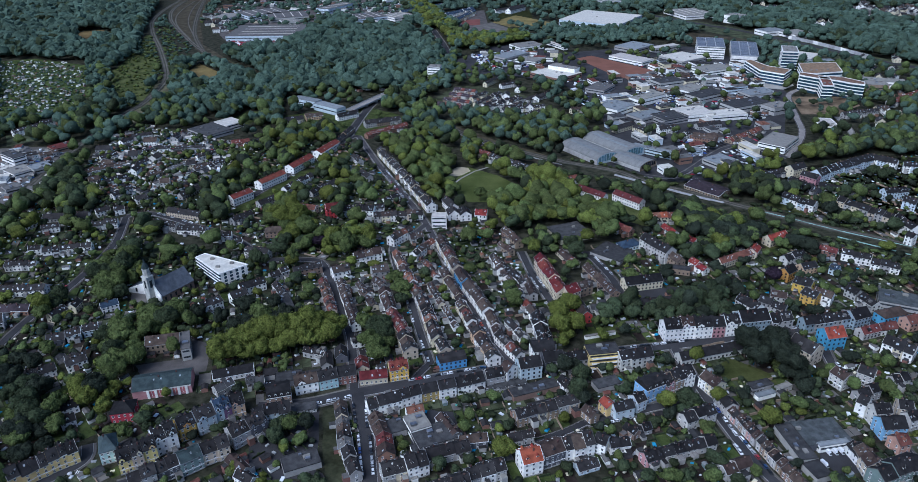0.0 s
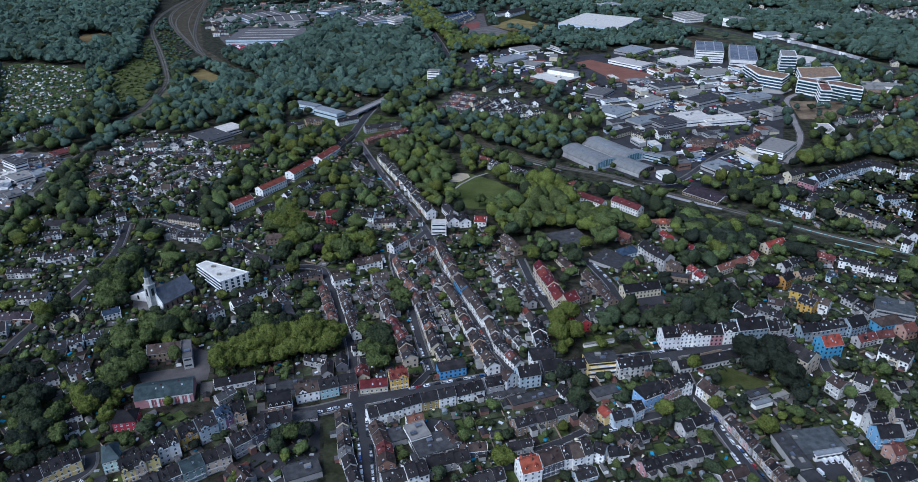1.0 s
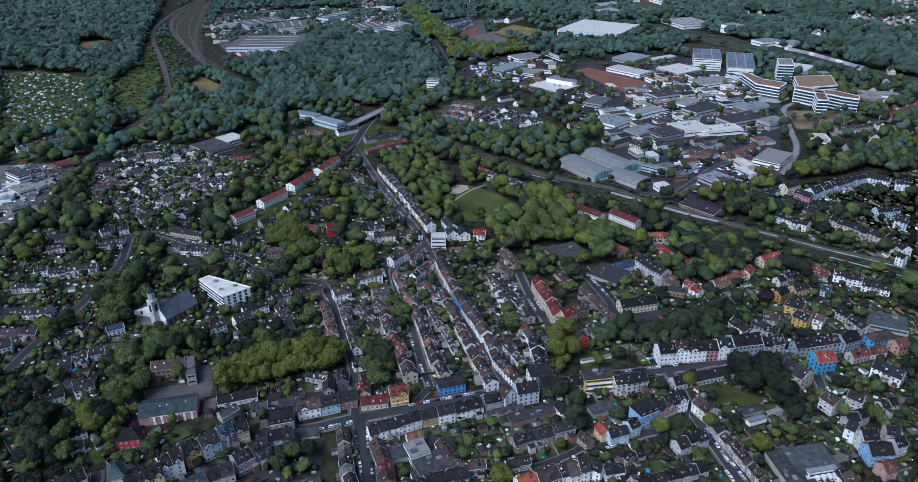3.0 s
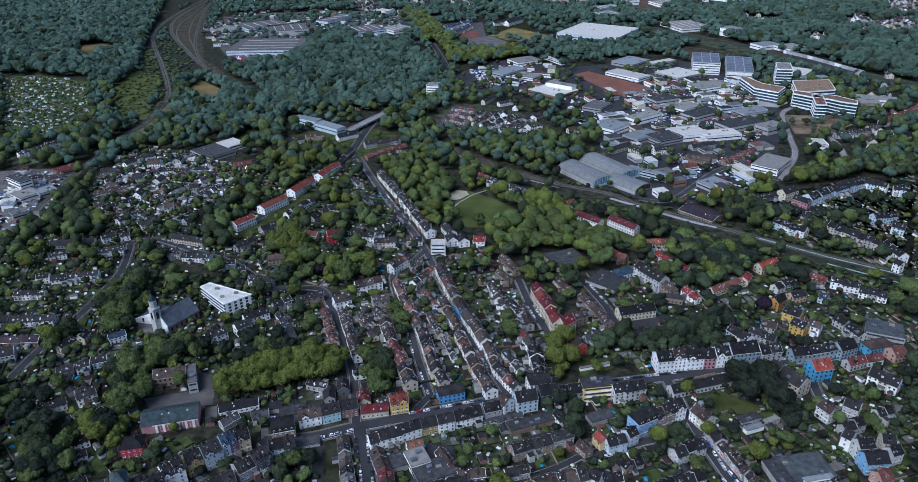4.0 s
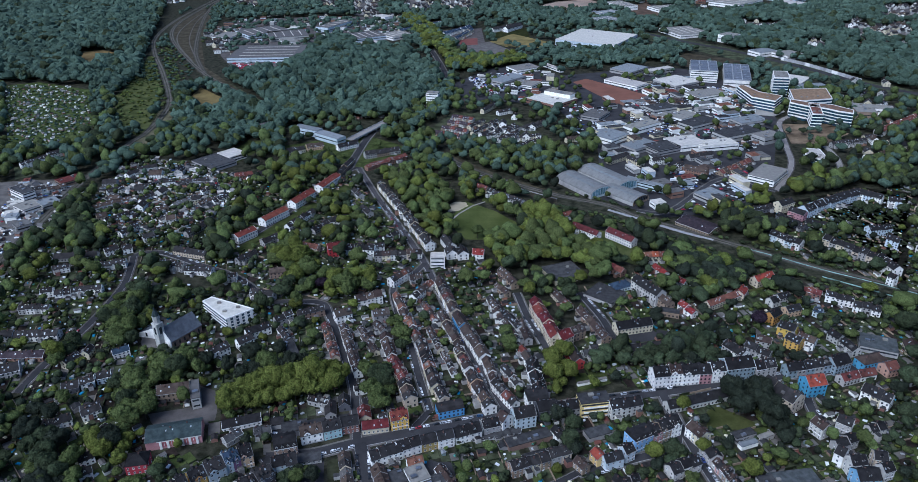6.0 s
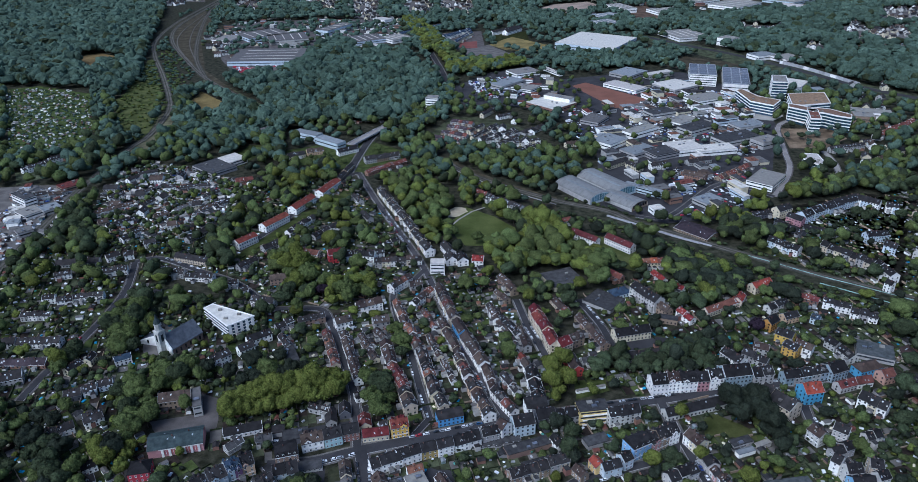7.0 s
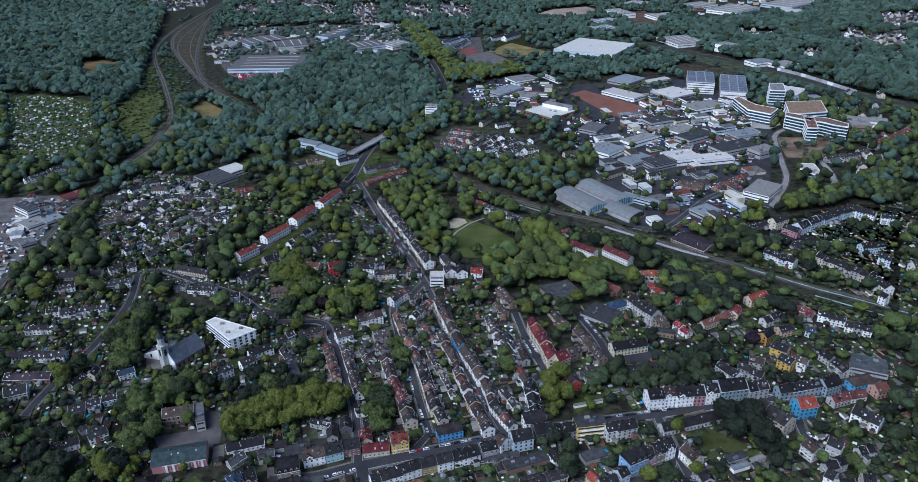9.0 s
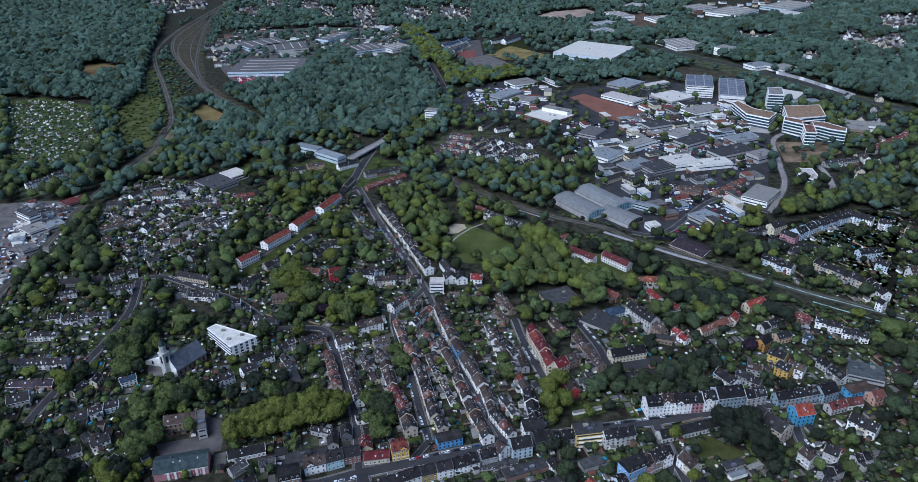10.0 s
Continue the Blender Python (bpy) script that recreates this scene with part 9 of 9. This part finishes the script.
grove([(-112.0, 328.0), (-87.0, 333.0), (-83.5, 311.0), (-106.0, 308.0)], seed=416, step=8, chance=0.9, size=0.95, leaf='leaf_deep leaf_dark leaf_mid')
grove([(69.7, 440.7), (85.6, 448.3), (79.9, 397.0), (66.2, 397.2)], seed=417, step=8, size=1.1, leaf='leaf_light')
grove([(66.0, 373.5), (76.0, 375.4), (79.0, 343.6), (68.7, 340.4)], seed=418, step=8, leaf='leaf_deep leaf_dark', size=0.95)
wood([(116.4, 452.6), (148.6, 452.1), (174.1, 465.8), (207.7, 473.9), (202.1, 421.6), (161.4, 422.3), (129.7, 426.6), (92.1, 423.5), (96.7, 438.6)], seed=419, step=7, size=0.9, leaf='leaf_dark leaf_deep leaf_dark')
grove([(185.6, 391.9), (214.7, 401.5), (213.8, 384.9), (205.5, 360.5), (190.8, 369.7)], seed=420, step=9, leaf='leaf_deep', size=1.35)
grove([(208.1, 371.1), (226.3, 373.7), (216.8, 348.0), (206.6, 346.1)], seed=421, step=9, leaf='leaf_deep', size=0.85)
tree_at(214.6, 372.2, 1.1, 'leaf_deep')
tree_at(214.4, 362.6, 0.9, 'leaf_deep')
grove([(111.4, 347.6), (137.4, 364.5), (155.6, 352.6), (145.1, 341.7), (117.9, 331.5)], seed=422, step=8)
grove([(-209.5, 325.9), (-182.6, 335.8), (-165.1, 325.3), (-194.1, 313.5)], seed=423, step=9, size=0.6)
grove([(29.6, 483.4), (48.5, 492.2), (49.3, 449.0), (31.7, 441.3)], seed=424, step=8)
grove([(52.6, 542.2), (64.0, 547.4), (62.9, 521.1), (52.8, 516.2)], seed=425, step=6)
wood([(50.8, 586.3), (110.1, 561.3), (96.0, 446.5), (72.6, 431.3), (65.6, 481.0), (52.4, 540.3)], seed=426, step=8, size=0.7, chance=0.6, margin=2, leaf='leaf_mid leaf_dark leaf_light')

# ---- trees middle ----
wood([(-91.8, 815.0), (-44.1, 835.1), (-1.7, 753.2), (-7.6, 640.2), (-24.4, 633.6), (-51.7, 719.0)], seed=427, step=8, leaf='leaf_mid leaf_mid leaf_light')
wood([(-1.7, 802.0), (59.1, 790.1), (74.3, 733.1), (64.0, 683.2), (10.8, 726.0)], seed=428, step=8, leaf='leaf_mid leaf_light leaf_mid')
wood([(31.8, 632.3), (62.1, 660.3), (105.7, 682.2), (120.1, 623.4), (153.3, 596.4), (138.3, 549.4), (106.6, 539.2), (77.8, 591.9), (39.9, 580.4)], seed=429, step=8, size=1.15, leaf='leaf_mid leaf_mid leaf_light')
wood([(72.8, 715.8), (105.7, 682.2), (116.7, 637.3), (66.0, 638.5)], seed=430, step=7, size=1.2, leaf='leaf_light')
wood([(-73.3, 960.0), (-1.5, 904.5), (126.9, 900.5), (160.2, 829.1), (97.4, 769.4), (12.4, 822.6), (-58.3, 835.5)], seed=431, step=9)
wood([(-210.3, 851.2), (-121.8, 895.8), (-102.0, 848.0), (-157.9, 838.5), (-173.5, 806.9), (-201.6, 777.6)], seed=432, step=9, leaf='leaf_mid leaf_mid leaf_dark leaf_light', chance=0.6)
wood([(-188.2, 777.2), (-145.1, 757.1), (-110.2, 738.0), (-80.0, 628.0), (-97.4, 589.5), (-129.3, 657.5), (-164.3, 658.4)], seed=433, step=9, leaf='leaf_mid leaf_mid leaf_dark leaf_light', chance=0.4)
wood([(-435.0, 712.0), (-424.3, 783.8), (-354.2, 648.4), (-344.2, 607.6), (-407.7, 635.6)], seed=434, step=8, leaf='leaf_dark leaf_dark leaf_mid')
wood([(-449.9, 650.7), (-422.7, 664.6), (-384.8, 571.8), (-399.2, 560.7)], seed=435, step=9, leaf='leaf_dark leaf_dark leaf_mid')
wood([(-316.7, 620.0), (-259.7, 569.2), (-228.6, 568.5), (-214.7, 524.8), (-249.8, 515.4), (-287.3, 536.6)], seed=436, step=9, chance=0.32, leaf='leaf_dark leaf_dark leaf_mid')
wood([(-303.5, 725.5), (-255.3, 779.1), (-210.8, 706.3), (-214.8, 592.1), (-240.2, 605.3), (-256.6, 675.6)], seed=437, step=9, chance=0.6, leaf='leaf_dark leaf_dark leaf_mid')
wood([(251.7, 711.1), (294.0, 745.2), (351.3, 743.7), (330.8, 692.5), (248.0, 678.6)], seed=438, step=8, leaf='leaf_light')
wood([(277.4, 677.9), (324.2, 661.4), (290.9, 606.2), (257.7, 620.2)], seed=439, step=8, leaf='leaf_deep leaf_dark leaf_mid')
wood([(352.2, 646.0), (374.8, 645.4), (377.2, 555.6), (337.6, 568.0), (328.4, 605.3)], seed=440, step=8, size=0.62, leaf='leaf_deep leaf_dark leaf_mid')
wood([(186.2, 559.7), (226.6, 558.8), (261.8, 558.0), (243.8, 536.3), (182.4, 478.8), (176.7, 507.0)], seed=441, step=8, leaf='leaf_deep leaf_dark leaf_mid')
wood([(462.0, 799.0), (585.5, 886.0), (512.2, 757.9), (455.6, 759.5)], seed=442, step=9)
wood([(369.0, 771.5), (421.6, 800.2), (455.3, 799.2), (442.7, 759.8), (372.8, 734.0)], seed=443, step=9, leaf='leaf_mid leaf_light')
wood([(417.1, 790.0), (540.4, 807.2), (514.3, 761.7), (466.9, 768.8), (406.6, 738.5)], seed=444, step=9, chance=0.7, leaf='leaf_mid leaf_dark')
wood([(178.5, 635.8), (241.1, 587.0), (265.3, 567.2), (246.7, 531.0), (203.1, 531.9), (173.1, 589.7)], seed=445, step=7.5, chance=0.75, leaf='leaf_deep leaf_dark leaf_mid', margin=3)

# ---- woods far ----
wood([(455.0, 985.0), (545.0, 990.0), (545.0, 955.0), (500.0, 920.0), (458.0, 925.0)], seed=489, step=9, size=0.7, chance=0.2, over=True, margin=2)
wood([(-640.0, 1560.0), (-740.0, 2010.0), (-700.0, 2260.0), (-640.0, 2160.0), (-560.0, 1690.0), (-560.0, 1560.0)], seed=490, step=9, size=0.6, chance=0.9, margin=4)
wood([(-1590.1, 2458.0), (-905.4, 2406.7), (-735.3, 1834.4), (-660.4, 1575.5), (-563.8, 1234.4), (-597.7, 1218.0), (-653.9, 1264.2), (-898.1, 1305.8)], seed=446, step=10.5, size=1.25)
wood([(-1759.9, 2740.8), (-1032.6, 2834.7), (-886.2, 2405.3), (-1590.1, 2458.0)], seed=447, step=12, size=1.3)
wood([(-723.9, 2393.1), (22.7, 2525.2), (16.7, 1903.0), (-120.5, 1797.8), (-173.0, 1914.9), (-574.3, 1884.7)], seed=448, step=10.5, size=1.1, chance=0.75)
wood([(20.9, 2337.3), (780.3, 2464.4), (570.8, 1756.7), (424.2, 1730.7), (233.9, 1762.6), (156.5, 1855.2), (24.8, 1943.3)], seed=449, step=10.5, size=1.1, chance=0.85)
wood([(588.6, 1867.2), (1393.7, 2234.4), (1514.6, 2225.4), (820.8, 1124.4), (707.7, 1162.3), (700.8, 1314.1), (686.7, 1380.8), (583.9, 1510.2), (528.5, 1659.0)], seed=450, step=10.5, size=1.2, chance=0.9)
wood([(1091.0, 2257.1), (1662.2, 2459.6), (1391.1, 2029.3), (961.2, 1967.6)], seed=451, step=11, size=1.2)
wood([(-643.0, 1264.4), (-631.0, 1469.1), (-469.2, 1065.1), (-444.0, 958.4), (-466.4, 945.5), (-517.8, 989.1)], seed=452, step=9, size=0.7, chance=0.8)
wood([(626.2, 1169.8), (608.2, 1026.4), (702.6, 1090.7), (608.9, 885.3), (475.5, 798.6), (491.5, 889.0)], seed=453, step=9, chance=0.36)
wood([(-482.7, 1214.6), (-446.8, 1256.3), (-440.4, 1302.0), (-262.1, 1057.6), (-236.2, 938.0), (-292.2, 913.7), (-417.8, 1031.0)], seed=454, step=9, size=1.1, chance=0.9)
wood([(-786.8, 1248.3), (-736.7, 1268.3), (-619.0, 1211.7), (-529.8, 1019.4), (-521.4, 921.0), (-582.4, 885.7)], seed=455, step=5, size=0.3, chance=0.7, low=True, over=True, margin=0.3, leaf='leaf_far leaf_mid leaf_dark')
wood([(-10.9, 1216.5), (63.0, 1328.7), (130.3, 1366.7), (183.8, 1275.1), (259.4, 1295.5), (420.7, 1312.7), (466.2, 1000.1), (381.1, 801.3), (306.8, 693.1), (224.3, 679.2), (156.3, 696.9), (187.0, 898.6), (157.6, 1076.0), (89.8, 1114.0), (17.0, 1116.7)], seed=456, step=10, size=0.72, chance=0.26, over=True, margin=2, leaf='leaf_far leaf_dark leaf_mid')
wood([(-272.5, 841.8), (-210.3, 851.2), (-146.2, 909.1), (-128.0, 826.7), (-158.1, 757.4), (-182.6, 689.4), (-222.7, 659.8), (-257.9, 741.9)], seed=457, step=9, leaf='leaf_mid leaf_mid leaf_dark leaf_light', chance=0.4)
wood([(-58.3, 835.5), (47.2, 821.6), (114.6, 750.1), (104.9, 723.5), (11.9, 791.4)], seed=458, step=9, chance=0.7)
wood([(107.8, 698.2), (180.5, 644.3), (243.6, 594.4), (302.2, 535.1), (361.0, 493.8), (353.2, 480.1), (297.5, 524.7), (227.9, 547.5), (179.9, 595.9), (125.8, 658.8)], seed=459, step=8, chance=0.75, leaf='leaf_mid leaf_dark leaf_deep')
wood([(210.6, 695.6), (319.0, 709.4), (365.1, 561.6), (319.9, 574.3), (256.8, 634.0)], seed=460, step=9, chance=0.36, leaf='leaf_deep leaf_dark leaf_mid')
wood([(-465.7, 858.8), (-386.5, 879.7), (-266.5, 820.0), (-235.6, 706.9), (-276.2, 646.6), (-362.8, 648.6)], seed=461, step=7.5, size=0.5, chance=0.45, over=True, leaf='leaf_dark leaf_mid')
wood([(-449.9, 650.7), (-375.4, 663.5), (-316.6, 647.5), (-276.2, 646.6), (-241.8, 707.1), (-202.6, 567.9), (-399.2, 560.7)], seed=462, step=11, size=0.9, chance=0.22, leaf='leaf_mid leaf_mid leaf_dark leaf_light')
wood([(-440.4, 1302.0), (-324.3, 1345.9), (-280.1, 1612.3), (-108.0, 1504.1), (-32.0, 1284.4), (-45.7, 1083.5), (-112.3, 1036.1), (-192.1, 1055.1), (-281.7, 995.8), (-349.9, 1060.8)], seed=463, step=10, size=1.3)
wood([(-582.4, 885.7), (-573.2, 909.9), (-470.1, 973.2), (-432.0, 1001.0), (-332.3, 1060.1), (-242.2, 965.6), (-222.6, 874.7), (-354.9, 941.9), (-407.7, 824.1), (-444.7, 784.3), (-506.0, 786.0)], seed=464, step=10, size=1.2)
wood([(-132.6, 1889.9), (-88.3, 1887.2), (10.7, 1438.4), (136.1, 1432.4), (128.9, 1351.1), (20.4, 1330.5), (-22.3, 1332.4)], seed=465, step=8, leaf='leaf_light leaf_light leaf_mid', size=1.1)
wood([(184.9, 1459.3), (477.0, 1506.4), (451.1, 1417.4), (294.9, 1369.7), (196.9, 1374.2)], seed=466, step=10)
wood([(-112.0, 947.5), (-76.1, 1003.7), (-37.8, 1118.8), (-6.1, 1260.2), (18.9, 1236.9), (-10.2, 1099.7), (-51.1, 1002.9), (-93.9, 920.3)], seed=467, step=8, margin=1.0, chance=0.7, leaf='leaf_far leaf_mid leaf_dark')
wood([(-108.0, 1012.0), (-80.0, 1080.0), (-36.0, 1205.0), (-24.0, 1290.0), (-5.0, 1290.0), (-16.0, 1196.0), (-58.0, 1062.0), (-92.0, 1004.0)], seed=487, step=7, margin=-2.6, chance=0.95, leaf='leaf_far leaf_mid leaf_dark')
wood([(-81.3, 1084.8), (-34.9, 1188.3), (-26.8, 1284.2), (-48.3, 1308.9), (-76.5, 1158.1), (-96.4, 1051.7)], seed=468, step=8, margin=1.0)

# ---- beyond the sides ----
far_houses([(-401.8, 489.3), (-402.5, 559.3), (-313.4, 402.2), (-343.0, 389.6)], 22, 469, chance=0.5)
far_houses([(483.5, 701.1), (530.6, 699.9), (339.2, 378.9), (305.9, 392.3)], 22, 470, chance=0.5)
wood([(-894.1, 1274.9), (-801.6, 1271.0), (-539.4, 807.0), (-595.0, 788.5)], seed=471, step=10, chance=0.8)
wood([(-400.5, 489.8), (-406.8, 572.3), (-292.4, 369.8), (-329.0, 364.4)], seed=472, step=11, chance=0.5)
wood([(616.3, 937.1), (669.9, 935.4), (321.7, 354.5), (285.7, 360.9)], seed=473, step=11, chance=0.55)
wood([(-332.8, 370.4), (-297.0, 375.9), (-240.2, 275.9), (-278.4, 276.4)], seed=474, step=10, chance=0.8)

# ---- scattered trees ----
wood([(-835.4, 1228.8), (811.6, 1162.3), (616.1, 849.1), (-627.9, 887.1)], seed=475, step=9, chance=0.4)
wood([(-627.9, 887.1), (-476.6, 882.4), (-375.4, 663.5), (-493.9, 666.3)], seed=476, step=9, chance=0.35, leaf='leaf_dark leaf_dark leaf_mid')
wood([(-274.6, 876.3), (616.1, 849.1), (487.2, 642.7), (-216.8, 659.6)], seed=477, step=9, chance=0.25, leaf='leaf_deep leaf_dark leaf_mid')
wood([(-403.0, 549.7), (126.3, 538.8), (97.8, 388.6), (-313.8, 395.3)], seed=478, step=11, chance=0.3, size=0.65, leaf='leaf_mid leaf_dark leaf_light', margin=2.5)
wood([(126.3, 538.8), (399.2, 533.1), (311.1, 385.2), (97.8, 388.6)], seed=479, step=11, chance=0.35, size=0.7, leaf='leaf_deep leaf_dark leaf_mid', margin=2.5)
wood([(-313.8, 395.3), (97.8, 388.6), (75.6, 272.0), (-244.8, 276.0)], seed=480, step=11, chance=0.3, size=0.6, leaf='leaf_mid leaf_dark leaf_light', margin=2.5)
wood([(97.8, 388.6), (311.1, 385.2), (242.5, 269.9), (75.6, 272.0)], seed=481, step=9, chance=0.55, size=0.62, leaf='leaf_deep leaf_dark leaf_mid', margin=2.2)
wood([(-139.0, 1989.8), (1271.8, 1899.4), (811.6, 1162.3), (-88.5, 1198.7)], seed=482, step=10, chance=0.4)
wood([(-493.9, 666.3), (487.2, 642.7), (415.3, 527.5), (-420.0, 544.6)], seed=483, step=9, chance=0.17, leaf='leaf_mid leaf_mid leaf_dark leaf_light')
wood([(-548.5, 1138.2), (-619.2, 1468.5), (-559.8, 1465.7), (-487.9, 1258.0), (-447.1, 1064.3), (-435.9, 958.1), (-490.9, 1003.0)], seed=484, step=6, size=0.5, chance=0.5, low=True, leaf='leaf_mid leaf_far leaf_mid')
wood([(-460.6, 1028.8), (-631.1, 1520.1), (-703.6, 1869.7), (-698.0, 2333.0), (-635.7, 2169.0), (-649.3, 1986.3), (-511.6, 1463.5), (-456.5, 1145.0)], seed=485, step=6, size=0.5, chance=0.4, low=True, leaf='leaf_mid leaf_far leaf_mid', margin=1)
wood([(-485.3, 1004.2), (-571.9, 1185.4), (-580.2, 1305.6), (-541.4, 1286.8), (-481.5, 1125.8), (-453.7, 1014.2)], seed=499, step=6, size=0.36, chance=0.5, low=True, over=True, margin=1, leaf='leaf_mid leaf_light leaf_mid')
finish()
